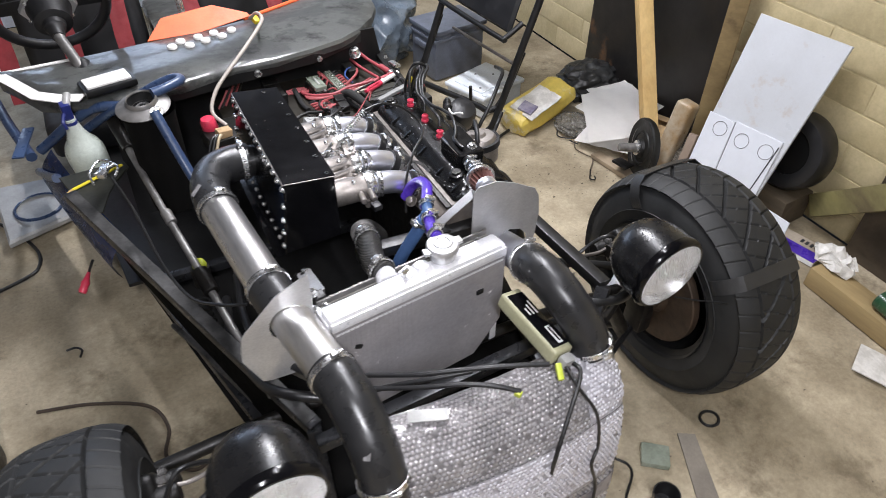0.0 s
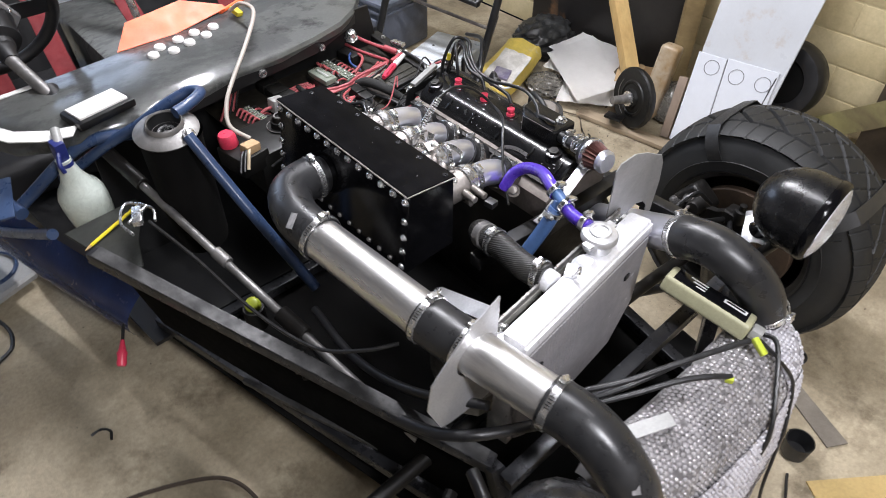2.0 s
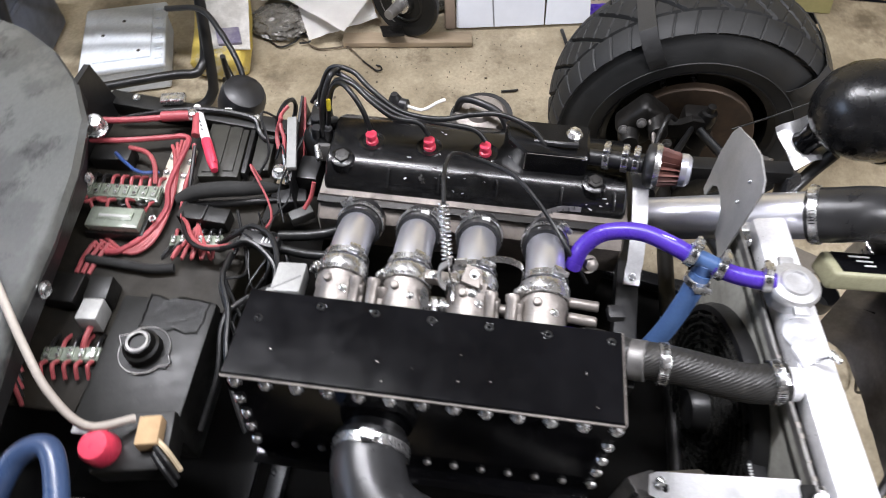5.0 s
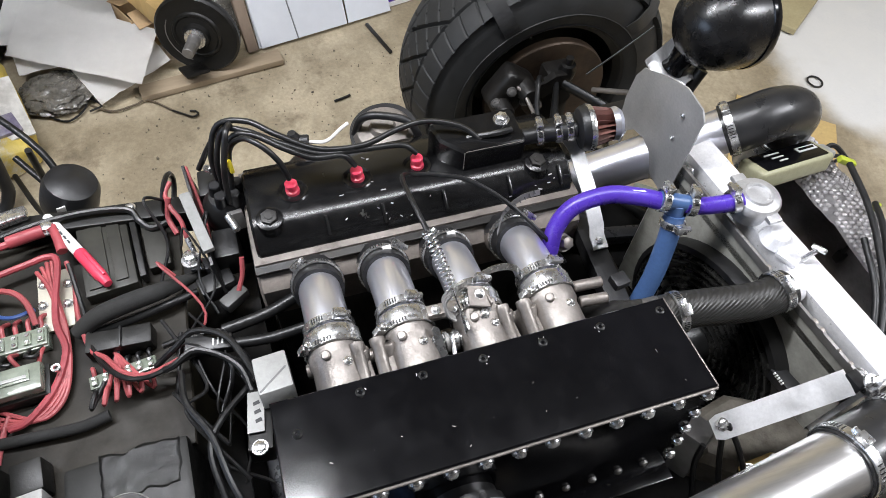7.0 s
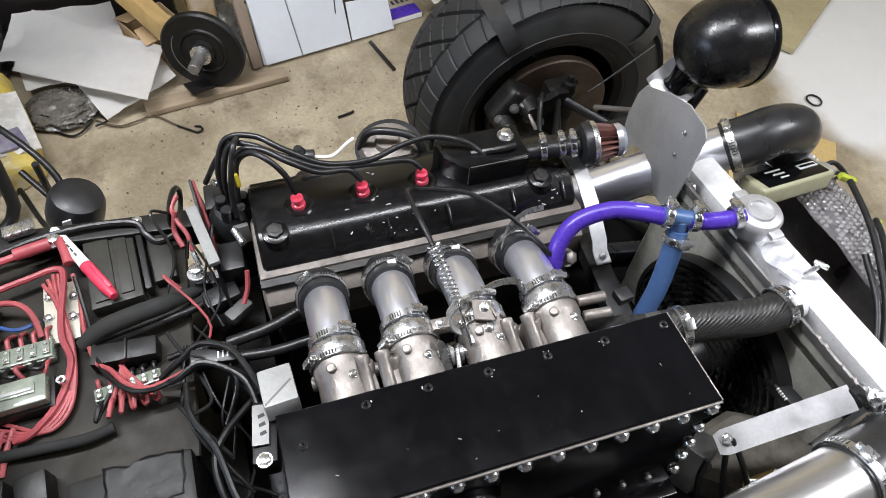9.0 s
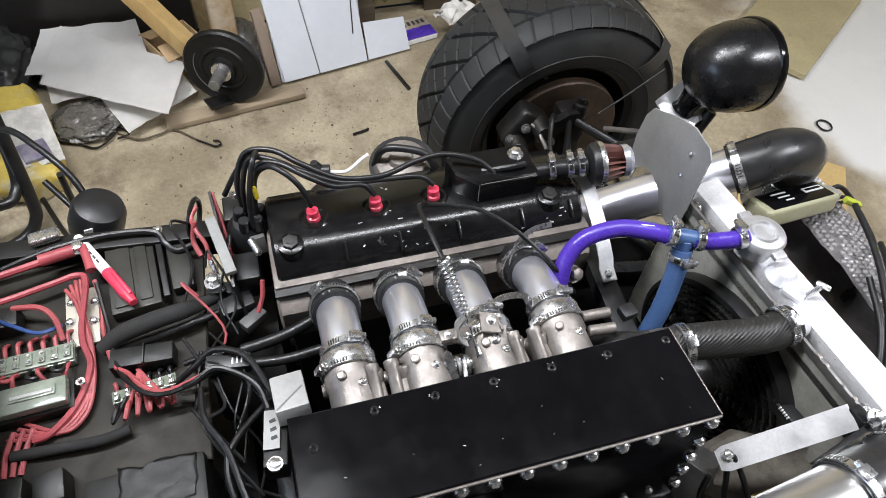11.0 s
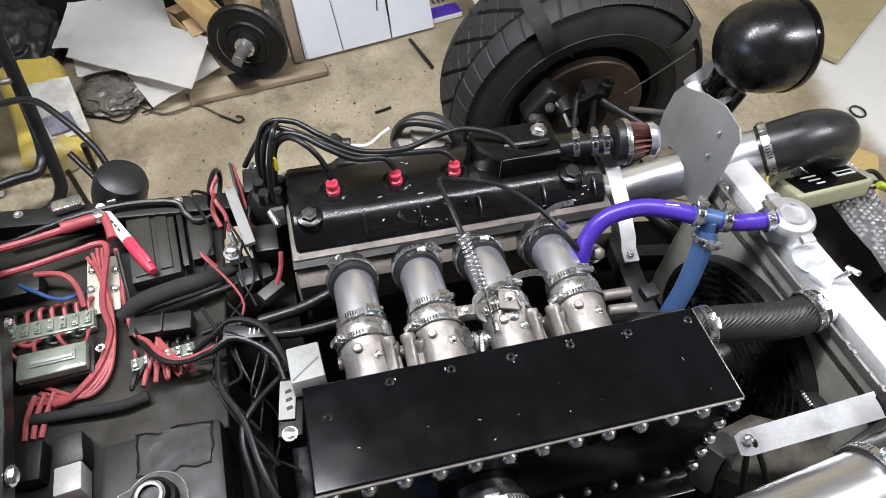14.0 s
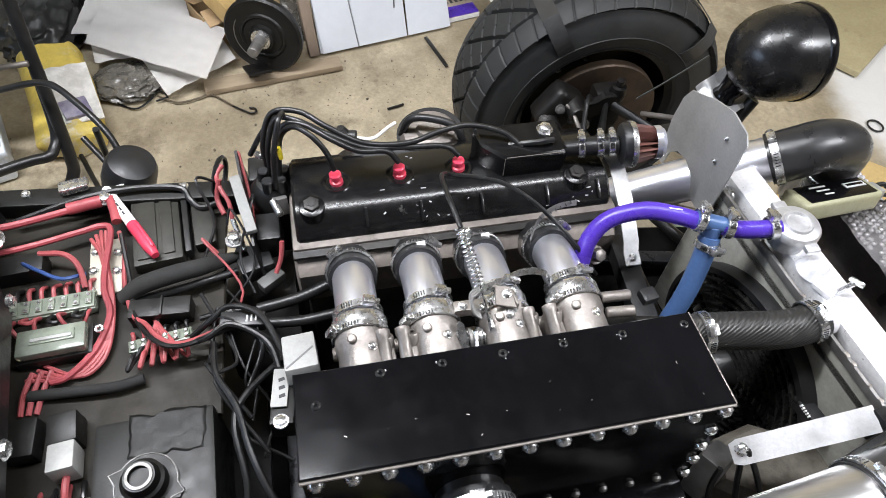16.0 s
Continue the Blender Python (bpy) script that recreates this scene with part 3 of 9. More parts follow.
SILL = surface("dark_blue_gloss_paint", (0.025, 0.06, 0.22), (0.018, 0.04, 0.15), 0.2, blot=8, grain=200, bump=0.03, coat=0.4, dirt=(0.10, 0.10, 0.11), dirty=0.02)
part("sill_panel", sill(), SILL, car, "dark blue glossy curved sill panel")
part("rear_deck", plate(B(), [(-0.9, 0), (0.45, 0), (0.45, 0.5), (-0.9, 0.5)], (0, 2.1, 0.5), (1, 0, 0), (0, 0.25, 1), 0.02), SEAT, car)

# scuttle: a thin dished panel with a rolled front edge
def scuttle():
    bm = B()
    front = [(-0.856, 0.985), (-0.82, 0.925), (-0.76, 0.80), (-0.645, 0.73), (-0.51, 0.722), (-0.398, 0.732), (-0.23, 0.764), (-0.10, 0.777), (0.02, 0.797), (0.13, 0.829), (0.215, 0.884), (0.285, 0.955), (0.33, 1.03)]
    back = [(-0.856, 0.988), (-0.80, 0.99), (-0.72, 0.985), (-0.63, 0.99), (-0.52, 1.0), (-0.42, 1.01), (-0.28, 1.018), (-0.12, 1.055), (0.0, 1.105), (0.10, 1.15), (0.19, 1.175), (0.26, 1.18), (0.33, 1.16)]
    rows = []
    for (xa, ya), (xb, yb) in zip(front, back):
        col = []
        for k in range(21):
            s = (k / 20) ** 1.7
            x, y = xa + (xb - xa) * s, ya + (yb - ya) * s
            rolled = max(0.0, min(1.0, (-0.12 - x) / 0.25))
            z = 0.672 + 0.036 * (rolled * math.sqrt(1 - (1 - min(1, s / 0.28)) ** 2) + (1 - rolled) * (0.25 * min(1, s / 0.02) + 0.75 * math.sin(math.pi / 2 * min(1, s / 0.8)))) + 0.004 * math.sin(math.pi * s) - 0.010 * (x + 0.2) ** 2 + 0.0015 * noise.noise(Vector((x * 9, y * 9, 0)))
            col.append(bm.verts.new((x, y, z)))
        rows.append(col)
    for a, b in zip(rows, rows[1:]):
        for k in range(20):
            bm.faces.new((a[k], b[k], b[k + 1], a[k + 1]))
    lip = [c[0] for c in rows]
    low = [bm.verts.new(v.co + Vector((0, 0.008, -0.022))) for v in lip]
    for i in range(len(lip) - 1):
        bm.faces.new((lip[i], low[i], low[i + 1], lip[i + 1]))
    bmesh.ops.solidify(bm, geom=bm.faces, thickness=0.003)
    return bm


part("scuttle_panel", scuttle(), GREY_PANEL, car, "dusty grey scuttle panel with hand smears")
# white strips stand in for bright reflections along the scuttle's left edge
part("white_trim", strip(B(), [(-0.85, 0.975, 0.702), (-0.815, 0.905, 0.705), (-0.757, 0.783, 0.708), (-0.70, 0.735, 0.709), (-0.645, 0.718, 0.708)], 0.035, 0.003, (0.6, 0.8, 0.1)), WHITE, car, "white strip standing in for a reflection on the scuttle edge")
part("white_trim", strip(B(), [(-0.85, 0.978, 0.703), (-0.74, 0.974, 0.707), (-0.64, 0.976, 0.709)], 0.014, 0.003, (0, 1, 0)), WHITE, car)
part("orange_flange", plate(B(), [(0, 0), (0.06, 0.075), (0.225, 0.09), (0.325, 0.035), (0.33, 0.02), (0.16, -0.005)], (-0.435, 1.012, 0.708), (1, 0.06, 0), (0, 0.8, 0.45), 0.003), ORANGE, car, "fluorescent orange flange on the dash edge")
part("orange_edging", sweep(B(), [(-0.125, 1.052, 0.712), (0.0, 1.106, 0.712), (0.1, 1.152, 0.71), (0.19, 1.177, 0.709), (0.28, 1.178, 0.708)], 0.006, 8), ORANGE, car)
for x, y in [(-0.375, 0.925), (-0.345, 0.955), (-0.325, 0.915), (-0.29, 0.965), (-0.275, 0.93), (-0.24, 0.975), (-0.222, 0.942), (-0.185, 0.975)]:
    part("gauge_hole_cap", lathe(B(), [(0, 0.004), (0.0125, 0.004), (0.0145, 0.001), (0.0145, -0.004)], (x, y, 0.716), (0, -0.05, 1), 20), WHITE, car, "round pale grey cap")
part("scuttle_bolt", hex_bolt(B(), (-0.165, 0.770, 0.652), (0, -1, 0), 0.009), STEEL, car)
part("scuttle_bolt", hex_bolt(B(), (0.04, 0.80, 0.645), (0, -1, 0), 0.007), STEEL, car)
part("front_lip", strip(B(), [(-0.50, 0.728, 0.655), (-0.23, 0.770, 0.655), (0.02, 0.803, 0.655), (0.215, 0.89, 0.655)], 0.04, 0.004, (0, 0, 1)), BLACK_SATIN, car, "black folded front edge below the scuttle")
part("dash_box", box(B(), (-0.575, 0.765, 0.714), (0.14, 0.085, 0.02), turn(0, 0, 12), 0.008), BLACK_SATIN, car)
part("dash_box_lid", box(B(), (-0.575, 0.765, 0.726), (0.118, 0.062, 0.008), turn(0, 0, 12), 0.003), WHITE, car, "white label plate")
part("knob", lathe(B(), [(0, 0.03), (0.012, 0.028), (0.017, 0.018), (0.013, 0.006), (0.02, 0.004), (0.02, 0.0)], (0.185, 0.872, 0.60), (-0.2, -0.3, 1), 16), STEEL, car, "silver battery isolator knob")

# strut top with its dished plate
part("strut_plate", lathe(B(), [(0.034, 0.012), (0.036, 0.016), (0.039, 0.012), (0.04, 0.004), (0.06, -0.002), (0.068, -0.008), (0.067, -0.011), (0.03, -0.012)], (-0.508, 0.545, 0.745), (-0.05, -0.12, 1), 36), DULL_STEEL, car, "dull metal strut-top plate with raised ring")
part("strut_cup", lathe(B(), [(0, -0.03), (0.02, -0.03), (0.03, -0.02), (0.034, 0.01)], (-0.508, 0.545, 0.745), (-0.05, -0.12, 1), 28), BLACK_SATIN, car)
part("strut_ring", lathe(B(), [(0.012, -0.02), (0.018, -0.02), (0.018, -0.012), (0.012, -0.012)], (-0.508, 0.545, 0.748), (-0.05, -0.12, 1), 20, closed=True), STEEL, car)
part("strut_tower", lathe(B(), [(0.058, 0), (0.062, 0.02), (0.065, 0.28), (0.07, 0.30)], (-0.50, 0.56, 0.42), (0, 0, 1), 28), MATT_PANEL, car)
part("strut_bolt", hex_bolt(B(), (-0.482, 0.49, 0.742), (0.3, -0.5, 0.8), 0.01, 0.01), STEEL, car)

# steering and pedals side
part("steering_shaft", sweep(B(), [(-0.585, 0.675, 0.598), (-0.548, 0.45, 0.535), (-0.50, 0.18, 0.455), (-0.47, 0.0, 0.405), (-0.44, -0.18, 0.36)], 0.0095, 12), DULL_STEEL, car, "dull steel steering shaft")
part("shaft_joint", cyl(B(), (-0.535, 0.385, 0.517), (-0.528, 0.345, 0.506), 0.014), DULL_STEEL, car)
part("shaft_joint", cyl(B(), (-0.502, 0.19, 0.458), (-0.49, 0.12, 0.44), 0.019), DARK_IRON, car)
part("shaft_sleeve", cyl(B(), (-0.598, 0.75, 0.62), (-0.575, 0.62, 0.583), 0.016), DARK_IRON, car)
part("steering_rack", sweep(B(), [(-0.75, -0.21, 0.30), (-0.4, -0.2, 0.31), (0.2, -0.2, 0.31), (0.52, -0.21, 0.30)], 0.016, 12), DARK_IRON, car)
part("brake_clevis", box(B(), (-0.642, 0.455, 0.634), (0.02, 0.055, 0.014), turn(0, 0, -20)), STEEL, car, "bright zinc clevis and balance bar")
part("clevis_pin", cyl(B(), (-0.665, 0.44, 0.637), (-0.615, 0.47, 0.637), 0.004), STEEL, car)
part("clevis_fork", sweep(B(), [(-0.67, 0.41, 0.63), (-0.675, 0.46, 0.632), (-0.645, 0.505, 0.636), (-0.61, 0.46, 0.636), (-0.62, 0.42, 0.632)], 0.003, 8), STEEL, car)
part("pedal_box_top", plate(B(), [(-0.765, 0.625), (-0.712, 0.425), (-0.675, 0.415), (-0.650, 0.50), (-0.628, 0.545), (-0.590, 0.60), (-0.600, 0.64)], (0, 0, 0.538), (1, 0, 0), (0, 1, 0), 0.006, 0.002), surface("grey_green_cover", (0.019, 0.021, 0.016), (0.012, 0.013, 0.0105), 0.6, blot=9, grain=150, bump=0.1, dirt=(0.2, 0.2, 0.18), dirty=0.08), car, "dull grey-green pedal box cover")
part("clutch_cable", sweep(B(), [(-0.63, 0.43, 0.63), (-0.60, 0.30, 0.60), (-0.575, 0.12, 0.575), (-0.54, -0.02, 0.575), (-0.49, -0.10, 0.60), (-0.44, -0.14, 0.615)], 0.0035, 8), WIRE_BLACK, car, "thin black control cable")
part("reservoir_cap", lathe(B(), [(0, 0.008), (0.012, 0.008), (0.016, 0.006), (0.019, 0.0), (0.019, -0.012), (0.016, -0.014)], (-0.497, 0.365, 0.335), (-0.3, -0.3, 1), 20), LIME, car, "lime yellow reservoir cap")
part("reservoir", cyl(B(), (-0.497, 0.365, 0.26), (-0.497, 0.365, 0.323), 0.026), DUSTY_BLACK, car)
part("brake_hose", sweep(B(), [(-0.46, 0.17, 0.36), (-0.48, 0.0, 0.38), (-0.46, -0.2, 0.45), (-0.42, -0.3, 0.5), (-0.3, -0.36, 0.48)], 0.011, 10), RUBBER, car)
part("brake_hose", sweep(B(), [(-0.42, 0.20, 0.40), (-0.44, 0.02, 0.42), (-0.43, -0.15, 0.48), (-0.38, -0.3, 0.55)], 0.009, 10), RUBBER, car)
part("steering_gaiter", lathe(B(), [(0.012, 0), (0.022, 0.01), (0.016, 0.02), (0.024, 0.03), (0.017, 0.04), (0.025, 0.05), (0.018, 0.06), (0.024, 0.07), (0.014, 0.08)], (-0.52, 0.05, 0.40), (-0.1, 0.9, 0.2), 20), DUSTY_BLACK, car)

# cockpit
SWC, SWA = Vector((-0.672, 1.14, 0.82)), Vector((0.05, -1, -0.45)).normalized()
sw = part("steering_wheel", lathe(B(), [(0.162 + 0.016 * math.cos(a * math.pi / 6), 0.016 * math.sin(a * math.pi / 6)) for a in range(12)], SWC, SWA, 48, closed=True), SEAT, car, "black padded steering wheel")
part("wheel_boss", lathe(B(), [(0, 0.135), (0.018, 0.135), (0.024, 0.105), (0.030, 0.10), (0.032, 0.085), (0.052, 0.078), (0.060, 0.03), (0.063, 0.02), (0.0, 0.02)], SWC, SWA, 28), SEAT, sw)
part("boss_ring", lathe(B(), [(0.05, 0.022), (0.078, 0.022), (0.08, 0.017), (0.08, 0.004), (0.05, 0.004)], SWC, SWA, 6, closed=True), ALU, sw, "bare metal quick-release ring")
for k in range(6):
    part("boss_screw", dome_bolt(B(), SWC + SWA * 0.024 + frame_of(SWA) @ Vector((0.066 * math.cos(k * math.pi / 3 + 0.5), 0.066 * math.sin(k * math.pi / 3 + 0.5), 0)), SWA, 0.005), STEEL, sw)
part("wheel_spokes", plate(B(), [(-0.16, -0.022), (0.16, -0.022), (0.16, 0.022), (0.022, 0.03), (0.022, 0.15), (-0.022, 0.15), (-0.022, 0.03), (-0.16, 0.022)], SWC - SWA * 0.002, (1, 0, 0), (0, -0.4, 0.9), 0.004), SEAT, sw)
part("steering_column", cyl(B(), SWC + SWA * 0.13, (-0.625, 0.90, 0.685), 0.015), DULL_STEEL, car)
part("column_boot", cyl(B(), (-0.63, 0.95, 0.70), (-0.622, 0.87, 0.668), 0.026), SEAT, car)
for x0, dx in ((-0.92, 0.02), (-0.75, 0.04), (-0.45, -0.02), (-0.28, 0.03), (0.05, 0.02)):
    part("harness_strap", strip(B(), [(x0, 1.95, 0.95), (x0 + dx, 1.7, 0.80), (x0 + 2 * dx, 1.5, 0.55), (x0 + 2 * dx, 1.42, 0.40)], 0.06, 0.004, (1, 0, 0)), RED_WEB, car, "red harness strap")
for sx in (-0.62, 0.05):
    part("seat_back", box(B(), (sx, 1.86, 0.62), (0.46, 0.12, 0.70), turn(-14, 0, 0), 0.04, 3), SEAT, car)
    part("seat_base", box(B(), (sx, 1.55, 0.30), (0.44, 0.5, 0.14), turn(6, 0, 0), 0.04, 3), SEAT, car)
part("gear_tunnel", box(B(), (-0.28, 1.45, 0.36), (0.2, 1.05, 0.3), None, 0.03), GREY_PANEL, car)
part("gear_lever", cyl(B(), (-0.28, 1.22, 0.5), (-0.30, 1.30, 0.88), 0.011), STEEL, car)
part("roll_bar", sweep(B(), [(-0.95, 2.05, 0.3), (-0.93, 2.05, 0.9), (-0.8, 2.05, 1.15), (0.3, 2.05, 1.15), (0.42, 2.05, 0.9), (0.45, 2.05, 0.3)], 0.022, 12, 6), BLACK_SATIN, car)
part("earth_cable", sweep(B(), [(-0.115, 1.005, 0.73), (-0.10, 0.96, 0.76), (-0.105, 0.88, 0.765), (-0.18, 0.80, 0.73), (-0.26, 0.735, 0.69), (-0.31, 0.69, 0.66), (-0.335, 0.645, 0.625), (-0.31, 0.60, 0.60)], 0.0055, 10), surface("grey_cable", (0.42, 0.38, 0.33), (0.36, 0.32, 0.28), 0.45, bump=0.04), car, "grey cable draped over the scuttle")
part("cable_tag", box(B(), (-0.10, 1.0, 0.725), (0.02, 0.035, 0.014), turn(20, 10, 15), 0.003), YELLOW, car, "yellow cable tag")

# suspension, front
def suspension(s, dy=0.0):
    c = -0.0875
    X = lambda d: c + s * d
    part("upper_wishbone", sweep(B(), [(X(0.40), -0.14 + dy, 0.43), (X(0.62), -0.25 + dy, 0.41), (X(0.40), -0.37 + dy, 0.43)], 0.012, 10, smooth=False), BLACK_SATIN, car)
    part("lower_wishbone", sweep(B(), [(X(0.34), -0.12 + dy, 0.21), (X(0.64), -0.26 + dy, 0.19), (X(0.34), -0.40 + dy, 0.21)], 0.014, 10, smooth=False), BLACK_SATIN, car)
    part("damper", cyl(B(), (X(0.42), -0.30 + dy, 0.50), (X(0.58), -0.27 + dy, 0.22), 0.02), DARK_IRON, car)
    part("upright", box(B(), (X(0.645), -0.26 + dy, 0.31), (0.045, 0.07, 0.24), None, 0.012), DARK_IRON, car)
    part("caliper", box(B(), (X(0.635), -0.142 + dy, 0.398), (0.060, 0.085, 0.10), turn(35, 0, 0), 0.020, 3), DARK_IRON, car)
    for k in (-1, 1):
        part("caliper_piston", lathe(B(), [(0, 0.03), (0.017, 0.03), (0.020, 0.026), (0.021, 0.0), (0.024, -0.004), (0.024, -0.02)], (X(0.600), -0.142 + 0.026 * k + dy, 0.398 - 0.018 * k), (-s, 0, 0.15), 20), DARK_IRON, car)
    part("steering_arm", sweep(B(), [(X(0.645), -0.24 + dy, 0.30), (X(0.62), -0.215 + dy, 0.295), (X(0.60), -0.20 + dy, 0.29)], 0.014, 12), DARK_IRON, car)
    part("hub_nut", hex_bolt(B(), (X(0.652), -0.26 + dy, 0.315), (-s, 0, 0), 0.016, 0.018), DARK_IRON, car)
    part("upright_boss", lathe(B(), [(0, 0.012), (0.02, 0.010), (0.026, 0.0), (0.03, -0.02)], (X(0.625), -0.27 + dy, 0.36), (-s, 0, 0.2), 18), DARK_IRON, car)
    part("ball_joint", lathe(B(), [(0, 0.035), (0.009, 0.033), (0.009, 0.018), (0.016, 0.016), (0.02, 0.0), (0.016, -0.02)], (X(0.62), -0.27 + dy, 0.435), (0, 0, 1), 14), DARK_IRON, car)
    for k in range(4):
        part("caliper_bolt", hex_bolt(B(), (X(0.600), -0.100 - 0.034 * k + dy, (0.395, 0.420, 0.385, 0.366)[k]), (-s, 0, 0.3), 0.008, 0.009), DULL_STEEL, car)
    part("caliper_bracket", plate(B(), [(0, 0), (0.05, -0.012), (0.10, 0.012), (0.11, 0.045), (0.075, 0.05), (0.055, 0.03), (0.0, 0.035)], (X(0.620), -0.165 + dy, 0.385), (0, -1, 0.1), (0, 0.1, 1), 0.018, 0.004), DARK_IRON, car)
    part("hose_end", sweep(B(), [(X(0.605), -0.150 + dy, 0.425), (X(0.585), -0.155 + dy, 0.425), (X(0.545), -0.158 + dy, 0.418), (X(0.47), -0.15 + dy, 0.425)], 0.0045, 8), CAST_ALU, car, "pale braided hose end")
    part("brake_disc", lathe(B(), [(0.06, -0.012), (0.147, -0.012), (0.150, -0.009), (0.150, 0.009), (0.147, 0.012), (0.06, 0.012)], (X(0.685), -0.26 + dy, 0.315), (s, 0, 0), 48, closed=True), RUST, car, "rust-brown brake disc")
    part("hub", lathe(B(), [(0, -0.03), (0.05, -0.03), (0.062, -0.015), (0.065, 0.02), (0, 0.02)], (X(0.685), -0.26 + dy, 0.315), (s, 0, 0), 24), RUST, car)
    part("tie_rod", cyl(B(), (X(0.50), -0.205 + dy, 0.30), (X(0.645), -0.20 + dy, 0.28), 0.009), STEEL, car)
    part("brake_pipe", sweep(B(), [(X(0.60), -0.2 + dy, 0.44), (X(0.56), -0.17 + dy, 0.48), (X(0.50), -0.15 + dy, 0.44), (X(0.44), -0.16 + dy, 0.40)], 0.005, 8), WIRE_BLACK, car)


part("undertray", plate(B(), [(-0.33, -0.56), (0.20, -0.57), (0.33, -0.50), (0.36, -0.30), (-0.40, -0.30)], (0, 0, 0.155), (1, 0, 0), (0, 1, 0), 0.004), MATT_PANEL, car)
suspension(1)
suspension(-1, -0.19)
part("bright_tie", cyl(B(), (0.50, -0.326, 0.393), (0.40, -0.375, 0.46), 0.006), CAST_ALU, car)
part("lamp_bar", sweep(B(), [(0.27, -0.36, 0.50), (0.31, -0.40, 0.53), (0.32, -0.425, 0.58)], 0.012, 10), BLACK_SATIN, car)
part("lamp_bar", sweep(B(), [(-0.47, -0.36, 0.52), (-0.51, -0.46, 0.53), (-0.53, -0.54, 0.575)], 0.012, 10), BLACK_SATIN, car)


# ---- wheels ----
def tyre_mesh(R=0.318, W=0.215, rim=0.19, n=1100, m=100):
    half = W / 2
    side = [(rim + (R - 0.03 - rim) * a, half * (0.86 + 0.16 * math.sin(math.pi * min(1, a * 0.9 + 0.1)))) for a in (0, 0.2, 0.34, 0.37, 0.40, 0.6, 0.8, 0.95, 1)]
    prof = [(r + (0.002 if k == 3 else 0), -w - (0.0025 if k == 3 else 0), None) for k, (r, w) in enumerate(side)]
    prof += [(R - 0.022 * abs(s) ** 3.2, half * 0.94 * s, s) for s in (-1 + 2 * k / m for k in range(m + 1))]
    prof += [(r + (0.002 if k == 3 else 0), w + (0.0025 if k == 3 else 0), None) for k, (r, w) in reversed(list(enumerate(side)))]

    def cut(v, width):
        v = abs((v + 0.5) % 1 - 0.5)
        return max(0.0, min(1.0, 1.6 - 1.2 * v / width))

    verts = []
    for i in range(n):
        u, th = i / n, 2 * math.pi * i / n
        for r, w, s in prof:
            if s is not None:
                g = cut((s + 0.50) * 0.5, 0.012) if abs(s + 0.5) < 0.1 else 0.0
                if -0.52 < s < 0.52:
                    g = max(g, cut(u * 22 + 1.15 * s, 0.055))
                    if abs((u * 22 + 1.15 * s) % 1 - 0.5) > 0.04:
                        g = max(g, 0.3 * cut(u * 44 - 1.1 * s, 0.06))
                elif s < 0.95:
                    g = max(g, (0.6 if s > 0 else 0.28) * cut(u * 44 + 0.55 * abs(s), 0.05))
                if abs(s - 0.52) < 0.05:
                    g = max(g, 0.6 * cut((s - 0.52) * 0.5, 0.010))
                r = r - 0.009 * g
            verts.append((w, r * math.cos(th), r * math.sin(th)))
    q = len(prof)
    faces = [(i * q + k, i * q + k + 1, ((i + 1) % n) * q + k + 1, ((i + 1) % n) * q + k) for i in range(n) for k in range(q - 1)]
    me = bpy.data.meshes.new("tyre")
    me.from_pydata(verts, [], faces)
    bm = B()
    bm.from_mesh(me)
    return bm


def moved(bm, m):
    bmesh.ops.transform(bm, matrix=m, verts=bm.verts)
    return bm


WC = Vector((0.685, -0.26, 0.316))
wheel = thing("front_wheel", WC, "black steel front wheel with a worn wide tyre on concrete", "wheel", "front wheels")
part("tyre", moved(tyre_mesh(), Matrix.Translation(WC)), TYRE, wheel, "worn directional tyre", 30)
part("rim", lathe(B(), [(0.192, -0.10), (0.198, -0.105), (0.198, -0.095), (0.178, -0.085), (0.172, 0.03), (0.165, 0.06), (0.06, 0.065), (0.0, 0.06), (0.0, 0.07), (0.07, 0.075), (0.17, 0.072), (0.185, 0.09), (0.198, 0.105), (0.194, 0.108)], WC, (1, 0, 0), 48), BLACK_SATIN, wheel, "black steel rim")
for k in range(4):
    a = k * math.pi / 2 + 0.4
    part("wheel_stud", cyl(B(), WC + Vector((0.05, 0.05 * math.cos(a), 0.05 * math.sin(a))), WC + Vector((0.085, 0.05 * math.cos(a), 0.05 * math.sin(a))), 0.008, seg=12), STEEL, wheel)
copy_thing(wheel, pose(-0.815, -0.465, 0.316, 0, 0, 180))


def wheel_strap():
    t = thing("wheel_strap", (0.685, -0.26, 0.316), "grey webbing strap tied round the front tyre", "strap")
    WEB = surface("grey_webbing", (0.024, 0.024, 0.024), (0.034, 0.034, 0.034), 0.4, blot=20, grain=300, bump=0.3)
    for ang in (47, -29):
        a = radians(ang)
        rad = Vector((0, -math.sin(a), math.cos(a)))
        pts = []
        for x, r in ((-0.085, 0.205), (-0.112, 0.235), (-0.116, 0.265), (-0.108, 0.295), (-0.085, 0.318), (-0.04, 0.3215), (0.0, 0.3225), (0.04, 0.3215), (0.085, 0.318), (0.108, 0.295), (0.116, 0.265)):
            pts.append(WC + Vector((x, 0, 0)) + rad * r)
        part("strap_band", strip(B(), pts, 0.036, 0.002, Vector((1, 0, 0)).cross(rad)), WEB, t)
    return t


wheel_strap()


part("cord", sweep(B(), [(0.57, -0.347, 0.372), (0.571, -0.42, 0.424), (0.57, -0.489, 0.48)], 0.0022, 8, 4), WIRE_BLACK, wheel, "thin black cord")


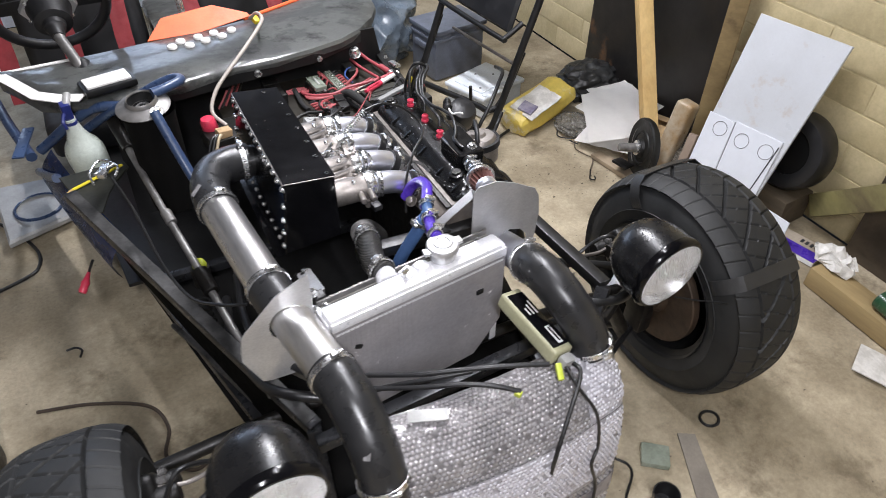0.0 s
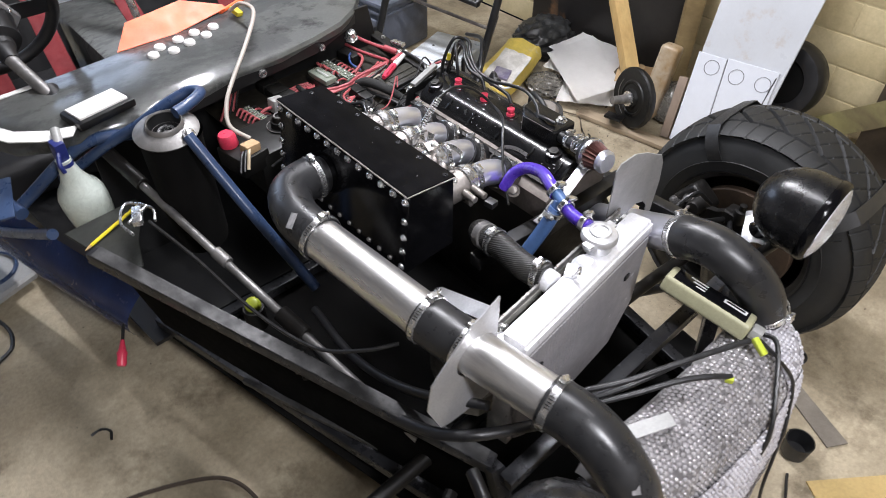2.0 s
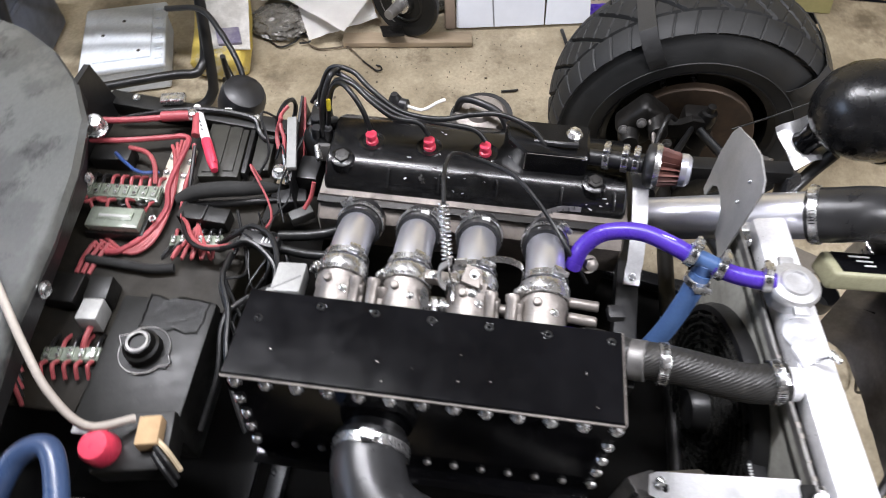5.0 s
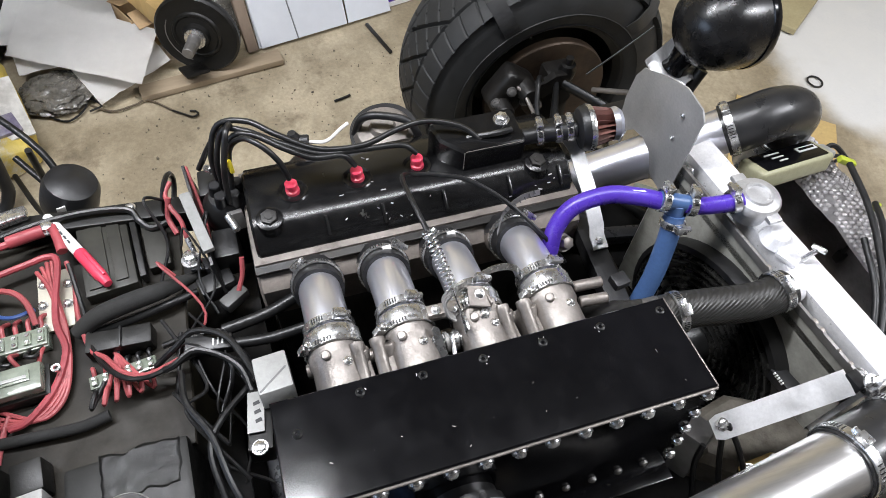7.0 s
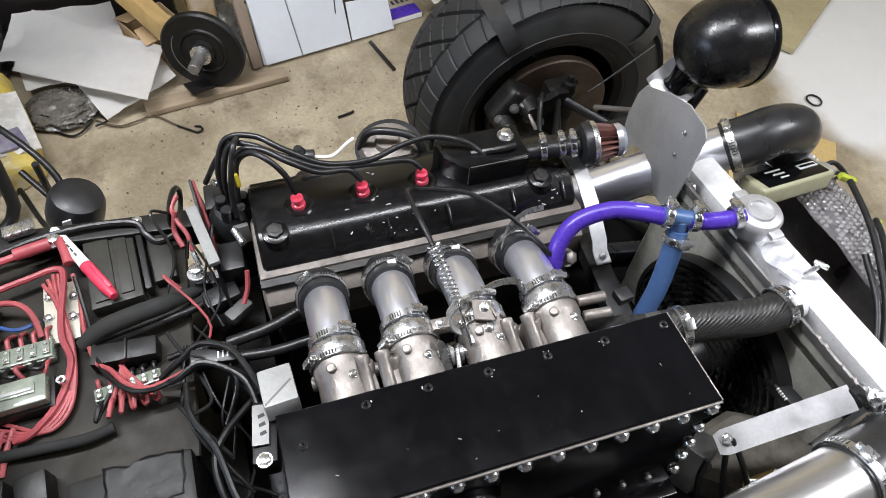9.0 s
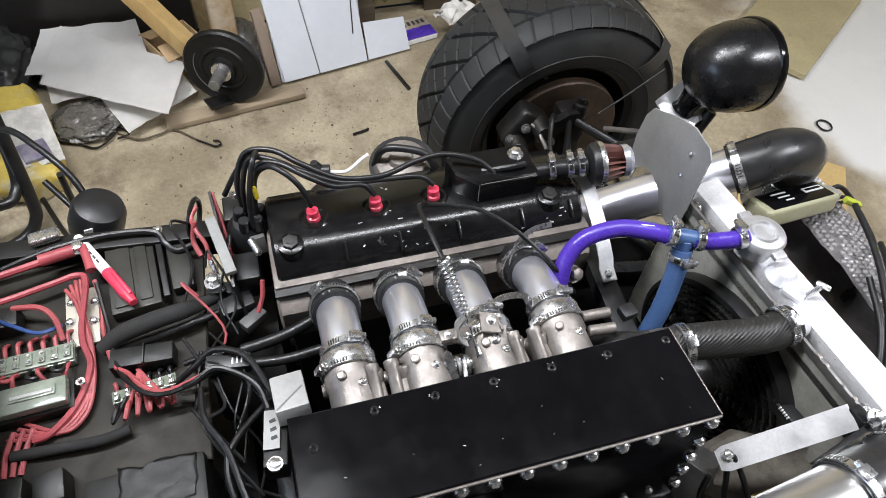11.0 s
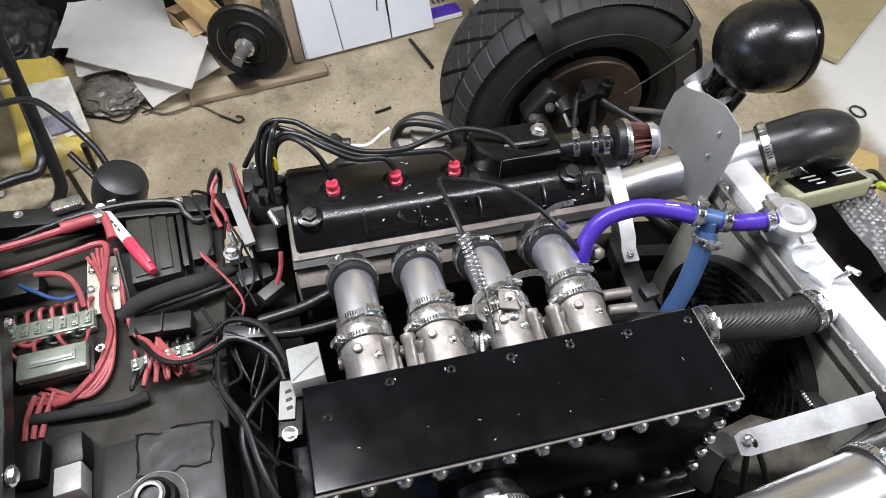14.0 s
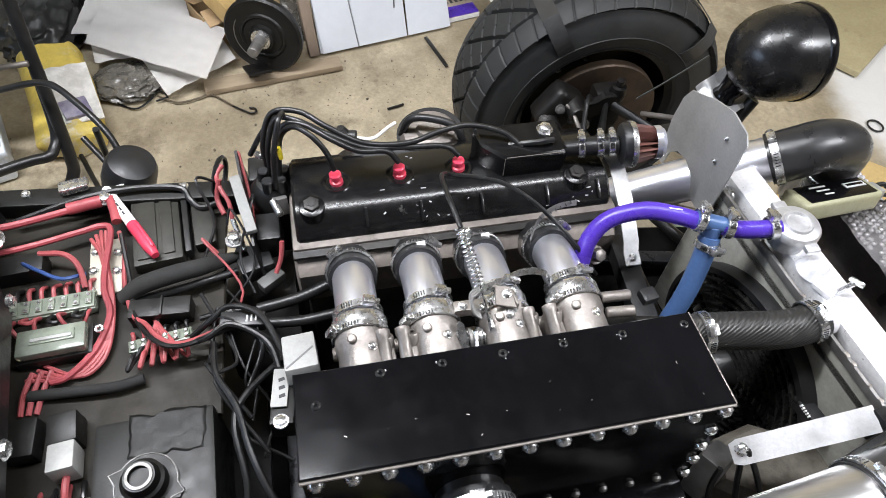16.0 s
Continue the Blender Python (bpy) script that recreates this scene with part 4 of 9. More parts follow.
# ---- headlamps ----
def headlamp(at):
    at = Vector(at)
    t = thing("headlamp", at, "black bowl headlamp with a ribbed glass lens", "headlamp", "headlamps")
    ax = Vector((0.07, -1.03, -0.075))
    part("bowl", lathe(B(), [(0, -0.09676), (0.0164, -0.09512), (0.041, -0.0861), (0.06314, -0.06806), (0.07708, -0.04346), (0.08364, -0.01476), (0.08446, 0.0164), (0.08446, 0.0246), (0.08159, 0.02624), (0.08159, 0.02296), (0.0738, 0.02132)], at, ax, 56), LAMP_BLACK, t, "satin black bowl", 60)
    part("rim", lathe(B(), [(0.08364, 0.0246), (0.08651, 0.02624), (0.08774, 0.0328), (0.0861, 0.041), (0.08118, 0.04592), (0.07708, 0.04592), (0.07708, 0.041)], at, ax, 56), BLACK_PAINT, t)
    part("reflector", lathe(B(), [(0, -0.0246), (0.0246, -0.0205), (0.0492, -0.0041), (0.0697, 0.0205), (0.07708, 0.0369)], at, ax, 40), REFLECTOR, t)
    lens = part("lens", lathe(B(), [(0.0779, 0.04182), (0.07626, 0.04756), (0.0574, 0.05576), (0.0328, 0.06068), (0, 0.06232)], at, ax, 40), LENS, t, "ribbed clear glass lens")
    lens.visible_shadow = False
    part("bulb", lathe(B(), [(0, 0.0246), (0.00656, 0.02132), (0.0082, 0), (0.0082, -0.0205)], at, ax, 16), MILKY, t)
    part("stalk", lathe(B(), [(0.03, 0.025), (0.024, 0.0), (0.02, -0.02), (0.024, -0.03)], at + Vector((0.006, 0.058, -0.070)), (-0.1, -0.35, 1), 20), BLACK_PAINT, t)
    foot = B()
    bmesh.ops.create_grid(foot, x_segments=10, y_segments=10, size=0.5, matrix=Matrix.Diagonal((0.085, 0.075, 1, 1)))
    rot = turn(-14, -10, 24)
    for v in foot.verts:
        v.co = at + Vector((0.012, 0.064, -0.096)) + rot @ (v.co + Vector((0, 0, 0.012 * noise.noise(v.co * 38 + Vector((2, 5, 0))) + (0.5 * v.co.x - 0.01 if v.co.x > 0.02 else 0))))
    bmesh.ops.solidify(foot, geom=foot.faces, thickness=0.002)
    part("bracket", foot, ALU, t, "bent crumpled bare metal bracket", 20)
    return t


lamp = headlamp((0.338, -0.447, 0.668))
copy_thing(lamp, pose(-0.513, -0.575, 0.668))


# ---- nose cone wrapped in bubble wrap ----
NOSE_CUT = [(v.x, v.y) for v in curve([(d, z, 0) for d, z in ((0.0, 0.545), (0.035, 0.553), (0.075, 0.545), (0.115, 0.515), (0.14, 0.45), (0.155, 0.36), (0.165, 0.26), (0.17, 0.17), (0.16, 0.13))], 6)]
NOSE_LEN = list(np.cumsum([0] + [math.dist(a, b) for a, b in zip(NOSE_CUT, NOSE_CUT[1:])]))


def nose_at(x, w):
    """The nose's skin at x across the car, w metres along the cut from the top edge down."""
    d, z = (float(np.interp(w, NOSE_LEN, [q[k] for q in NOSE_CUT])) for k in (0, 1))
    s = min(max((x + 0.335) / 0.54, 0), 1)
    e = min(1.0, min(s, 1 - s) / 0.10)
    drop = (1 - math.sqrt(max(0, 1 - (1 - e) ** 2))) if e < 1 else 0
    slack = 0.0035 * noise.noise(Vector((x * 14, d * 20, z * 10))) + 0.0016 * noise.noise(Vector((x * 48, d * 60, z * 40)))
    return Vector((x, -0.462 - (d + slack) * (1 - 0.45 * drop) - 0.035 * math.sin(math.pi * s) * (0.4 + d * 3), z - 0.05 * drop * (z > 0.3) + slack))


def nose_out(x, w):
    return (nose_at(x + 0.004, w) - nose_at(x - 0.004, w)).cross(nose_at(x, w - 0.004) - nose_at(x, w + 0.004)).normalized()


def nose_sheet(x0, x1, w0, w1, lift, thick):
    bm = B()
    nx, nw = max(2, round((x1 - x0) / 0.012)), max(2, round((w1 - w0) / 0.012))
    rows = []
    for i in range(nx + 1):
        x = x0 + (x1 - x0) * i / nx
        rows.append([bm.verts.new(nose_at(x, w) + nose_out(x, w) * lift) for w in (w0 + (w1 - w0) * k / nw for k in range(nw + 1))])
    for a, b in zip(rows, rows[1:]):
        for k in range(nw):
            bm.faces.new((a[k], b[k], b[k + 1], a[k + 1]))
    bmesh.ops.solidify(bm, geom=bm.faces, thickness=thick)
    return bm


def bubbles(x0, x1, w0, w1, lift, r, seed):
    """Rows of small air bubbles, a few of them burst flat, on a stretch of the nose's skin."""
    rnd, verts, faces = random.Random(seed), [], []
    pitch = r * 2.15
    for row in range(int((w1 - w0) / (pitch * 0.87))):
        for col in range(int((x1 - x0) / pitch)):
            x = x0 + pitch * (col + 0.5 + 0.5 * (row % 2)) + rnd.uniform(-0.0004, 0.0004)
            w = w0 + pitch * 0.87 * (row + 0.5)
            if x > x1 - r or rnd.random() < 0.06:
                continue
            c, n = nose_at(x, w), nose_out(x, w)
            rot = frame_of(n)
            high = r * (0.12 if rnd.random() < 0.14 else rnd.uniform(0.35, 0.9))
            base = len(verts)
            for rr, h in ((1.0, 0.0), (0.82, 0.62)):
                for k in range(7):
                    verts.append(c + n * (lift + h * high) + rot @ Vector((r * rr * math.cos(k * 0.8976), r * rr * math.sin(k * 0.8976), 0)))
            verts.append(c + n * (lift + high))
            for k in range(7):
                j = (k + 1) % 7
                faces.append((base + k, base + j, base + 7 + j, base + 7 + k))
                faces.append((base + 7 + k, base + 7 + j, base + 14))
    me = bpy.data.meshes.new("bubbles")
    me.from_pydata([tuple(v) for v in verts], [], faces)
    bm = B()
    bm.from_mesh(me)
    return bm


def nose():
    t = thing("nose_cone", (-0.05, -0.58, 0.3), "nose cone wrapped in clear bubble wrap and tape", "car nose")
    end = NOSE_LEN[-1] - 0.004
    part("wrapped_shell", nose_sheet(-0.335, 0.205, 0.0, end, 0.0, 0.006), BUBBLE, t, "silvery bubble wrap", 70)
    tagged(part("bubble_film", bubbles(-0.325, 0.195, 0.004, end, 0.0, 0.0046, 5), BUBBLE, t, "", 70), kind="stuff")
    over = nose_sheet(-0.268, 0.192, 0.175, 0.345, 0.0045, 0.002)
    part("second_layer", over, TAPE, t, "cloudy second layer of wrap", 70)
    tagged(part("bubble_film", bubbles(-0.262, 0.188, 0.178, 0.342, 0.0045, 0.0042, 8), TAPE, t, "", 70), kind="stuff")
    part("second_layer", nose_sheet(0.085, 0.196, 0.03, 0.172, 0.0045, 0.002), TAPE, t, "", 70)
    tagged(part("bubble_film", bubbles(0.088, 0.192, 0.034, 0.170, 0.0045, 0.0042, 9), TAPE, t, "", 70), kind="stuff")
    part("tape_band", nose_sheet(-0.20, 0.196, 0.375, 0.425, 0.0050, 0.0015), TAPE, t, "grey packing tape", 70)
    part("fixing_tab", box(B(), (-0.215, -0.51, 0.567), (0.075, 0.026, 0.003), turn(0, -4, -24), 0.001), WHITE_PL, t, "white metal fixing tab")
    return t


nose()

# ---- airbox ----
def hose_clamp(name, parent, at, axis, r, up=(0, 0, 1), width=0.013):
    """A worm-drive clip: slotted band, screw housing and screw."""
    at, axis = Vector(at), Vector(axis).normalized()
    c = part(name, lathe(B(), [(r + 0.0008, -width / 2), (r + 0.0022, -width / 2 + 0.0008), (r + 0.0022, width / 2 - 0.0008), (r + 0.0008, width / 2), (r, width / 2), (r, -width / 2)], at, axis, 36, closed=True), STEEL, parent, "bright worm-drive hose clip")
    rot = frame_of(axis, up)
    out = rot @ Vector((0, 1, 0))
    tan = rot @ Vector((1, 0, 0))
    m3 = Matrix((tan, axis, out)).transposed()
    part("clip_housing", box(B(), at + out * (r + 0.006), (0.016, width * 0.95, 0.010), m3, 0.0015), STEEL, c)
    part("clip_screw", lathe(B(), [(0, 0), (0.0045, 0), (0.0045, 0.006), (0.003, 0.007), (0, 0.006)], at + out * (r + 0.006) + tan * 0.008, tan, 6), STEEL, c)
    for k in range(-5, 6):
        a = k * 0.105 + (0.50 if k >= 0 else -0.50)
        d = out * math.cos(a) + tan * math.sin(a)
        n = d.cross(axis)
        m4 = Matrix((n, axis, d)).transposed()
        part("band_slot", box(B(), at + d * (r + 0.0024), (0.0013, width * 0.55, 0.0008), m4, 0), BLACK_SATIN, c)
    return c


airbox = thing("airbox", (-0.245, 0.22, 0.6), "riveted black painted sheet-metal airbox beside the throttle bodies", "airbox")
AB = B()
sec = [(-0.3215, 0.590), (-0.188, 0.60), (-0.188, 0.763), (-0.297, 0.7725)]
part("box_body", plate(AB, [(x, z) for x, z in sec], (0, 0.435, 0), (1, 0, 0), (0, 0, 1), 0.436, 0.003), BLACK_PAINT, airbox)
part("lid", plate(B(), [(0, -0.003), (0.114, -0.003), (0.114, 0.438), (0, 0.438)], (-0.300, 0, 0.7735), (1, 0, -0.09), (0, 1, 0), 0.005, 0.0015), BLACK_PAINT, airbox, "scuffed gloss black lid")
part("lid_bead", sweep(B(), [(-0.301, -0.003, 0.7745), (-0.301, 0.438, 0.7745)], 0.0018, 8, smooth=False), CAST_ALU, airbox, "bare worn metal edge")
part("lid_bead", sweep(B(), [(-0.300, -0.0035, 0.776), (-0.186, -0.0035, 0.7655)], 0.0013, 8, smooth=False), CAST_ALU, airbox)
part("front_seam", strip(B(), [(-0.3018, -0.001, 0.752), (-0.3018, 0.436, 0.752)], 0.030, 0.0015, (0.133, 0, 0.99)), BLACK_PAINT, airbox)
FACE = lambda z: -0.2970 - 0.1342 * (0.7725 - z)
OUTWARD = (-0.99, 0, -0.133)
for k in range(13):
    part("lid_bolt", dome_bolt(B(), (FACE(0.762) - 0.003, 0.004 + 0.0350 * k, 0.762), OUTWARD, 0.0068), STEEL, airbox)
for z in (0.718, 0.682, 0.650, 0.614):
    part("edge_bolt", dome_bolt(B(), (FACE(z) - 0.001, 0.004, z), OUTWARD, 0.006), STEEL, airbox)
    part("edge_bolt", dome_bolt(B(), (FACE(z) - 0.001, 0.428, z), OUTWARD, 0.006), STEEL, airbox)
for k in range(11):
    part("lower_bolt", dome_bolt(B(), (FACE(0.613) - 0.001, 0.039 + 0.0338 * k, 0.613), OUTWARD, 0.0042), DULL_STEEL, airbox)
part("bottom_flange", box(B(), (-0.330, 0.217, 0.588), (0.024, 0.43, 0.003), None, 0.001), BLACK_PAINT, airbox)
for y in (0.01, 0.084, 0.153, 0.222, 0.289, 0.356, 0.425):
    part("lid_screw", lathe(B(), [(0.002, 0.0008), (0.0036, 0.0022), (0.005, 0.0014), (0.0054, 0.0)], (-0.201 if y < 0.4 else -0.226, y * 0.98, 0.7695 if y < 0.4 else 0.7718), (0.09, 0, 1), 12), BLACK_SATIN, airbox, "black socket screw")
rnd = random.Random(4)
for y in (0.084, 0.153, 0.222, 0.289, 0.356):
    for k in range(2):
        a = rnd.uniform(0, 6.28)
        x = -0.201 + 0.0065 * math.cos(a)
        part("paint_chip", box(B(), (x, y * 0.98 + 0.0065 * math.sin(a), 0.7788 - 0.09 * (x + 0.3)), (0.0016, 0.0010, 0.0004), turn(0, 0, rnd.uniform(0, 180)), 0), RAD_PAINT, airbox)
for k in range(11):
    x, y = rnd.uniform(-0.295, -0.19), rnd.uniform(0.0, 0.43)
    s = rnd.uniform(0.0004, 0.0008)
    part("paint_chip", box(B(), (x, y, 0.7785 - 0.09 * (x + 0.3)), (s, s * rnd.uniform(1, 6), 0.0004), turn(0, 0, rnd.uniform(0, 180)), 0), CAST_ALU, airbox)

# ---- intake pipe, nose to airbox ----
pipe = thing("intake_pipe", (-0.4, -0.1, 0.67), "polished metal and black rubber air intake pipe with hose clips", "pipe")
AX = [Vector(p) for p in ((-0.428, 0.105, 0.688), (-0.394, -0.165, 0.664), (-0.382, -0.245, 0.659), (-0.352, -0.405, 0.650))]
d0 = (AX[1] - AX[0]).normalized()
part("airbox_spigot", cyl(B(), (-0.305, 0.271, 0.678), (-0.345, 0.271, 0.68), 0.038), BLACK_SATIN, pipe)
part("rubber_elbow", sweep(B(), [(-0.320, 0.271, 0.680), (-0.358, 0.269, 0.684), (-0.402, 0.244, 0.688), (-0.426, 0.190, 0.690), (-0.4305, 0.135, 0.689), AX[0] + d0 * 0.012], 0.0435, 32, 6), HOSE_RUBBER, pipe, "smooth black rubber elbow")
hose_clamp("hose_clip", pipe, (-0.333, 0.271, 0.681), (-1, 0, 0.05), 0.044, (0, 0, 1))
SCRAP = surface("grey_label_scrap", (0.32, 0.31, 0.31), (0.16, 0.155, 0.155), 0.5, blot=60, bump=0.1)
for (cx, cy, cz), n, sz, tw in (((-0.433, 0.135, 0.690), (-0.62, 0.05, 0.78), (0.016, 0.030), 25), ((-0.395, 0.245, 0.688), (-0.55, 0.45, 0.70), (0.010, 0.020), 60), ((-0.33, -0.545, 0.590), (-0.5, -0.5, 0.7), (0.012, 0.022), 10)):
    m3 = frame_of(n)
    part("label_scrap", box(B(), Vector((cx, cy, cz)) + m3 @ Vector((0, 0, 0.0432)), (*sz, 0.0008), m3 @ turn(0, 0, tw), 0), SCRAP, pipe, "torn label scrap")
part("metal_pipe", cyl(B(), AX[0] + d0 * 0.002, AX[1] - d0 * 0.002, 0.040, seg=48), PIPE_STEEL, pipe, "brushed bright metal pipe")
hose_clamp("hose_clip", pipe, AX[0] + d0 * 0.004, d0, 0.044, (0.2, 0, 1))
d1 = (AX[2] - AX[1]).normalized()
part("rubber_joiner", sweep(B(), [AX[1] - d1 * 0.012, (AX[1] + AX[2]) / 2, AX[2] + d1 * 0.012], 0.0435, 32), HOSE_RUBBER, pipe)
hose_clamp("hose_clip", pipe, AX[1] - d1 * 0.002, d1, 0.044, (0.2, 0, 1))
hose_clamp("hose_clip", pipe, AX[2] + d1 * 0.002, d1, 0.044, (0.2, 0, 1))
d2 = (AX[3] - AX[2]).normalized()
part("metal_pipe", cyl(B(), AX[2] + d2 * 0.004, AX[3] + d2 * 0.01, 0.040, seg=48), PIPE_STEEL, pipe, "bright metal pipe through the plate")
part("rubber_elbow", sweep(B(), [AX[3] - d2 * 0.008, AX[3] + d2 * 0.04, (-0.338, -0.49, 0.634), (-0.332, -0.545, 0.588), (-0.330, -0.575, 0.53)], 0.0435, 32, 6), HOSE_RUBBER, pipe)
hose_clamp("hose_clip", pipe, AX[3] + d2 * 0.004, d2, 0.044, (0.2, 0, 1))
part("lower_pipe", sweep(B(), [(-0.330, -0.565, 0.55), (-0.330, -0.60, 0.45), (-0.33, -0.625, 0.33), (-0.325, -0.64, 0.22)], 0.0405, 28, 6), HOSE_RUBBER, pipe)
hose_clamp("hose_clip", pipe, (-0.3305, -0.572, 0.535), (0.03, -0.35, -0.93), 0.045, (0, -1, 0))

# ---- metal plates beside the radiator ----
def holed(bm, outline, hole, at, u, v, thick):
    """A plate with one round hole, as two halves that meet at the hole's middle."""
    cx, cy, r = hole
    at, u, v = Vector(at), Vector(u).normalized(), Vector(v).normalized()
    n = u.cross(v) * thick
    k = 48
    pts = []
    for i in range(k):
        a = 2 * math.pi * i / k
        d = Vector((math.cos(a), math.sin(a)))
        best = None
        for (x0, y0), (x1, y1) in zip(outline, outline[1:] + outline[:1]):
            ex, ey = x1 - x0, y1 - y0
            den = d.x * ey - d.y * ex
            if abs(den) < 1e-9:
                continue
            t = ((x0 - cx) * ey - (y0 - cy) * ex) / den
            s = ((x0 - cx) * d.y - (y0 - cy) * d.x) / den
            if t > 0 and -1e-6 <= s <= 1 + 1e-6 and (best is None or t > best):
                best = t
        pts.append((d, max(best or r, r + 0.002)))
    rings = []
    for lift in (Vector((0, 0, 0)), n):
        inner = [bm.verts.new(at + (cx + d.x * r) * u + (cy + d.y * r) * v + lift) for d, _ in pts]
        outer = [bm.verts.new(at + (cx + d.x * t) * u + (cy + d.y * t) * v + lift) for d, t in pts]
        rings.append((inner, outer))
    for i in range(k):
        j = (i + 1) % k
        (a, b), (c, d) = rings
        for q in ((a[i], b[i], b[j], a[j]), (c[i], c[j], d[j], d[i]), (b[i], d[i], d[j], b[j]), (a[i], a[j], c[j], c[i])):
            bm.faces.new(q)
    return bm


PLATE_ALU = surface("dull_aluminium_plate", (0.46, 0.46, 0.46), (0.36, 0.36, 0.36), 0.5, metal=0.6, blot=7, grain=220, bump=0.06, rvar=0.15, dirt=(0.25, 0.245, 0.24), dirty=0.08)
plate_r = thing("duct_plate", (-0.40, -0.268, 0.55), "bare aluminium plate with a pipe hole beside the radiator", "metal plate", "duct plates")
part("plate", holed(B(), [(-0.335, 0.765), (-0.337, 0.53), (-0.345, 0.515), (-0.455, 0.52), (-0.485, 0.60), (-0.475, 0.66), (-0.40, 0.735)], (-0.380, 0.658, 0.043), (0, -0.266, 0), (1, 0, 0), (0, 0, 1), 0.0025), ALU, plate_r)
plate_l = thing("duct_plate", (0.13, -0.19, 0.55), "bare aluminium plate with rounded corners beside the radiator", "metal plate", "duct plates")
part("plate", plate(B(), [(0.046, 0.60), (0.046, 0.768), (0.058, 0.78)] + [(0.10, 0.782), (0.145, 0.765), (0.185, 0.742), (0.200, 0.735), (0.213, 0.71), (0.219, 0.66), (0.212, 0.575)] + [(0.196, 0.575), (0.19, 0.61), (0.172, 0.63), (0.145, 0.638), (0.118, 0.63), (0.10, 0.60)], (0, -0.19, 0), (1, 0, 0), (0, 0, 1), 0.0025), PLATE_ALU, plate_l)
for x, z in ((0.085, 0.745), (0.085, 0.70)):
    part("plate_screw", dome_bolt(B(), (x, -0.187, z), (0, 1, 0), 0.0026), STEEL, plate_l)

# ---- the second pipe, on the far side ----
duct = thing("intake_pipe", (0.13, -0.3, 0.6), "bright metal pipe with a black rubber elbow through the plate", "pipe")
L0, L1, L2 = Vector((0.19, -0.06, 0.492)), Vector((0.152, -0.19, 0.573)), Vector((0.112, -0.325, 0.656))
part("metal_pipe", sweep(B(), [L0, L1, (L1 + L2) / 2, L2], 0.0365, 40, 6), CHROME, duct, "polished metal pipe")
dd = (L2 - L1).normalized()
part("rubber_elbow", sweep(B(), [L2 - dd * 0.012, L2 + dd * 0.025, (0.108, -0.395, 0.676), (0.120, -0.45, 0.652), (0.142, -0.488, 0.60), (0.152, -0.502, 0.55)], 0.0415, 32, 6), HOSE_RUBBER, duct)
hose_clamp("hose_clip", duct, L2 - dd * 0.002, dd, 0.0425, (0, 0, 1))
hose_clamp("hose_clip", duct, (0.155, -0.50, 0.562), (0.2, -0.3, -0.93), 0.043, (0, -1, 0.3))
part("lower_pipe", cyl(B(), (0.157, -0.502, 0.56), (0.19, -0.52, 0.44), 0.039), PIPE_STEEL, duct)

# ---- radiator ----
RZ = turn(0, 0, 7)


def rad(p):
    return Vector((-0.135, -0.262, 0)) + RZ @ Vector(p)


radiator = thing("radiator", (-0.135, -0.262, 0.36), "aluminium radiator with a grey face and a pressure cap", "radiator")
part("top_tank", box(B(), rad((0.016, -0.009, 0.648)), (0.412, 0.048, 0.05), RZ @ turn(-5, 0, 0), 0.008), RAD_ALU, radiator, "bright welded top tank")
part("front_face", plate(B(), [(-0.19, 0.40), (-0.15, 0.365), (0.15, 0.365), (0.222, 0.45), (0.222, 0.655), (-0.19, 0.655)], rad((0, -0.022, 0)), RZ @ Vector((1, 0, 0)), (0, 0, 1), 0.012, 0.003), RAD_PAINT, radiator, "chipped grey front face")
part("core", box(B(), rad((0.016, 0.0, 0.50)), (0.39, 0.034, 0.26), RZ, 0.002), DUSTY_BLACK, radiator)
part("side_tank", box(B(), rad((-0.184, 0.005, 0.51)), (0.018, 0.05, 0.29), RZ, 0.004), RAD_ALU, radiator)
part("side_tank", box(B(), rad((0.216, 0.005, 0.51)), (0.018, 0.05, 0.29), RZ, 0.004), RAD_ALU, radiator)
part("face_flange", box(B(), rad((0.016, -0.032, 0.655)), (0.412, 0.006, 0.022), RZ, 0.002), RAD_ALU, radiator)
part("face_hole", box(B(), rad((0.155, -0.0355, 0.57)), (0.018, 0.004, 0.012), RZ, 0.002), BLACK_SATIN, radiator, "dark cut-out")
part("face_hole", box(B(), rad((-0.14, -0.0355, 0.58)), (0.016, 0.004, 0.01), RZ @ turn(0, 25, 0), 0.002), BLACK_SATIN, radiator)
for k in range(17):
    part("core_rib", box(B(), rad((-0.185 + 0.0105 * k, -0.0343, 0.56)), (0.0018, 0.0012, 0.15), RZ, 0), RAD_PAINT, radiator)
capc = rad((0.085, 0.008, 0.672))
cap = part("filler_cap", lathe(B(), [(0, 0.040), (0.014, 0.040), (0.016, 0.043), (0.019, 0.043), (0.021, 0.040), (0.031, 0.038), (0.034, 0.034), (0.034, 0.026), (0.028, 0.024), (0.026, 0.0)], capc, (0, 0, 1), 32), ALU, radiator, "round aluminium pressure cap")
part("cap_ear", box(B(), capc + Vector((0.034, 0.004, 0.030)), (0.022, 0.02, 0.008), None, 0.003), ALU, cap)
part("cap_ear", box(B(), capc + Vector((-0.034, -0.004, 0.030)), (0.022, 0.02, 0.008), None, 0.003), ALU, cap)
part("overflow_spigot", cyl(B(), capc + Vector((0, 0.01, 0.018)), capc + Vector((0.0, 0.05, 0.024)), 0.007, seg=14), ALU, radiator)
part("weld_boss", lathe(B(), [(0, 0.016), (0.014, 0.014), (0.02, 0.006), (0.024, 0.0)], rad((0.03, 0.0, 0.672)), (0, 0, 1), 18), RAD_ALU, radiator)
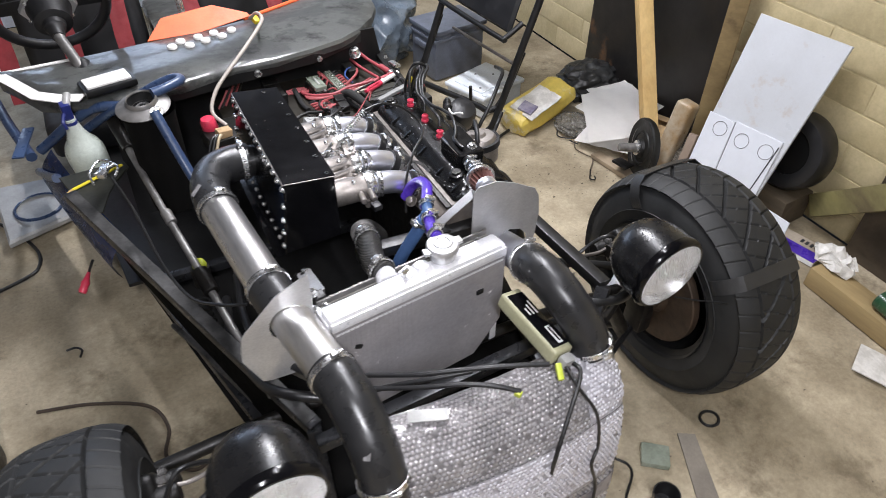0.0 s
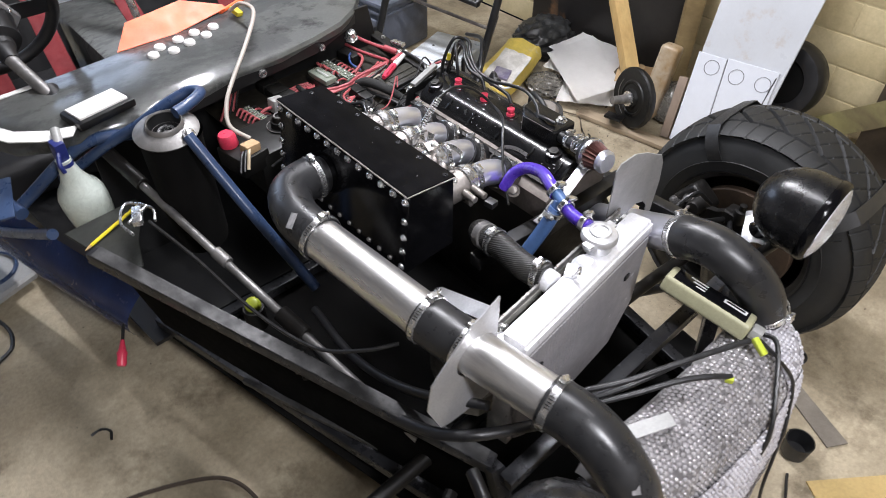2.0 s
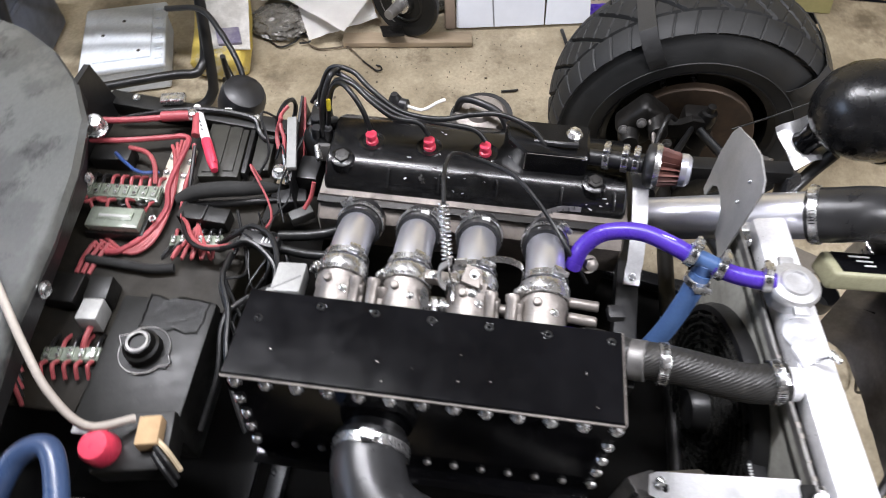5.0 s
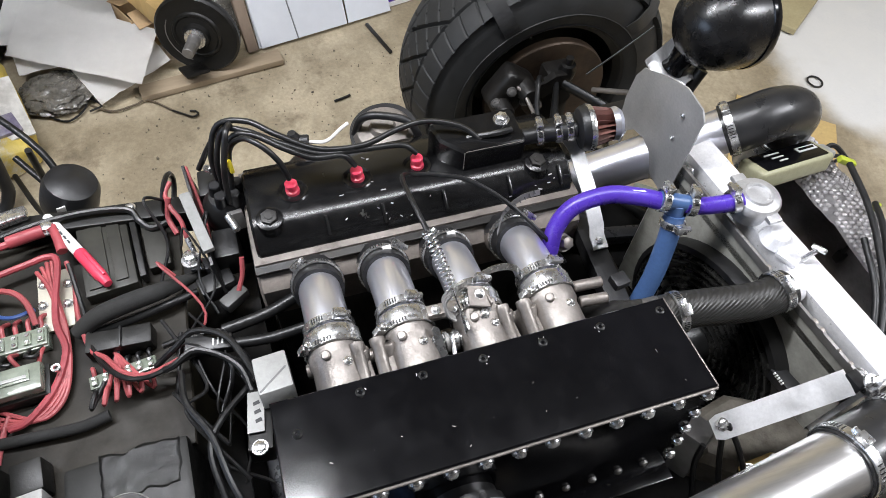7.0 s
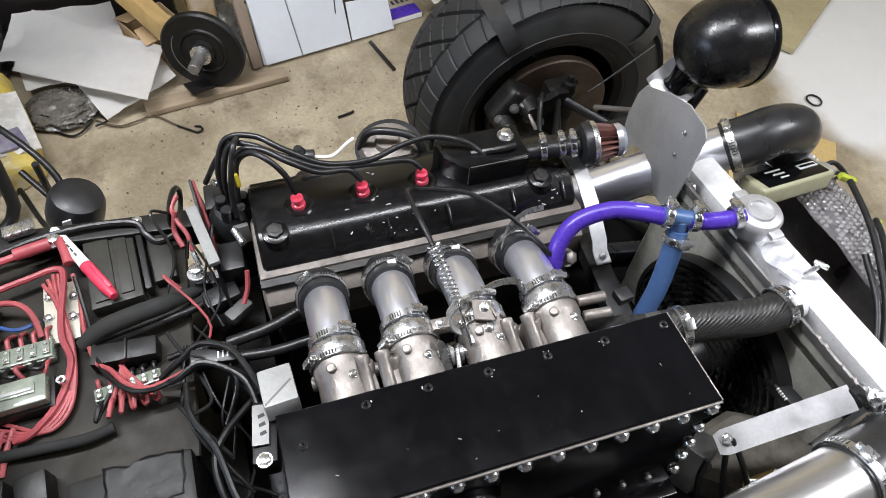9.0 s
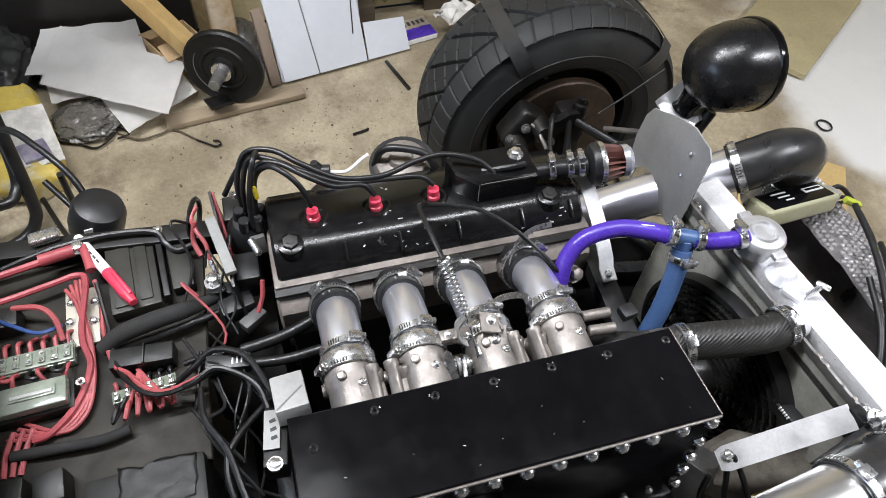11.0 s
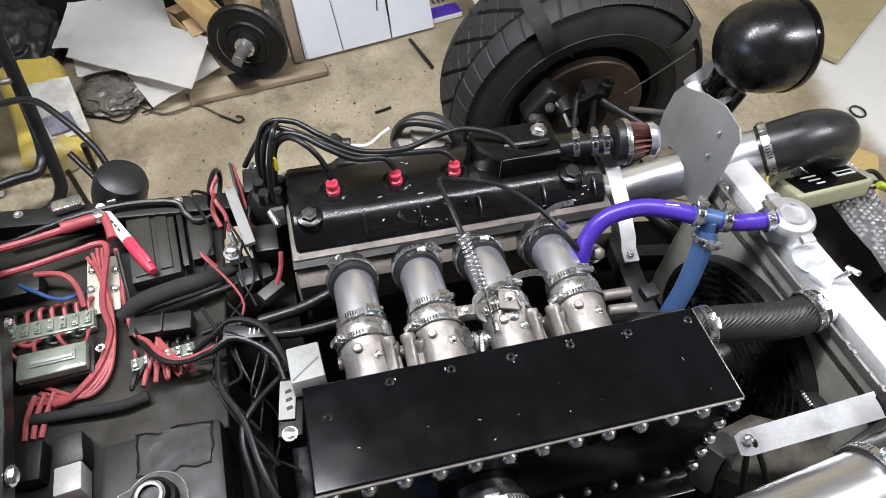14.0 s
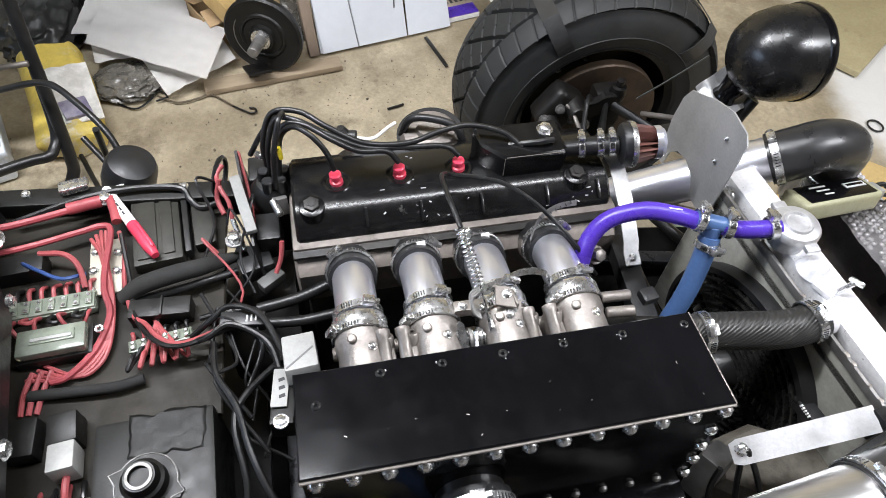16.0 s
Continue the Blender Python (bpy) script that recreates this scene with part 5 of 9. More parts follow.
part("weld_boss", box(B(), rad((0.0, 0.004, 0.676)), (0.03, 0.03, 0.01), RZ @ turn(0, 0, 20), 0.004), RAD_ALU, radiator)
part("bleed_screw", cyl(B(), rad((-0.012, -0.004, 0.676)), rad((-0.016, -0.014, 0.700)), 0.004, seg=12), STEEL, radiator, "bright bleed screw")
part("bleed_wing", box(B(), rad((-0.017, -0.015, 0.703)), (0.020, 0.007, 0.008), RZ @ turn(-25, 10, 20), 0.003), STEEL, radiator)
for x in (-0.19, -0.17, 0.19):
    part("tank_bolt", hex_bolt(B(), rad((x, 0.026, 0.655)), RZ @ Vector((0, 1, 0.1)), 0.007, 0.012), STEEL, radiator)
part("hose_neck", cyl(B(), rad((-0.036, 0.02, 0.660)), rad((-0.034, 0.062, 0.664)), 0.022), RAD_ALU, radiator)

part("rear_channel", box(B(), rad((0.016, 0.024, 0.630)), (0.40, 0.024, 0.016), RZ, 0.002), DARK_IRON, radiator)
part("rear_flange", box(B(), rad((0.016, 0.037, 0.661)), (0.405, 0.005, 0.014), RZ, 0.001), DULL_STEEL, radiator, "grimy rear flange")
rnd = random.Random(8)
for k in range(9):
    part("flange_scrap", box(B(), rad((rnd.uniform(-0.18, 0.21), 0.0365, 0.6685)), (rnd.uniform(0.002, 0.007), 0.0055, 0.002), RZ @ turn(0, rnd.uniform(-6, 6), 0), 0.0006), CAST_ALU, radiator)

# electric fan behind the radiator
FAN_PLASTIC = surface("glossy_black_fan", (0.010, 0.010, 0.0095), (0.020, 0.0195, 0.018), 0.28, blot=20, grain=160, bump=0.08, dirt=(0.12, 0.115, 0.10), dirty=0.12, dirt_scale=40)
fan = thing("radiator_fan", rad((-0.01, 0.05, 0.5)), "black plastic electric fan behind the radiator", "fan")
fc = rad((0.008, 0.040, 0.452))
fy = RZ @ Vector((0, 1, 0))
part("shroud_ring", lathe(B(), [(0.152, -0.008), (0.166, -0.008), (0.168, 0.004), (0.165, 0.018), (0.156, 0.02), (0.151, 0.0)], fc, fy, 48, closed=True), BLACK_SATIN, fan)
for k in range(9):
    r = 0.04 + 0.0135 * k
    part("guard_ring", lathe(B(), [(r - 0.0016, 0.014), (r + 0.0016, 0.014), (r + 0.0016, 0.024), (r - 0.0016, 0.024)], fc, fy, 48, closed=True), FAN_PLASTIC, fan)
for k in range(16):
    a = k * math.pi / 8
    d = RZ @ Vector((math.cos(a), 0, math.sin(a)))
    part("guard_rib", square_tube(B(), fc + d * 0.03 + fy * 0.016, fc + d * 0.16 + fy * 0.016, 0.004, 0.007, 0.001), FAN_PLASTIC, fan)
part("motor", lathe(B(), [(0, 0.05), (0.03, 0.048), (0.036, 0.04), (0.036, 0.0)], fc, fy, 28), BLACK_SATIN, fan)
for k in range(7):
    a = k * 2 * math.pi / 7
    d = RZ @ Vector((math.cos(a), 0, math.sin(a)))
    e = RZ @ Vector((-math.sin(a), 0, math.cos(a)))
    part("blade", plate(B(), [(0.035, -0.014), (0.135, -0.03), (0.145, 0.02), (0.035, 0.016)], fc - fy * 0.004, d, e + fy * 0.35, 0.003), BLACK_SATIN, fan)
part("shroud_panel", plate(B(), [(-0.185, 0.34), (0.218, 0.34), (0.218, 0.655), (-0.185, 0.655)], rad((0, 0.036, 0)), RZ @ Vector((1, 0, 0)), (0, 0, 1), 0.003), SHELF_METAL, fan, "grimy grey fan mounting panel with pale specks")
part("fan_plug", box(B(), rad((-0.128, 0.052, 0.560)), (0.046, 0.022, 0.02), RZ @ turn(0, 8, 0), 0.003), RUBBER, fan, "black cable plug")
for k in range(5):
    part("plug_tooth", box(B(), rad((-0.112 - 0.004 * k, 0.064, 0.5705)), (0.0022, 0.003, 0.004), RZ, 0), PRINT, fan)

# stay between airbox and plate
stay = thing("support_stay", (-0.31, -0.15, 0.6), "bright flat aluminium stay from airbox to plate", "bracket")
part("bar", plate(B(), [(-0.016, 0), (-0.012, -0.010), (0.012, -0.010), (0.016, 0), (0.016, 0.160), (-0.016, 0.160)], (-0.305, -0.082, 0.60), (1, 0, 0.25), (-0.06, -0.9, 0.45), 0.0025), ALU, stay)
part("stay_bolt", hex_bolt(B(), (-0.303, -0.084, 0.604), (-0.2, 0.4, 0.9), 0.006), STEEL, stay)
part("end_bracket", box(B(), (-0.315, -0.232, 0.655), (0.024, 0.02, 0.04), turn(10, 0, 10)), BLACK_SATIN, stay)
part("end_bolt", hex_bolt(B(), (-0.325, -0.24, 0.685), (-0.3, 0, 1), 0.007, 0.01), STEEL, stay)

mb = thing("mount_bracket", (-0.33, -0.12, 0.40), "grimy cast mounting bracket below the stay, with a drilled link plate", "bracket")
part("casting", plate(B(), [(-0.09, -0.06), (0.02, -0.075), (0.075, -0.04), (0.08, 0.03), (0.03, 0.045), (-0.02, 0.03), (-0.07, 0.05), (-0.10, 0.0)], (-0.325, -0.165, 0.435), (0.35, 0.94, 0), (-0.94, 0.35, 0.1), 0.075, 0.012), surface("grimy_alloy", (0.16, 0.145, 0.12), (0.085, 0.075, 0.06), 0.55, metal=0.3, blot=20, grain=120, bump=0.5, dirt=(0.035, 0.03, 0.025), dirty=0.25, dirt_scale=24), mb)
part("casting_arm", box(B(), (-0.30, -0.075, 0.515), (0.035, 0.05, 0.075), turn(20, 8, 30), 0.008), DULL_STEEL, mb)
part("link_plate", plate(B(), [(-0.028, -0.006), (-0.022, -0.011), (0.022, -0.011), (0.028, -0.006), (0.028, 0.006), (0.022, 0.011), (-0.022, 0.011), (-0.028, 0.006)], (-0.352, -0.146, 0.530), (0.0, -0.95, 0.3), (-0.9, 0.1, 0.3), 0.004, 0.001), BRASS, mb, "yellow zinc link plate")
for dy in (-0.018, 0.018):
    part("link_bolt", hex_bolt(B(), (-0.353, -0.146 - 0.95 * dy, 0.536 + 0.3 * dy), (0.1, 0.3, 0.95), 0.0055), STEEL, mb)
for p in ([(-0.306, -0.09, 0.606), (-0.325, -0.10, 0.585), (-0.345, -0.108, 0.56), (-0.365, -0.115, 0.53)], [(-0.304, -0.085, 0.604), (-0.318, -0.085, 0.58), (-0.335, -0.085, 0.55), (-0.36, -0.09, 0.50)], [(-0.315, -0.06, 0.58), (-0.33, -0.05, 0.55), (-0.36, -0.05, 0.50)]):
    part("mount_wire", sweep(B(), p, 0.004, 8), WIRE_BLACK, mb)

# ---- engine ----
engine = thing("engine", (0.12, 0.19, 0.2), "four-cylinder engine with a scuffed black cover and cast head", "engine")
part("block", box(B(), (0.14, 0.20, 0.37), (0.20, 0.46, 0.36), None, 0.012), DARK_IRON, engine, "dark oily iron block")
part("sump", box(B(), (0.13, 0.20, 0.17), (0.18, 0.36, 0.1), None, 0.02), DARK_IRON, engine)
part("bell_housing", lathe(B(), [(0.0, 0.12), (0.09, 0.12), (0.13, 0.06), (0.15, 0.0), (0, 0)], (0.12, 0.45, 0.36), (0, 1, 0), 28), DARK_IRON, engine)
part("cylinder_head", plate(B(), [(0.042, 0.545), (0.24, 0.545), (0.245, 0.61), (0.225, 0.622), (0.070, 0.622), (0.044, 0.602)], (0, 0.44, 0), (1, 0, 0), (0, 0, 1), 0.485, 0.004), HEAD_CAST, engine, "brown-grey cast cylinder head")
part("head_gasket_line", box(B(), (0.145, 0.197, 0.624), (0.17, 0.486, 0.006), None, 0.001), DARK_IRON, engine)
cov = part("cam_cover", plate(B(), [(0.082, 0.626), (0.086, 0.645), (0.110, 0.664), (0.125, 0.668), (0.195, 0.668), (0.212, 0.66), (0.235, 0.645), (0.238, 0.626)], (0, 0.432, 0), (1, 0, 0), (0, 0, 1), 0.472, 0.004), CAST_BLACK, engine, "scuffed black painted cam cover")
part("cover_rim", box(B(), (0.158, 0.196, 0.627), (0.172, 0.486, 0.008), None, 0.003), HEAD_CAST, engine)
for y in (0.405, 0.012):
    part("cover_boss", lathe(B(), [(0, 0.016), (0.012, 0.016), (0.018, 0.014), (0.019, 0.006), (0.022, 0.0), (0.022, -0.03)], (0.118, y, 0.658), (-0.15, 0, 1), 22), CAST_BLACK, cov)
    part("cover_nut", lathe(B(), [(0, 0.004), (0.006, 0.004), (0.0065, 0.003), (0.0115, 0.0025), (0.0125, 0.0)], (0.1155, y, 0.676), (-0.15, 0, 1), 6), DARK_IRON, cov)
for y in (0.33, 0.25, 0.16, 0.06, -0.02):
    part("cover_rib", box(B(), (0.098, y, 0.652), (0.03, 0.005, 0.012), turn(0, -35, 0), 0.002), CAST_BLACK, cov)
rnd = random.Random(9)
for k in range(26):
    y = rnd.uniform(-0.03, 0.42) if k % 2 else rnd.gauss(0.24, 0.03)
    x = rnd.choice((rnd.uniform(0.084, 0.112), rnd.uniform(0.112, 0.2)))
    z = 0.668 if x > 0.112 else 0.6455 + (x - 0.086) * 0.78
    s = rnd.uniform(0.0007, 0.002)
    part("paint_chip", box(B(), (x, y, z + 0.0004), (s, s * rnd.uniform(1, 5), 0.0005), turn(0, 0 if x > 0.112 else -38, rnd.uniform(-50, 50)), 0), RAD_PAINT, cov)
PLUG_Y = (0.366, 0.273, 0.184)
for y in PLUG_Y:
    part("plug_well", lathe(B(), [(0.013, -0.012), (0.016, 0.0008), (0.020, 0.0016), (0.022, 0.0)], (0.158, y, 0.668), (0, 0, 1), 24), CAST_BLACK, cov)
    b = part("plug_boot", lathe(B(), [(0, 0.015), (0.0075, 0.015), (0.0090, 0.0135), (0.0090, 0.0085), (0.0068, 0.007), (0.0068, 0.003), (0.0098, 0.0015), (0.0102, -0.004), (0.0102, -0.02)], (0.158, y, 0.671), (0.05, 0.05, 1), 20), RED, engine, "red spark plug boot")

# plug leads and distributor
part("distributor_body", cyl(B(), (0.20, 0.458, 0.50), (0.20, 0.46, 0.60), 0.03), BLACK_SATIN, engine)
dcap = part("distributor_cap", lathe(B(), [(0, 0.045), (0.022, 0.043), (0.034, 0.03), (0.037, 0.0), (0.036, -0.03)], (0.20, 0.46, 0.598), (0.0, 0.05, 1), 26), BLACK_SATIN, engine, "black distributor cap")
for k in range(5):
    a = k * 2 * math.pi / 5
    part("cap_tower", cyl(B(), (0.20 + 0.02 * math.cos(a), 0.458 + 0.018 * math.sin(a), 0.625), (0.20 + 0.019 * math.cos(a), 0.456 + 0.016 * math.sin(a), 0.66), 0.0085, seg=14), RUBBER, dcap)
LEADS = [
    [(0.158, 0.367, 0.695), (0.160, 0.375, 0.73), (0.172, 0.392, 0.752), (0.195, 0.415, 0.75), (0.205, 0.437, 0.72), (0.192, 0.448, 0.655)],
    [(0.158, 0.274, 0.695), (0.163, 0.29, 0.715), (0.163, 0.33, 0.722), (0.178, 0.365, 0.735), (0.205, 0.40, 0.742), (0.215, 0.43, 0.735), (0.205, 0.45, 0.69), (0.198, 0.455, 0.645)],
    [(0.158, 0.185, 0.695), (0.165, 0.205, 0.71), (0.166, 0.26, 0.716), (0.170, 0.32, 0.72), (0.19, 0.37, 0.735), (0.218, 0.41, 0.74), (0.23, 0.44, 0.735), (0.218, 0.458, 0.69), (0.21, 0.46, 0.645)],
    [(0.150, 0.092, 0.706), (0.168, 0.118, 0.722), (0.182, 0.165, 0.73), (0.180, 0.21, 0.726), (0.168, 0.26, 0.722), (0.175, 0.32, 0.724), (0.20, 0.37, 0.74), (0.23, 0.405, 0.745), (0.243, 0.445, 0.735), (0.23, 0.465, 0.69), (0.22, 0.465, 0.645)],
    [(0.18, 0.455, 0.645), (0.185, 0.45, 0.70), (0.205, 0.435, 0.752), (0.235, 0.43, 0.74), (0.25, 0.46, 0.70), (0.25, 0.49, 0.65)],
]
for p in LEADS:
    part("plug_lead", sweep(B(), p, 0.0042, 10, 8), WIRE_BLACK, engine, "black plug lead")
for p, q in (((0.162, 0.462, 0.640), (0.135, 0.452, 0.636)), ((0.225, 0.470, 0.668), (0.240, 0.478, 0.660))):
    part("lead_terminal", cyl(B(), p, q, 0.0055, seg=12), STEEL, engine, "bright lead terminal")
part("cap_clip", box(B(), (0.165, 0.452, 0.622), (0.010, 0.022, 0.030), turn(0, 15, 8), 0.002), DULL_STEEL, engine)
part("lead_boot", lathe(B(), [(0, 0.0), (0.010, 0.0), (0.012, 0.006), (0.012, 0.022), (0.009, 0.028), (0.006, 0.034), (0, 0.034)], (0.262, 0.345, 0.640), (0.05, 0.1, 1), 16), RUBBER, engine)
part("lead_clip", box(B(), (0.192, 0.44, 0.705), (0.012, 0.007, 0.018), turn(0, 20, 10)), YELLOW, engine, "yellow lead tag")
part("lead_end", cyl(B(), (0.258, 0.325, 0.655), (0.262, 0.35, 0.655), 0.011, seg=14), RUBBER, engine)
part("vacuum_stub", sweep(B(), [(0.258, 0.33, 0.655), (0.255, 0.30, 0.652), (0.262, 0.275, 0.665), (0.268, 0.262, 0.668)], 0.0027, 8), WHITE, engine, "white sensor lead")

# alternator on the far side
part("alternator", lathe(B(), [(0, 0.05), (0.018, 0.05), (0.022, 0.042), (0.042, 0.04), (0.05, 0.03), (0.052, 0.0), (0.048, -0.03), (0.03, -0.04), (0, -0.04)], (0.29, 0.20, 0.585), (-0.1, 0.1, 1), 32), CAST_ALU, engine, "cast aluminium alternator housing")
part("alternator_band", lathe(B(), [(0.046, 0.0), (0.056, 0.0), (0.056, 0.016), (0.046, 0.016)], (0.29, 0.20, 0.60), (-0.1, 0.1, 1), 32, closed=True), RUBBER, engine)
part("alternator_lead", sweep(B(), [(0.30, 0.25, 0.60), (0.29, 0.235, 0.65), (0.275, 0.20, 0.66), (0.26, 0.165, 0.65), (0.25, 0.145, 0.60)], 0.0065, 10), RUBBER, engine)
part("exhaust_manifold", sweep(B(), [(0.24, 0.35, 0.585), (0.29, 0.33, 0.57), (0.31, 0.2, 0.53), (0.30, 0.05, 0.5), (0.27, -0.05, 0.45)], 0.022, 16), DARK_IRON, engine)
for y in (0.27, 0.17, 0.08):
    part("exhaust_branch", sweep(B(), [(0.24, y, 0.585), (0.28, y - 0.01, 0.572), (0.305, y - 0.05, 0.53)], 0.018, 14), DARK_IRON, engine)

# breather box and filter
br = thing("breather_box", (0.155, 0.08, 0.668), "black oil breather box on the cam cover", "engine part")
part("body", plate(B(), [(0.130, 0.122), (0.160, 0.150), (0.194, 0.156), (0.200, 0.150), (0.200, 0.030), (0.195, 0.026), (0.136, 0.026), (0.130, 0.032)], (0, 0, 0.664), (1, 0, 0), (0, 1, 0), 0.044, 0.004), CAST_BLACK, br)
for a, b in (((0.130, 0.120, 0.7075), (0.130, 0.034, 0.7075)), ((0.130, 0.122, 0.672), (0.130, 0.122, 0.706))):
    part("worn_edge", sweep(B(), [a, b], 0.0006, 6, smooth=False), CAST_ALU, br, "paint worn to metal")
part("outlet", cyl(B(), (0.152, 0.03, 0.69), (0.146, -0.012, 0.695), 0.0125), BLACK_SATIN, br)
part("outlet_nut", hex_bolt(B(), (0.178, 0.05, 0.708), (0, 0, 1), 0.009, 0.008), STEEL, br)
part("side_lead", sweep(B(), [(0.158, 0.11, 0.705), (0.148, 0.07, 0.715), (0.15, 0.045, 0.714)], 0.0045, 8), WIRE_BLACK, br)
part("breather_hose", cyl(B(), (0.148, 0.0, 0.6935), (0.136, -0.055, 0.702), 0.0135), RUBBER, br)
hose_clamp("hose_clip", br, (0.1475, -0.001, 0.694), (-0.2, -0.97, 0.15), 0.014, (0, 0, 1), 0.010)
hose_clamp("hose_clip", br, (0.142, -0.028, 0.6975), (-0.2, -0.97, 0.15), 0.014, (0, 0, 1), 0.010)
hose_clamp("hose_clip", br, (0.1385, -0.044, 0.700), (-0.2, -0.97, 0.15), 0.014, (0, 0, 1), 0.010)
flt = thing("breather_filter", (0.128, -0.085, 0.706), "small cone breather filter with brown pleats and chrome ends", "air filter")
fa, fax = Vector((0.136, -0.055, 0.702)), Vector((-0.15, -0.97, 0.1)).normalized()
part("rubber_base", lathe(B(), [(0.0, 0), (0.018, 0), (0.030, 0.003), (0.0335, 0.008), (0.0335, 0.015), (0.0, 0.016)], fa, fax, 28), RUBBER, flt)
part("base_ring", lathe(B(), [(0.028, 0.013), (0.0345, 0.014), (0.0352, 0.018), (0.0335, 0.022), (0.028, 0.022)], fa, fax, 32, closed=True), STEEL, flt)
bm = B()
rot = frame_of(fax)
rings = []
for h, r in ((0.018, 0.0315), (0.054, 0.0235)):
    rings.append([bm.verts.new(fa + rot @ Vector(((r - (0.010 if k % 2 else 0)) * math.cos(2 * math.pi * k / 36), (r - (0.010 if k % 2 else 0)) * math.sin(2 * math.pi * k / 36), h))) for k in range(36)])
for k in range(36):
    bm.faces.new((rings[0][k], rings[0][(k + 1) % 36], rings[1][(k + 1) % 36], rings[1][k]))
part("pleats", bm, FILTER, flt, "oily red-brown pleats", 10)
part("end_cap", lathe(B(), [(0.0245, 0.051), (0.025, 0.060), (0.020, 0.066), (0, 0.067)], fa, fax, 28), CHROME, flt)

# ---- throttle bodies ----
itb = thing("throttle_bodies", (-0.08, 0.22, 0.64), "four cast throttle bodies on polished stubs with hose clips", "throttle bodies")
TB_Y = (0.362, 0.270, 0.178, 0.078)
for n, y in enumerate(TB_Y):
    A, Bq = Vector((0.058, y, 0.602)), Vector((-0.185, y, 0.655))
    part("inlet_port", sweep(B(), [(0.075, y, 0.585), (0.05, y, 0.602), (0.03, y, 0.62)], 0.034, 24), HEAD_CAST, itb, "cast inlet port")
    tr = part("rubber_ring", sweep(B(), [(0.050, y, 0.605), (0.028, y, 0.622), (0.006, y, 0.6365)], 0.0335, 28), RUBBER, itb)
    part("stub", sweep(B(), [(0.03, y, 0.622), (-0.005, y, 0.642), (-0.04, y, 0.652), (-0.085, y, 0.656)], 0.0280, 32, 6), CHROME, itb, "polished aluminium stub")
    part("body", lathe(B(), [(0.026, 0), (0.0325, 0), (0.0335, 0.006), (0.0335, 0.03), (0.031, 0.034), (0.031, 0.10), (0.026, 0.102)], (-0.082, y, 0.656), (-1, 0, 0.01), 32), CAST_ALU, itb, "cast aluminium throttle body")
    hose_clamp("hose_clip", itb, (0.026, y, 0.6245), (-0.85, 0, 0.5), 0.0343, (-0.5, -0.35 if n % 2 else 0.3, 0.8), 0.010)
    hose_clamp("hose_clip", itb, (-0.063, y, 0.6545), (-1, 0, 0.06), 0.0305, (0, -0.45, 1), 0.012)
    part("sleeve_band", lathe(B(), [(0.0325, -0.010), (0.0350, -0.010), (0.0362, -0.007), (0.0356, 0.0), (0.0362, 0.007), (0.0350, 0.010), (0.0325, 0.010)], (-0.084, y, 0.6568), (-1, 0, 0.03), 40, closed=True), STEEL, itb, "bright smooth clamp band")
    hose_clamp("hose_clip", itb, (-0.094, y, 0.657), (-1, 0, 0.03), 0.0345, (0, 0.9, 0.5), 0.009)
    part("body_screw", dome_bolt(B(), (-0.125, y - 0.012, 0.686), (0, -0.35, 1), 0.0045), STEEL, itb)
    part("vacuum_plug", cyl(B(), (-0.112, y + 0.01, 0.684), (-0.112, y + 0.012, 0.691), 0.006, seg=12), CAST_ALU, itb)
for y in (0.270, 0.178):
    part("paint_mark", box(B(), (0.036, y - 0.008, 0.6570), (0.007, 0.012, 0.002), turn(0, -52, 8), 0.0005), WHITE, itb, "white paint mark on the ring")
for y in (0.338, 0.306, 0.153, 0.122):
    part("casting_web", box(B(), (-0.145, y - 0.006, 0.648), (0.085, 0.02, 0.05), turn(0, 0, 3), 0.006), CAST_ALU, itb)
    part("web_tube", lathe(B(), [(0.005, 0.002), (0.0085, 0.002), (0.0095, 0), (0.0095, -0.02)], (-0.112, y - 0.006, 0.678), (0.6, 0, 0.8), 16), CAST_ALU, itb)
for y in (0.336, 0.311, 0.151, 0.122):
    part("casting_rod", lathe(B(), [(0.004, 0.001), (0.0095, 0.0), (0.0095, 0.008), (0.0080, 0.010), (0.0080, 0.085), (0, 0.085)], (-0.104, y, 0.681), (-1, 0, -0.16), 18), CAST_ALU, itb, "cast tube between the bodies")
part("fuel_rail", sweep(B(), [(-0.10, 0.40, 0.63), (-0.10, 0.04, 0.63)], 0.009, 12, smooth=False), CAST_ALU, itb)
part("fuel_spigot", cyl(B(), (-0.095, 0.045, 0.665), (-0.098, 0.005, 0.667), 0.0075), CAST_ALU, itb)
part("fuel_spigot", cyl(B(), (-0.118, 0.045, 0.665), (-0.122, 0.008, 0.667), 0.0075), CAST_ALU, itb)
part("sensor_plug", box(B(), (-0.104, -0.018, 0.667), (0.02, 0.022, 0.014), turn(0, 0, 8)), RUBBER, itb)
part("linkage_bar", box(B(), (-0.089, 0.212, 0.679), (0.016, 0.062, 0.014), turn(0, 6, -2), 0.002), CAST_ALU, itb)
part("linkage_shaft", cyl(B(), (-0.124, 0.245, 0.66), (-0.119, 0.178, 0.66), 0.006, seg=14), STEEL, itb)
for y in (0.245, 0.233, 0.221, 0.205):
    part("linkage_washer", lathe(B(), [(0.006, -0.002), (0.013, -0.002), (0.013, 0.002), (0.006, 0.002)], (-0.122, y - 0.006, 0.66), (0, 1, 0), 18, closed=True), DULL_STEEL if y > 0.23 else STEEL, itb)
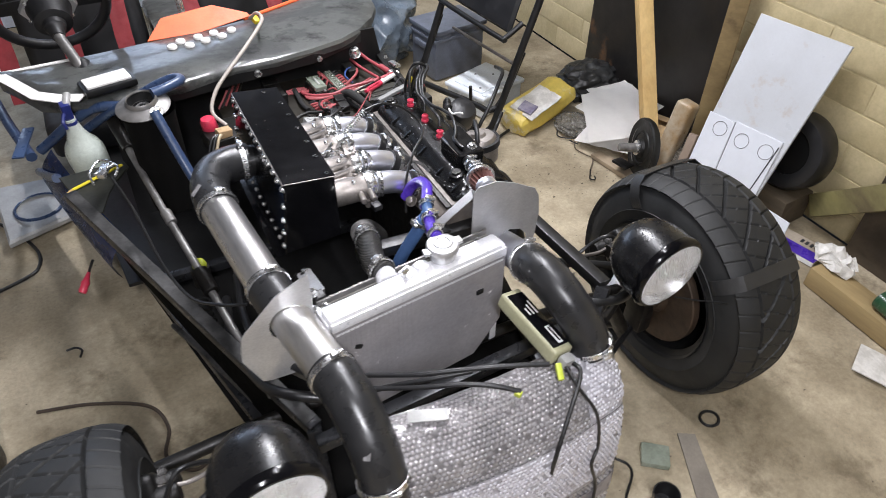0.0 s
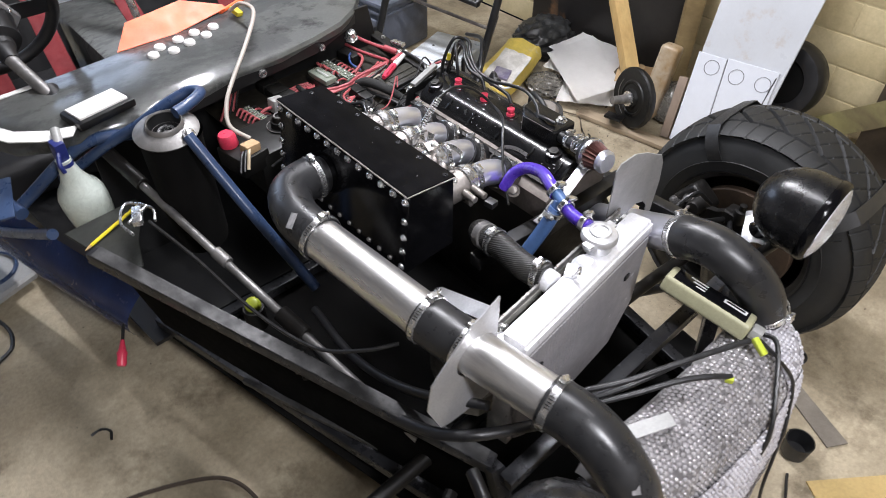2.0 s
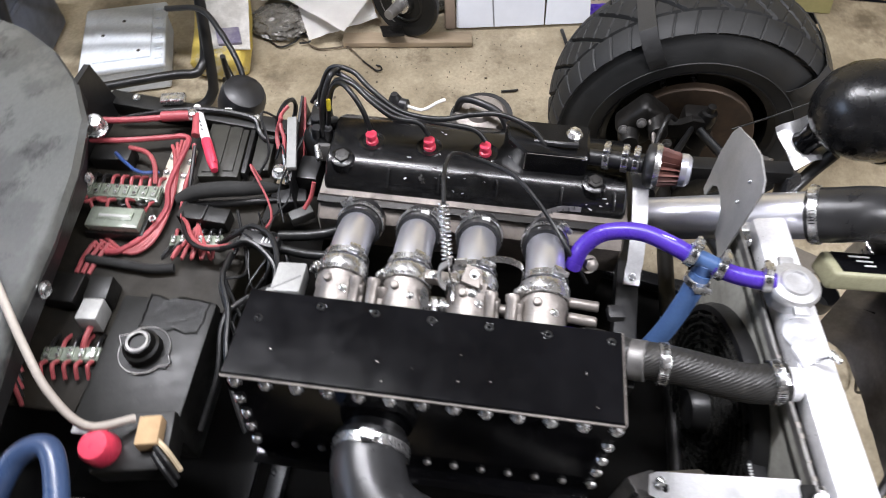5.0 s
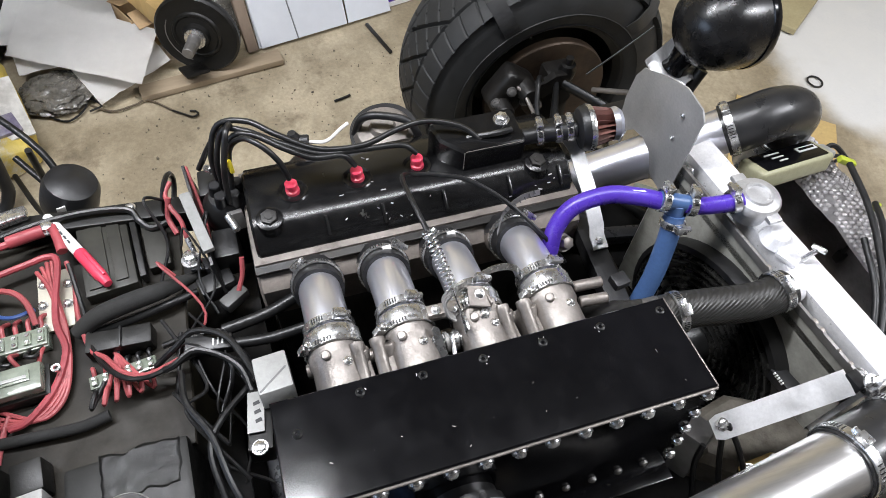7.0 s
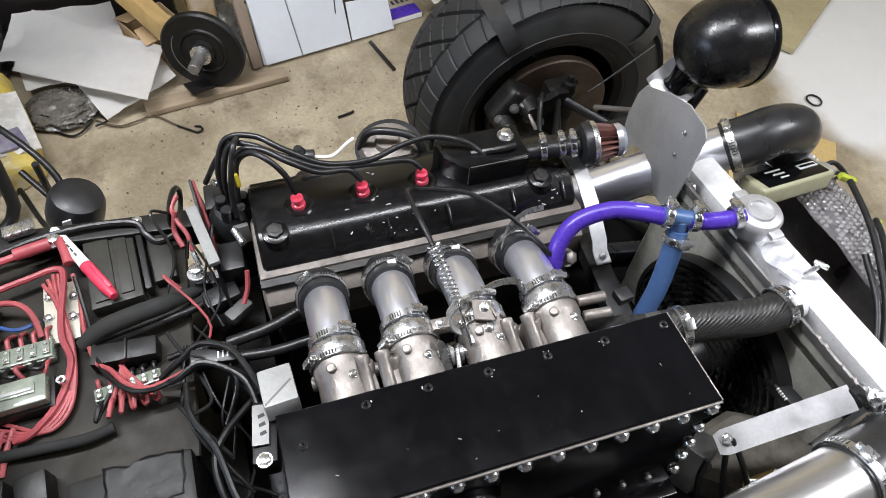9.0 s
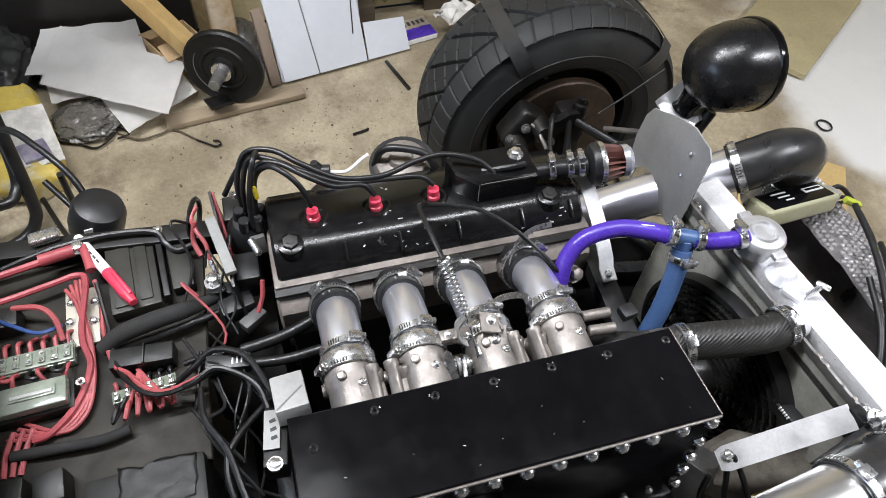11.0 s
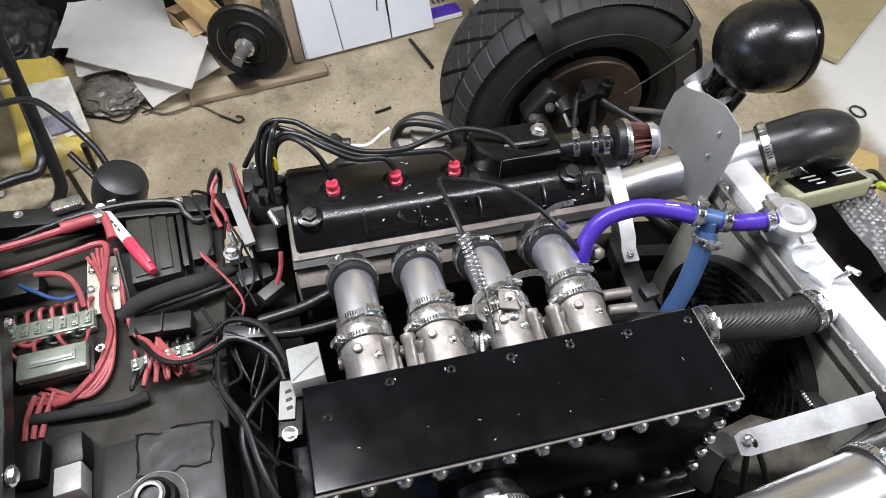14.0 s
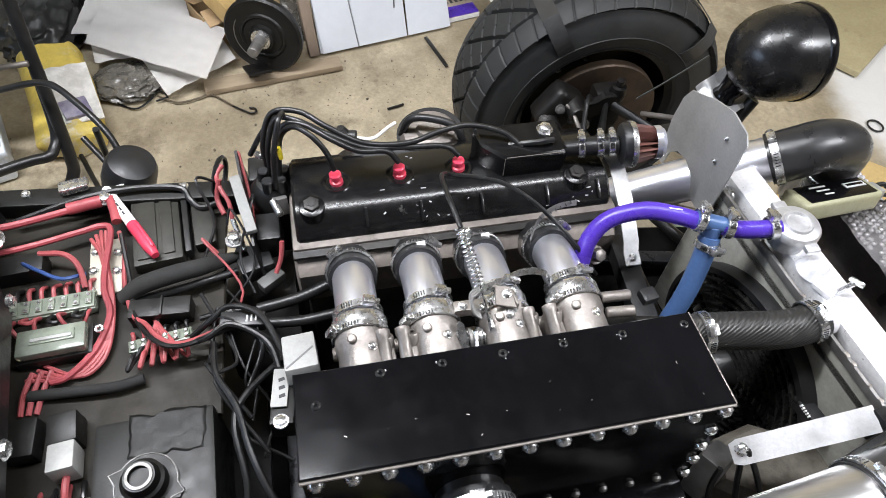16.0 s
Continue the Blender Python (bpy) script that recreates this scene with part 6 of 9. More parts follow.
part("throttle_quadrant", plate(B(), [(0, 0)] + arc(0.026, -20, 110, 10), (-0.118, 0.203, 0.666), (1, 0, 0), (0, 0, 1), 0.003), STEEL, itb)
part("cable_bracket", plate(B(), [(-0.018, -0.012), (0.012, -0.014), (0.016, 0.006), (-0.012, 0.014)], (-0.090, 0.181, 0.697), (1, 0.1, 0.1), (0, 1, 0.15), 0.003, 0.0008), CAST_ALU, itb, "bent cable bracket")
part("cable_bracket", box(B(), (-0.093, 0.167, 0.688), (0.024, 0.003, 0.020), turn(6, 4, 8), 0.0008), CAST_ALU, itb)
part("cable_bracket", box(B(), (-0.078, 0.196, 0.704), (0.003, 0.016, 0.022), turn(0, 10, 12), 0.0008), STEEL, itb)
part("link_arm", plate(B(), [(-0.005, 0), (0.005, 0), (0.006, 0.045), (0.0, 0.051), (-0.006, 0.045)], (-0.093, 0.162, 0.688), (0, 1, 0.1), (-0.92, 0.12, -0.36), 0.003, 0.0008), CAST_ALU, itb, "flat throttle link arm")
part("link_pin", cyl(B(), (-0.126, 0.155, 0.674), (-0.124, 0.182, 0.672), 0.0045, seg=12), STEEL, itb)
for k in range(3):
    part("hook_wire", sweep(B(), [(-0.086 + 0.003 * k, 0.208, 0.716), (-0.094 + 0.004 * k, 0.222, 0.706), (-0.106 + 0.003 * k, 0.221, 0.696), (-0.112 + 0.004 * k, 0.213, 0.690)], 0.0022, 8), DULL_STEEL, itb)
part("throttle_lever", plate(B(), [(-0.006, -0.004), (0.040, -0.006), (0.044, 0.0), (0.040, 0.006), (-0.006, 0.008), (-0.010, 0.002)], (-0.135, 0.176, 0.668), (0.75, -0.1, 0.5), (0, 1, 0.1), 0.003), STEEL, itb)
part("throttle_lever", plate(B(), [(-0.006, -0.005), (0.034, -0.004), (0.038, 0.001), (0.034, 0.005), (-0.006, 0.007)], (-0.138, 0.236, 0.664), (0.6, 0.1, 0.6), (0, 1, 0), 0.003), STEEL, itb)
for at, nrm in (((-0.112, 0.176, 0.688), (-0.4, 0, 1)), ((-0.135, 0.176, 0.674), (-0.4, 0, 1)), ((-0.122, 0.240, 0.676), (-0.5, 0, 1)), ((-0.089, 0.232, 0.687), (0, 0, 1)), ((-0.089, 0.176, 0.700), (-0.3, 0, 1))):
    part("linkage_screw", hex_bolt(B(), at, nrm, 0.0045, 0.005), STEEL, itb)
part("idle_screw", cyl(B(), (-0.165, 0.228, 0.672), (-0.125, 0.222, 0.684), 0.0028, seg=10), STEEL, itb)
part("return_spring", sweep(B(), [(-0.122 + 0.0105 * math.cos(k * 0.9), 0.250 - 0.0009 * k, 0.66 + 0.0105 * math.sin(k * 0.9)) for k in range(46)], 0.0011, 6, smooth=False), STEEL, itb)
part("loose_clip_tail", strip(B(), curve([(-0.064, 0.176, 0.689), (-0.056, 0.152, 0.692), (-0.055, 0.130, 0.691), (-0.060, 0.114, 0.688), (-0.070, 0.110, 0.685)], 6), 0.010, 0.0008, (0.45, 0, 0.9)), STEEL, itb, "loose end of a hose clip band")
part("loose_clip_tail", strip(B(), curve([(0.020, 0.108, 0.655), (0.036, 0.094, 0.678), (0.048, 0.066, 0.686), (0.054, 0.034, 0.682)], 6), 0.008, 0.0008, (0.5, 0, 0.85)), DULL_STEEL, itb)
for k in range(7):
    part("band_slot", box(B(), Vector((0.037, 0.092, 0.6805)).lerp(Vector((0.052, 0.044, 0.6865)), k / 6), (0.005, 0.0016, 0.0012), turn(0, -28, 12), 0), BLACK_SATIN, itb)
part("throttle_inner_cable", sweep(B(), [(-0.088, 0.213, 0.73), (-0.105, 0.206, 0.70), (-0.124, 0.203, 0.674)], 0.0012, 6), STEEL, itb)
part("throttle_spring", sweep(B(), [Vector((-0.028, 0.226, 0.768)).lerp(Vector((-0.088, 0.213, 0.728)), k / 130) + Matrix.Rotation(2 * math.pi * k / 10, 3, Vector((-0.06, -0.013, -0.04)).normalized()) @ Vector((0, 0.0065, -0.0021)) for k in range(131)], 0.0012, 6, smooth=False), STEEL, itb, "bright throttle return spring")
part("throttle_cable", sweep(B(), [(-0.028, 0.226, 0.768), (0.02, 0.232, 0.772), (0.07, 0.23, 0.752), (0.102, 0.218, 0.722), (0.112, 0.20, 0.705), (0.105, 0.175, 0.705), (0.08, 0.135, 0.71), (0.04, 0.095, 0.70), (0.0, 0.05, 0.66), (-0.02, 0.01, 0.60)], 0.0032, 8), WIRE_BLACK, itb, "black throttle cable")
sr = turn(0, 14, 4)
part("idle_motor", box(B(), (-0.098, 0.440, 0.632), (0.058, 0.042, 0.030), sr, 0.003), WHITE_PL, itb, "pale boxed sensor at the end of the bodies")
# thin grey bar paints the shadow of a gap across the sensor
part("idle_motor_rib", box(B(), (-0.106, 0.440, 0.648), (0.003, 0.046, 0.004), sr @ turn(0, 0, 38), 0.001), surface("grey_shadow_gap", (0.18, 0.18, 0.18), (0.14, 0.14, 0.14), 0.5, bump=0), itb)
part("idle_motor_body", box(B(), (-0.140, 0.466, 0.605), (0.085, 0.030, 0.032), turn(0, 10, -6), 0.004), DUSTY_BLACK, itb)
part("label_plate", box(B(), (-0.130, 0.469, 0.6235), (0.056, 0.020, 0.002), turn(0, 10, -6), 0.0006), WHITE_PL, itb, "white label")
for k in range(3):
    part("label_bar", box(B(), (-0.143 + 0.012 * k, 0.469, 0.6265 - 0.0021 * k), (0.005, 0.012, 0.0008), turn(0, 10, 14), 0), DARK_PRINT, itb)
part("motor_screw", hex_bolt(B(), (-0.176, 0.470, 0.628), (0.1, 0, 1), 0.007, 0.005), STEEL, itb)
part("coolant_tube", sweep(B(), [(0.04, 0.385, 0.588), (0.024, 0.44, 0.582), (0.018, 0.50, 0.576)], 0.0085, 12), WIRE_BLACK, itb)
part("coolant_tube", sweep(B(), [(-0.012, 0.39, 0.585), (-0.012, 0.44, 0.578), (-0.004, 0.49, 0.572)], 0.0075, 12), WIRE_BLACK, itb)

# ---- coolant hoses ----
def woven_rubber():
    """Black hose with a fine diagonal weave."""
    m = surface("woven_black_hose", (0.018, 0.0175, 0.0165), (0.030, 0.029, 0.027), 0.42, blot=10, grain=200, bump=0.0, dirt=(0.12, 0.112, 0.098), dirty=0.26, dirt_scale=18)
    t = m.node_tree
    co = t.nodes.new("ShaderNodeTexCoord")
    w = t.nodes.new("ShaderNodeTexWave")
    w.bands_direction = "DIAGONAL"
    w.inputs["Scale"].default_value, w.inputs["Distortion"].default_value = 95, 1.2
    bp = t.nodes.new("ShaderNodeBump")
    bp.inputs["Strength"].default_value, bp.inputs["Distance"].default_value = 0.45, 0.0012
    link(t, co.outputs["Object"], w.inputs["Vector"])
    link(t, w.outputs["Fac"], bp.inputs["Height"])
    link(t, bp.outputs[0], t.nodes["Principled BSDF"].inputs["Normal"])
    return m



WOVEN = woven_rubber()
top = thing("top_hose", (-0.15, -0.12, 0.64), "thick black radiator hose with hose clips", "hose")
part("hose", sweep(B(), [(-0.10, 0.0, 0.56), (-0.125, -0.015, 0.60), (-0.148, -0.045, 0.63), (-0.157, -0.10, 0.640), rad((-0.034, 0.085, 0.660)), rad((-0.036, 0.036, 0.667))], 0.0255, 28, 8), WOVEN, top, "woven black rubber hose")
hose_clamp("hose_clip", top, (-0.1565, -0.085, 0.639), (-0.05, -1, 0.1), 0.027, (-0.4, 0, 1), 0.013)
hose_clamp("hose_clip", top, rad((-0.0355, 0.05, 0.665)), RZ @ Vector((0, -1, 0.12)), 0.027, (-0.3, 0, 1), 0.013)
part("thermostat_neck", cyl(B(), (-0.155, -0.065, 0.637), (-0.151, -0.045, 0.63), 0.028), DULL_STEEL, top)

ph = thing("heater_hose", (-0.02, -0.1, 0.7), "purple silicone coolant hose with a clipped tee", "hose")
part("purple_hose", sweep(B(), [(-0.01, 0.035, 0.625), (0.004, 0.026, 0.66), (0.014, 0.0, 0.686), (0.009, -0.045, 0.703), (-0.010, -0.085, 0.708), (-0.027, -0.117, 0.706)], 0.0125, 22, 8), PURPLE, ph, "purple silicone hose")
part("purple_hose", sweep(B(), [(-0.034, -0.142, 0.703), (-0.042, -0.168, 0.700), (-0.049, -0.195, 0.704), (-0.051, -0.218, 0.706)], 0.0125, 22, 8), PURPLE, ph)
part("tee", sweep(B(), [(-0.022, -0.106, 0.711), (-0.038, -0.155, 0.702)], 0.0118, 16, smooth=False), PALE_BLUE, ph, "blue tee joiner")
part("tee_leg", cyl(B(), (-0.0315, -0.131, 0.705), (-0.040, -0.129, 0.678), 0.0118), PALE_BLUE, ph)
part("branch_hose", sweep(B(), [(-0.037, -0.130, 0.688), (-0.055, -0.122, 0.645), (-0.075, -0.108, 0.595), (-0.09, -0.09, 0.54)], 0.0145, 20), PALE_BLUE, ph, "blue branch hose")
hose_clamp("hose_clip", ph, (-0.024, -0.111, 0.7095), (-0.3, -0.93, -0.2), 0.0142, (0.3, 0, 1), 0.012)
hose_clamp("hose_clip", ph, (-0.0365, -0.15, 0.7025), (-0.3, -0.95, -0.1), 0.0142, (0.3, 0, 1), 0.012)
hose_clamp("hose_clip", ph, (-0.050, -0.207, 0.7055), (-0.05, -1, 0.1), 0.0142, (0.3, 0, 1), 0.012)
hose_clamp("hose_clip", ph, (-0.042, -0.1275, 0.676), (-0.35, 0.15, -0.93), 0.0152, (-1, 0, 0.2), 0.011)
part("hose_print", strip(B(), [(0.003, -0.058, 0.7175), (-0.005, -0.074, 0.7195), (-0.011, -0.088, 0.7205)], 0.003, 0.0004, (1, 0.5, 0)), PRINT, ph)

# alternator stay
st = thing("engine_stay", (0.06, -0.06, 0.6), "bent bright aluminium stay bolted to the brace", "bracket")
part("strap", strip(B(), [(0.165, -0.052, 0.672), (0.13, -0.06, 0.664), (0.075, -0.064, 0.632), (0.028, -0.064, 0.600), (0.018, -0.063, 0.588), (-0.004, -0.061, 0.584)], 0.024, 0.0025, (0.0, 1, 0)), ALU, st)
part("strap_bolt", dome_bolt(B(), (0.007, -0.061, 0.590), (0.1, 0, 1), 0.005), STEEL, st)
part("stay_nut", hex_bolt(B(), (-0.004, 0.012, 0.628), (-0.6, -0.3, 0.7), 0.010, 0.012), CAST_ALU, st)

# ---- electrics shelf ----
shelf = thing("electrics_shelf", (0.03, 0.73, 0.54), "dusty shelf panel carrying the fuse boxes", "panel")
part("board", plate(B(), [(-0.12, 0.555), (0.250, 0.545), (0.283, 0.89), (-0.30, 0.89), (-0.30, 0.712), (-0.12, 0.712)], (0, 0, 0.543), (1, 0, 0), (0, 1, 0), 0.008, 0.002), BROWN_PANEL, shelf)
part("side_rail", square_tube(B(), (0.285, 0.9, 0.566), (0.247, 0.5, 0.566), 0.035, 0.03), DUSTY_BLACK, shelf)
part("board_screw", hex_bolt(B(), (0.262, 0.607, 0.583), (0, 0, 1), 0.006), STEEL, shelf)
part("board_screw", hex_bolt(B(), (0.284, 0.845, 0.583), (0, 0, 1), 0.005), STEEL, shelf)
part("edge_cable", sweep(B(), [(0.238, 0.86, 0.572), (0.256, 0.76, 0.588), (0.264, 0.68, 0.590), (0.256, 0.612, 0.588), (0.238, 0.597, 0.578), (0.222, 0.58, 0.574), (0.226, 0.55, 0.578)], 0.005, 8), WIRE_BLACK, shelf)
DUSTY_OLIVE = surface("dusty_olive_case", (0.034, 0.033, 0.027), (0.020, 0.0195, 0.016), 0.5, blot=16, grain=90, bump=0.15, dirt=(0.10, 0.10, 0.085), dirty=0.16, dirt_scale=28, spec=0.35)
ecu = thing("control_box", (0.19, 0.65, 0.551), "dusty black-olive control box with raised panels", "control box")
part("case", box(B(), (0.192, 0.648, 0.562), (0.13, 0.072, 0.022), turn(0, 0, 6), 0.004), DUSTY_OLIVE, ecu)
part("case_panel", box(B(), (0.190, 0.662, 0.5740), (0.112, 0.030, 0.004), turn(0, 0, 6), 0.0018), DUSTY_OLIVE, ecu, "raised dusty panel")
part("case_panel", box(B(), (0.196, 0.632, 0.5740), (0.112, 0.018, 0.004), turn(0, 0, 6), 0.0018), DUSTY_OLIVE, ecu)
part("side_cover", box(B(), (0.205, 0.580, 0.560), (0.105, 0.032, 0.02), turn(0, 0, 6), 0.003), DUSTY_OLIVE, ecu)
part("end_slot", box(B(), (0.198, 0.604, 0.566), (0.12, 0.009, 0.02), turn(0, 0, 6), 0.002), BLACK_SATIN, ecu)

pen = thing("marker_pen", (0.2, 0.683, 0.58), "white marker pen with a red cap lying on the control box", "marker pen")
pa, pb = Vector((0.279, 0.727, 0.582)), Vector((0.128, 0.641, 0.586))
pd = (pb - pa).normalized()
part("barrel", lathe(B(), [(0, 0), (0.004, 0.0), (0.0065, 0.003), (0.0078, 0.012), (0.0083, 0.09), (0.0083, 0.098)], pa, pd, 22), WHITE, pen, "white printed barrel")
part("cap", lathe(B(), [(0.0085, 0.095), (0.0092, 0.097), (0.0092, 0.15), (0.007, 0.165), (0.006, 0.172), (0, 0.173)], pa, pd, 22), RED, pen, "red cap")
part("cap_clip", box(B(), pa + pd * 0.135 + Vector((0.002, -0.004, 0.010)), (0.05, 0.004, 0.003), turn(0, -1.5, 29.7), 0.001), RED, pen)
for k in range(5):
    part("print_bar", box(B(), pa + pd * (0.03 + 0.011 * k) + Vector((-0.0005, 0.001, 0.0080)), (0.008, 0.0028, 0.0006), turn(0, -1.5, 29.7), 0), DARK_PRINT, pen)


def terminal_block(name, label, a, b, width, height, n, z):
    a, b = Vector((*a, z)), Vector((*b, z))
    t = thing(name, (a + b) / 2, label, "terminal block", "terminal blocks")
    d = (b - a).normalized()
    rot = Matrix((d, Vector((0, 0, 1)).cross(d), Vector((0, 0, 1)))).transposed()
    L = (b - a).length
    part("base", box(B(), (a + b) / 2 + Vector((0, 0, height / 2)), (L, width, height), rot, 0.002), CLEAR_PL, t)
    side = rot @ Vector((0, 1, 0))
    part("cover", box(B(), (a + b) / 2 + Vector((0, 0, height + 0.002)), (L * 0.99, width * 0.86, 0.004), rot, 0.0015), CLEAR_PL, t, "cloudy clear cover")
    for k in range(n):
        p = a + d * (L * (k + 0.5) / n)
        part("cell", box(B(), p + Vector((0, 0, height + 0.005)), (L / n * 0.55, width * 0.6, 0.005), rot, 0.0015), CLEAR_PL, t)
        for q in (-1, 1):
            part("screw", lathe(B(), [(0, 0.0012), (0.0024, 0.0012), (0.003, 0)], p + side * q * width * 0.17 + Vector((0, 0, height + 0.0076)), (0, 0, 1), 10), STEEL, t)
    return t, a, b, d, side


def wire(pts, mat, r=0.0028, name="wire", parent=None):
    return part(name, sweep(B(), pts, r, 8, 6), mat, parent)


loom = thing("wiring_loom", (0.05, 0.73, 0.56), "tangle of red power wires on the electrics shelf", "wiring")
rnd = random.Random(12)
t1, a, b, d, side = terminal_block("terminal_block", "translucent screw terminal block with red wires, long", (0.075, 0.86), (0.082, 0.728), 0.032, 0.014, 8, 0.551)
for k in range(8):
    p = a + d * (0.132 * (k + 0.5) / 8)
    h = rnd.uniform(0.02, 0.034)
    wire([p + side * -0.016 + Vector((0, 0, 0.012)), p + side * -0.03 + Vector((0, 0, h)), p + side * -0.045 + Vector((0.0, rnd.uniform(-0.01, 0.01), 0.012))] if k % 2 else [p + side * -0.014 + Vector((0, 0, 0.012)), p + side * -0.03 + Vector((0, 0, h)), p + side * -0.034 + d * 0.012 + Vector((0, 0, h)), p + side * -0.016 + d * 0.016 + Vector((0, 0, 0.013))], RED_WIRE if rnd.random() < 0.8 else WIRE_BLACK, 0.003, parent=loom)
    wire([p + side * 0.014 + Vector((0, 0, 0.012)), p + side * 0.03 + Vector((0, 0, 0.016)), p + side * 0.042 + Vector((0, rnd.uniform(-0.004, 0.004), 0.004))], RED_WIRE if k > 1 else WIRE_BLACK, 0.0032, parent=loom)
fz = thing("fuse_box", (0.015, 0.775, 0.551), "smoky clear-lidded fuse box on the shelf", "fuse box")
fr = turn(0, 0, 3)
part("base", box(B(), (0.012, 0.772, 0.561), (0.046, 0.098, 0.02), fr, 0.004), DUSTY_BLACK, fz)
part("lid", box(B(), (0.012, 0.772, 0.579), (0.040, 0.088, 0.016), fr, 0.004), CLEAR_PL, fz, "cloudy clear lid")
part("fuse_strip", box(B(), (0.014, 0.770, 0.5885), (0.016, 0.058, 0.002), fr, 0.001), CLEAR_PL, fz)
part("fuse_strip", box(B(), (0.012, 0.770, 0.5900), (0.005, 0.052, 0.002), fr, 0.001), WHITE_PL, fz)
part("end_tab", lathe(B(), [(0.003, 0), (0.006, 0), (0.006, 0.003), (0.003, 0.003)], (0.02, 0.712, 0.58), (0, 0, 1), 16, closed=True), STEEL, fz)
t2, a2, b2, d2v, side2 = terminal_block("terminal_block", "translucent screw terminal block with red wires, short", (-0.008, 0.677), (0.003, 0.592), 0.022, 0.012, 6, 0.551)
for k in range(6):
    p = a2 + d2v * (0.086 * (k + 0.5) / 6)
    wire([p + side2 * -0.010 + Vector((0, 0, 0.012)), p + side2 * -0.022 + Vector((0, 0, 0.026)), p + side2 * -0.036 + Vector((0, 0.006, 0.02)), (0.055, 0.63 + 0.006 * k, 0.563)], RED_WIRE if k > 0 else WIRE_BLACK, 0.003, parent=loom)
    wire([p + side2 * 0.010 + Vector((0, 0, 0.012)), p + side2 * 0.02 + Vector((0, 0, 0.014)), p + side2 * 0.032 + Vector((0, rnd.uniform(-0.006, 0.006), -0.004))], RED_WIRE if k < 3 else WIRE_BLACK, 0.003, parent=loom)
rl = thing("relay_box", (0.045, 0.63, 0.551), "dusty black relay block", "relay")
part("body", box(B(), (0.045, 0.635, 0.565), (0.03, 0.085, 0.028), turn(0, 0, -3), 0.003), DUSTY_BLACK, rl)
part("divider", box(B(), (0.045, 0.632, 0.58), (0.031, 0.003, 0.006), turn(0, 0, -3), 0.001), BLACK_SATIN, rl)
rl2 = thing("relay_box", (0.15, 0.83, 0.551), "dusty black plug block", "relay")
part("body", box(B(), (0.15, 0.838, 0.566), (0.034, 0.07, 0.03), turn(0, 0, 5), 0.003), DUSTY_BLACK, rl2)
bus = thing("bus_bar", (0.15, 0.72, 0.551), "cream plastic power distribution strip", "bus bar")
part("strip", box(B(), (0.142, 0.722, 0.556), (0.10, 0.046, 0.006), turn(0, 0, 4), 0.0015), surface("cream_strip", (0.52, 0.49, 0.40), (0.40, 0.375, 0.31), 0.45, blot=14, grain=120, bump=0.05, dirt=(0.15, 0.13, 0.10), dirty=0.1, dirt_scale=30), bus)
for x in (0.10, 0.135, 0.17):
    part("stud", hex_bolt(B(), (x, 0.738, 0.560), (0, 0, 1), 0.005), STEEL, bus)
for x in (0.13, 0.165):
    part("stud", hex_bolt(B(), (x, 0.705, 0.560), (0, 0, 1), 0.005), STEEL, bus)
wire([(0.20, 0.93, 0.60), (0.215, 0.85, 0.592), (0.232, 0.78, 0.590), (0.246, 0.732, 0.588)], RED_SLEEVE, 0.0055, "battery_lead", loom)
part("lead_sleeve", sweep(B(), [(0.236, 0.775, 0.590), (0.243, 0.745, 0.589), (0.247, 0.728, 0.588)], 0.0095, 12), RED_SLEEVE, loom, "red heat-shrink sleeve")
part("lug_sleeve", sweep(B(), [(0.252, 0.716, 0.586), (0.228, 0.708, 0.586), (0.205, 0.703, 0.584)], 0.0075, 12), RED_SLEEVE, loom)
part("lug_nut", hex_bolt(B(), (0.250, 0.722, 0.588), (0, 0, 1), 0.009, 0.008), STEEL, loom)
wire([(0.165, 0.93, 0.585), (0.18, 0.84, 0.578), (0.198, 0.76, 0.578), (0.204, 0.725, 0.580), (0.19, 0.712, 0.580), (0.13, 0.716, 0.575), (0.09, 0.715, 0.572), (0.05, 0.705, 0.568), (0.0, 0.72, 0.565), (-0.035, 0.752, 0.562), (-0.04, 0.775, 0.56)], RED_SLEEVE, 0.0048, "battery_lead", loom)
for k in range(4):
    o = 0.0066 * k
    wire([(0.205 - o, 0.722 + o, 0.574), (0.15, 0.718 + 0.3 * o, 0.570 + 0.004 * (k % 2)), (0.08, 0.704 + 0.2 * o, 0.566), (0.02, 0.702 + 0.3 * o, 0.562), (-0.02, 0.712 + o, 0.560), (-0.036, 0.74 + 1.2 * o, 0.558), (-0.01 - o, 0.79 + o, 0.555)], RED_WIRE, 0.003, parent=loom)
for k in range(3):
    wire([(-0.02, 0.778 + 0.012 * k, 0.556), (-0.05, 0.785 + 0.012 * k, 0.556), (-0.08, 0.79 + 0.01 * k, 0.553)], RED_WIRE, 0.0038, parent=loom)
wire([(0.185, 0.698, 0.584), (0.15, 0.69, 0.576), (0.10, 0.688, 0.572), (0.04, 0.672, 0.575), (0.015, 0.65, 0.585), (-0.015, 0.628, 0.592), (-0.028, 0.60, 0.592), (-0.02, 0.565, 0.592), (-0.012, 0.53, 0.60)], RED_WIRE, 0.0035, parent=loom)
wire([(0.18, 0.695, 0.584), (0.10, 0.68, 0.572), (0.03, 0.665, 0.578), (-0.02, 0.632, 0.594), (-0.033, 0.60, 0.594), (-0.024, 0.56, 0.594), (-0.016, 0.525, 0.60)], WIRE_BLACK, 0.0035, parent=loom)
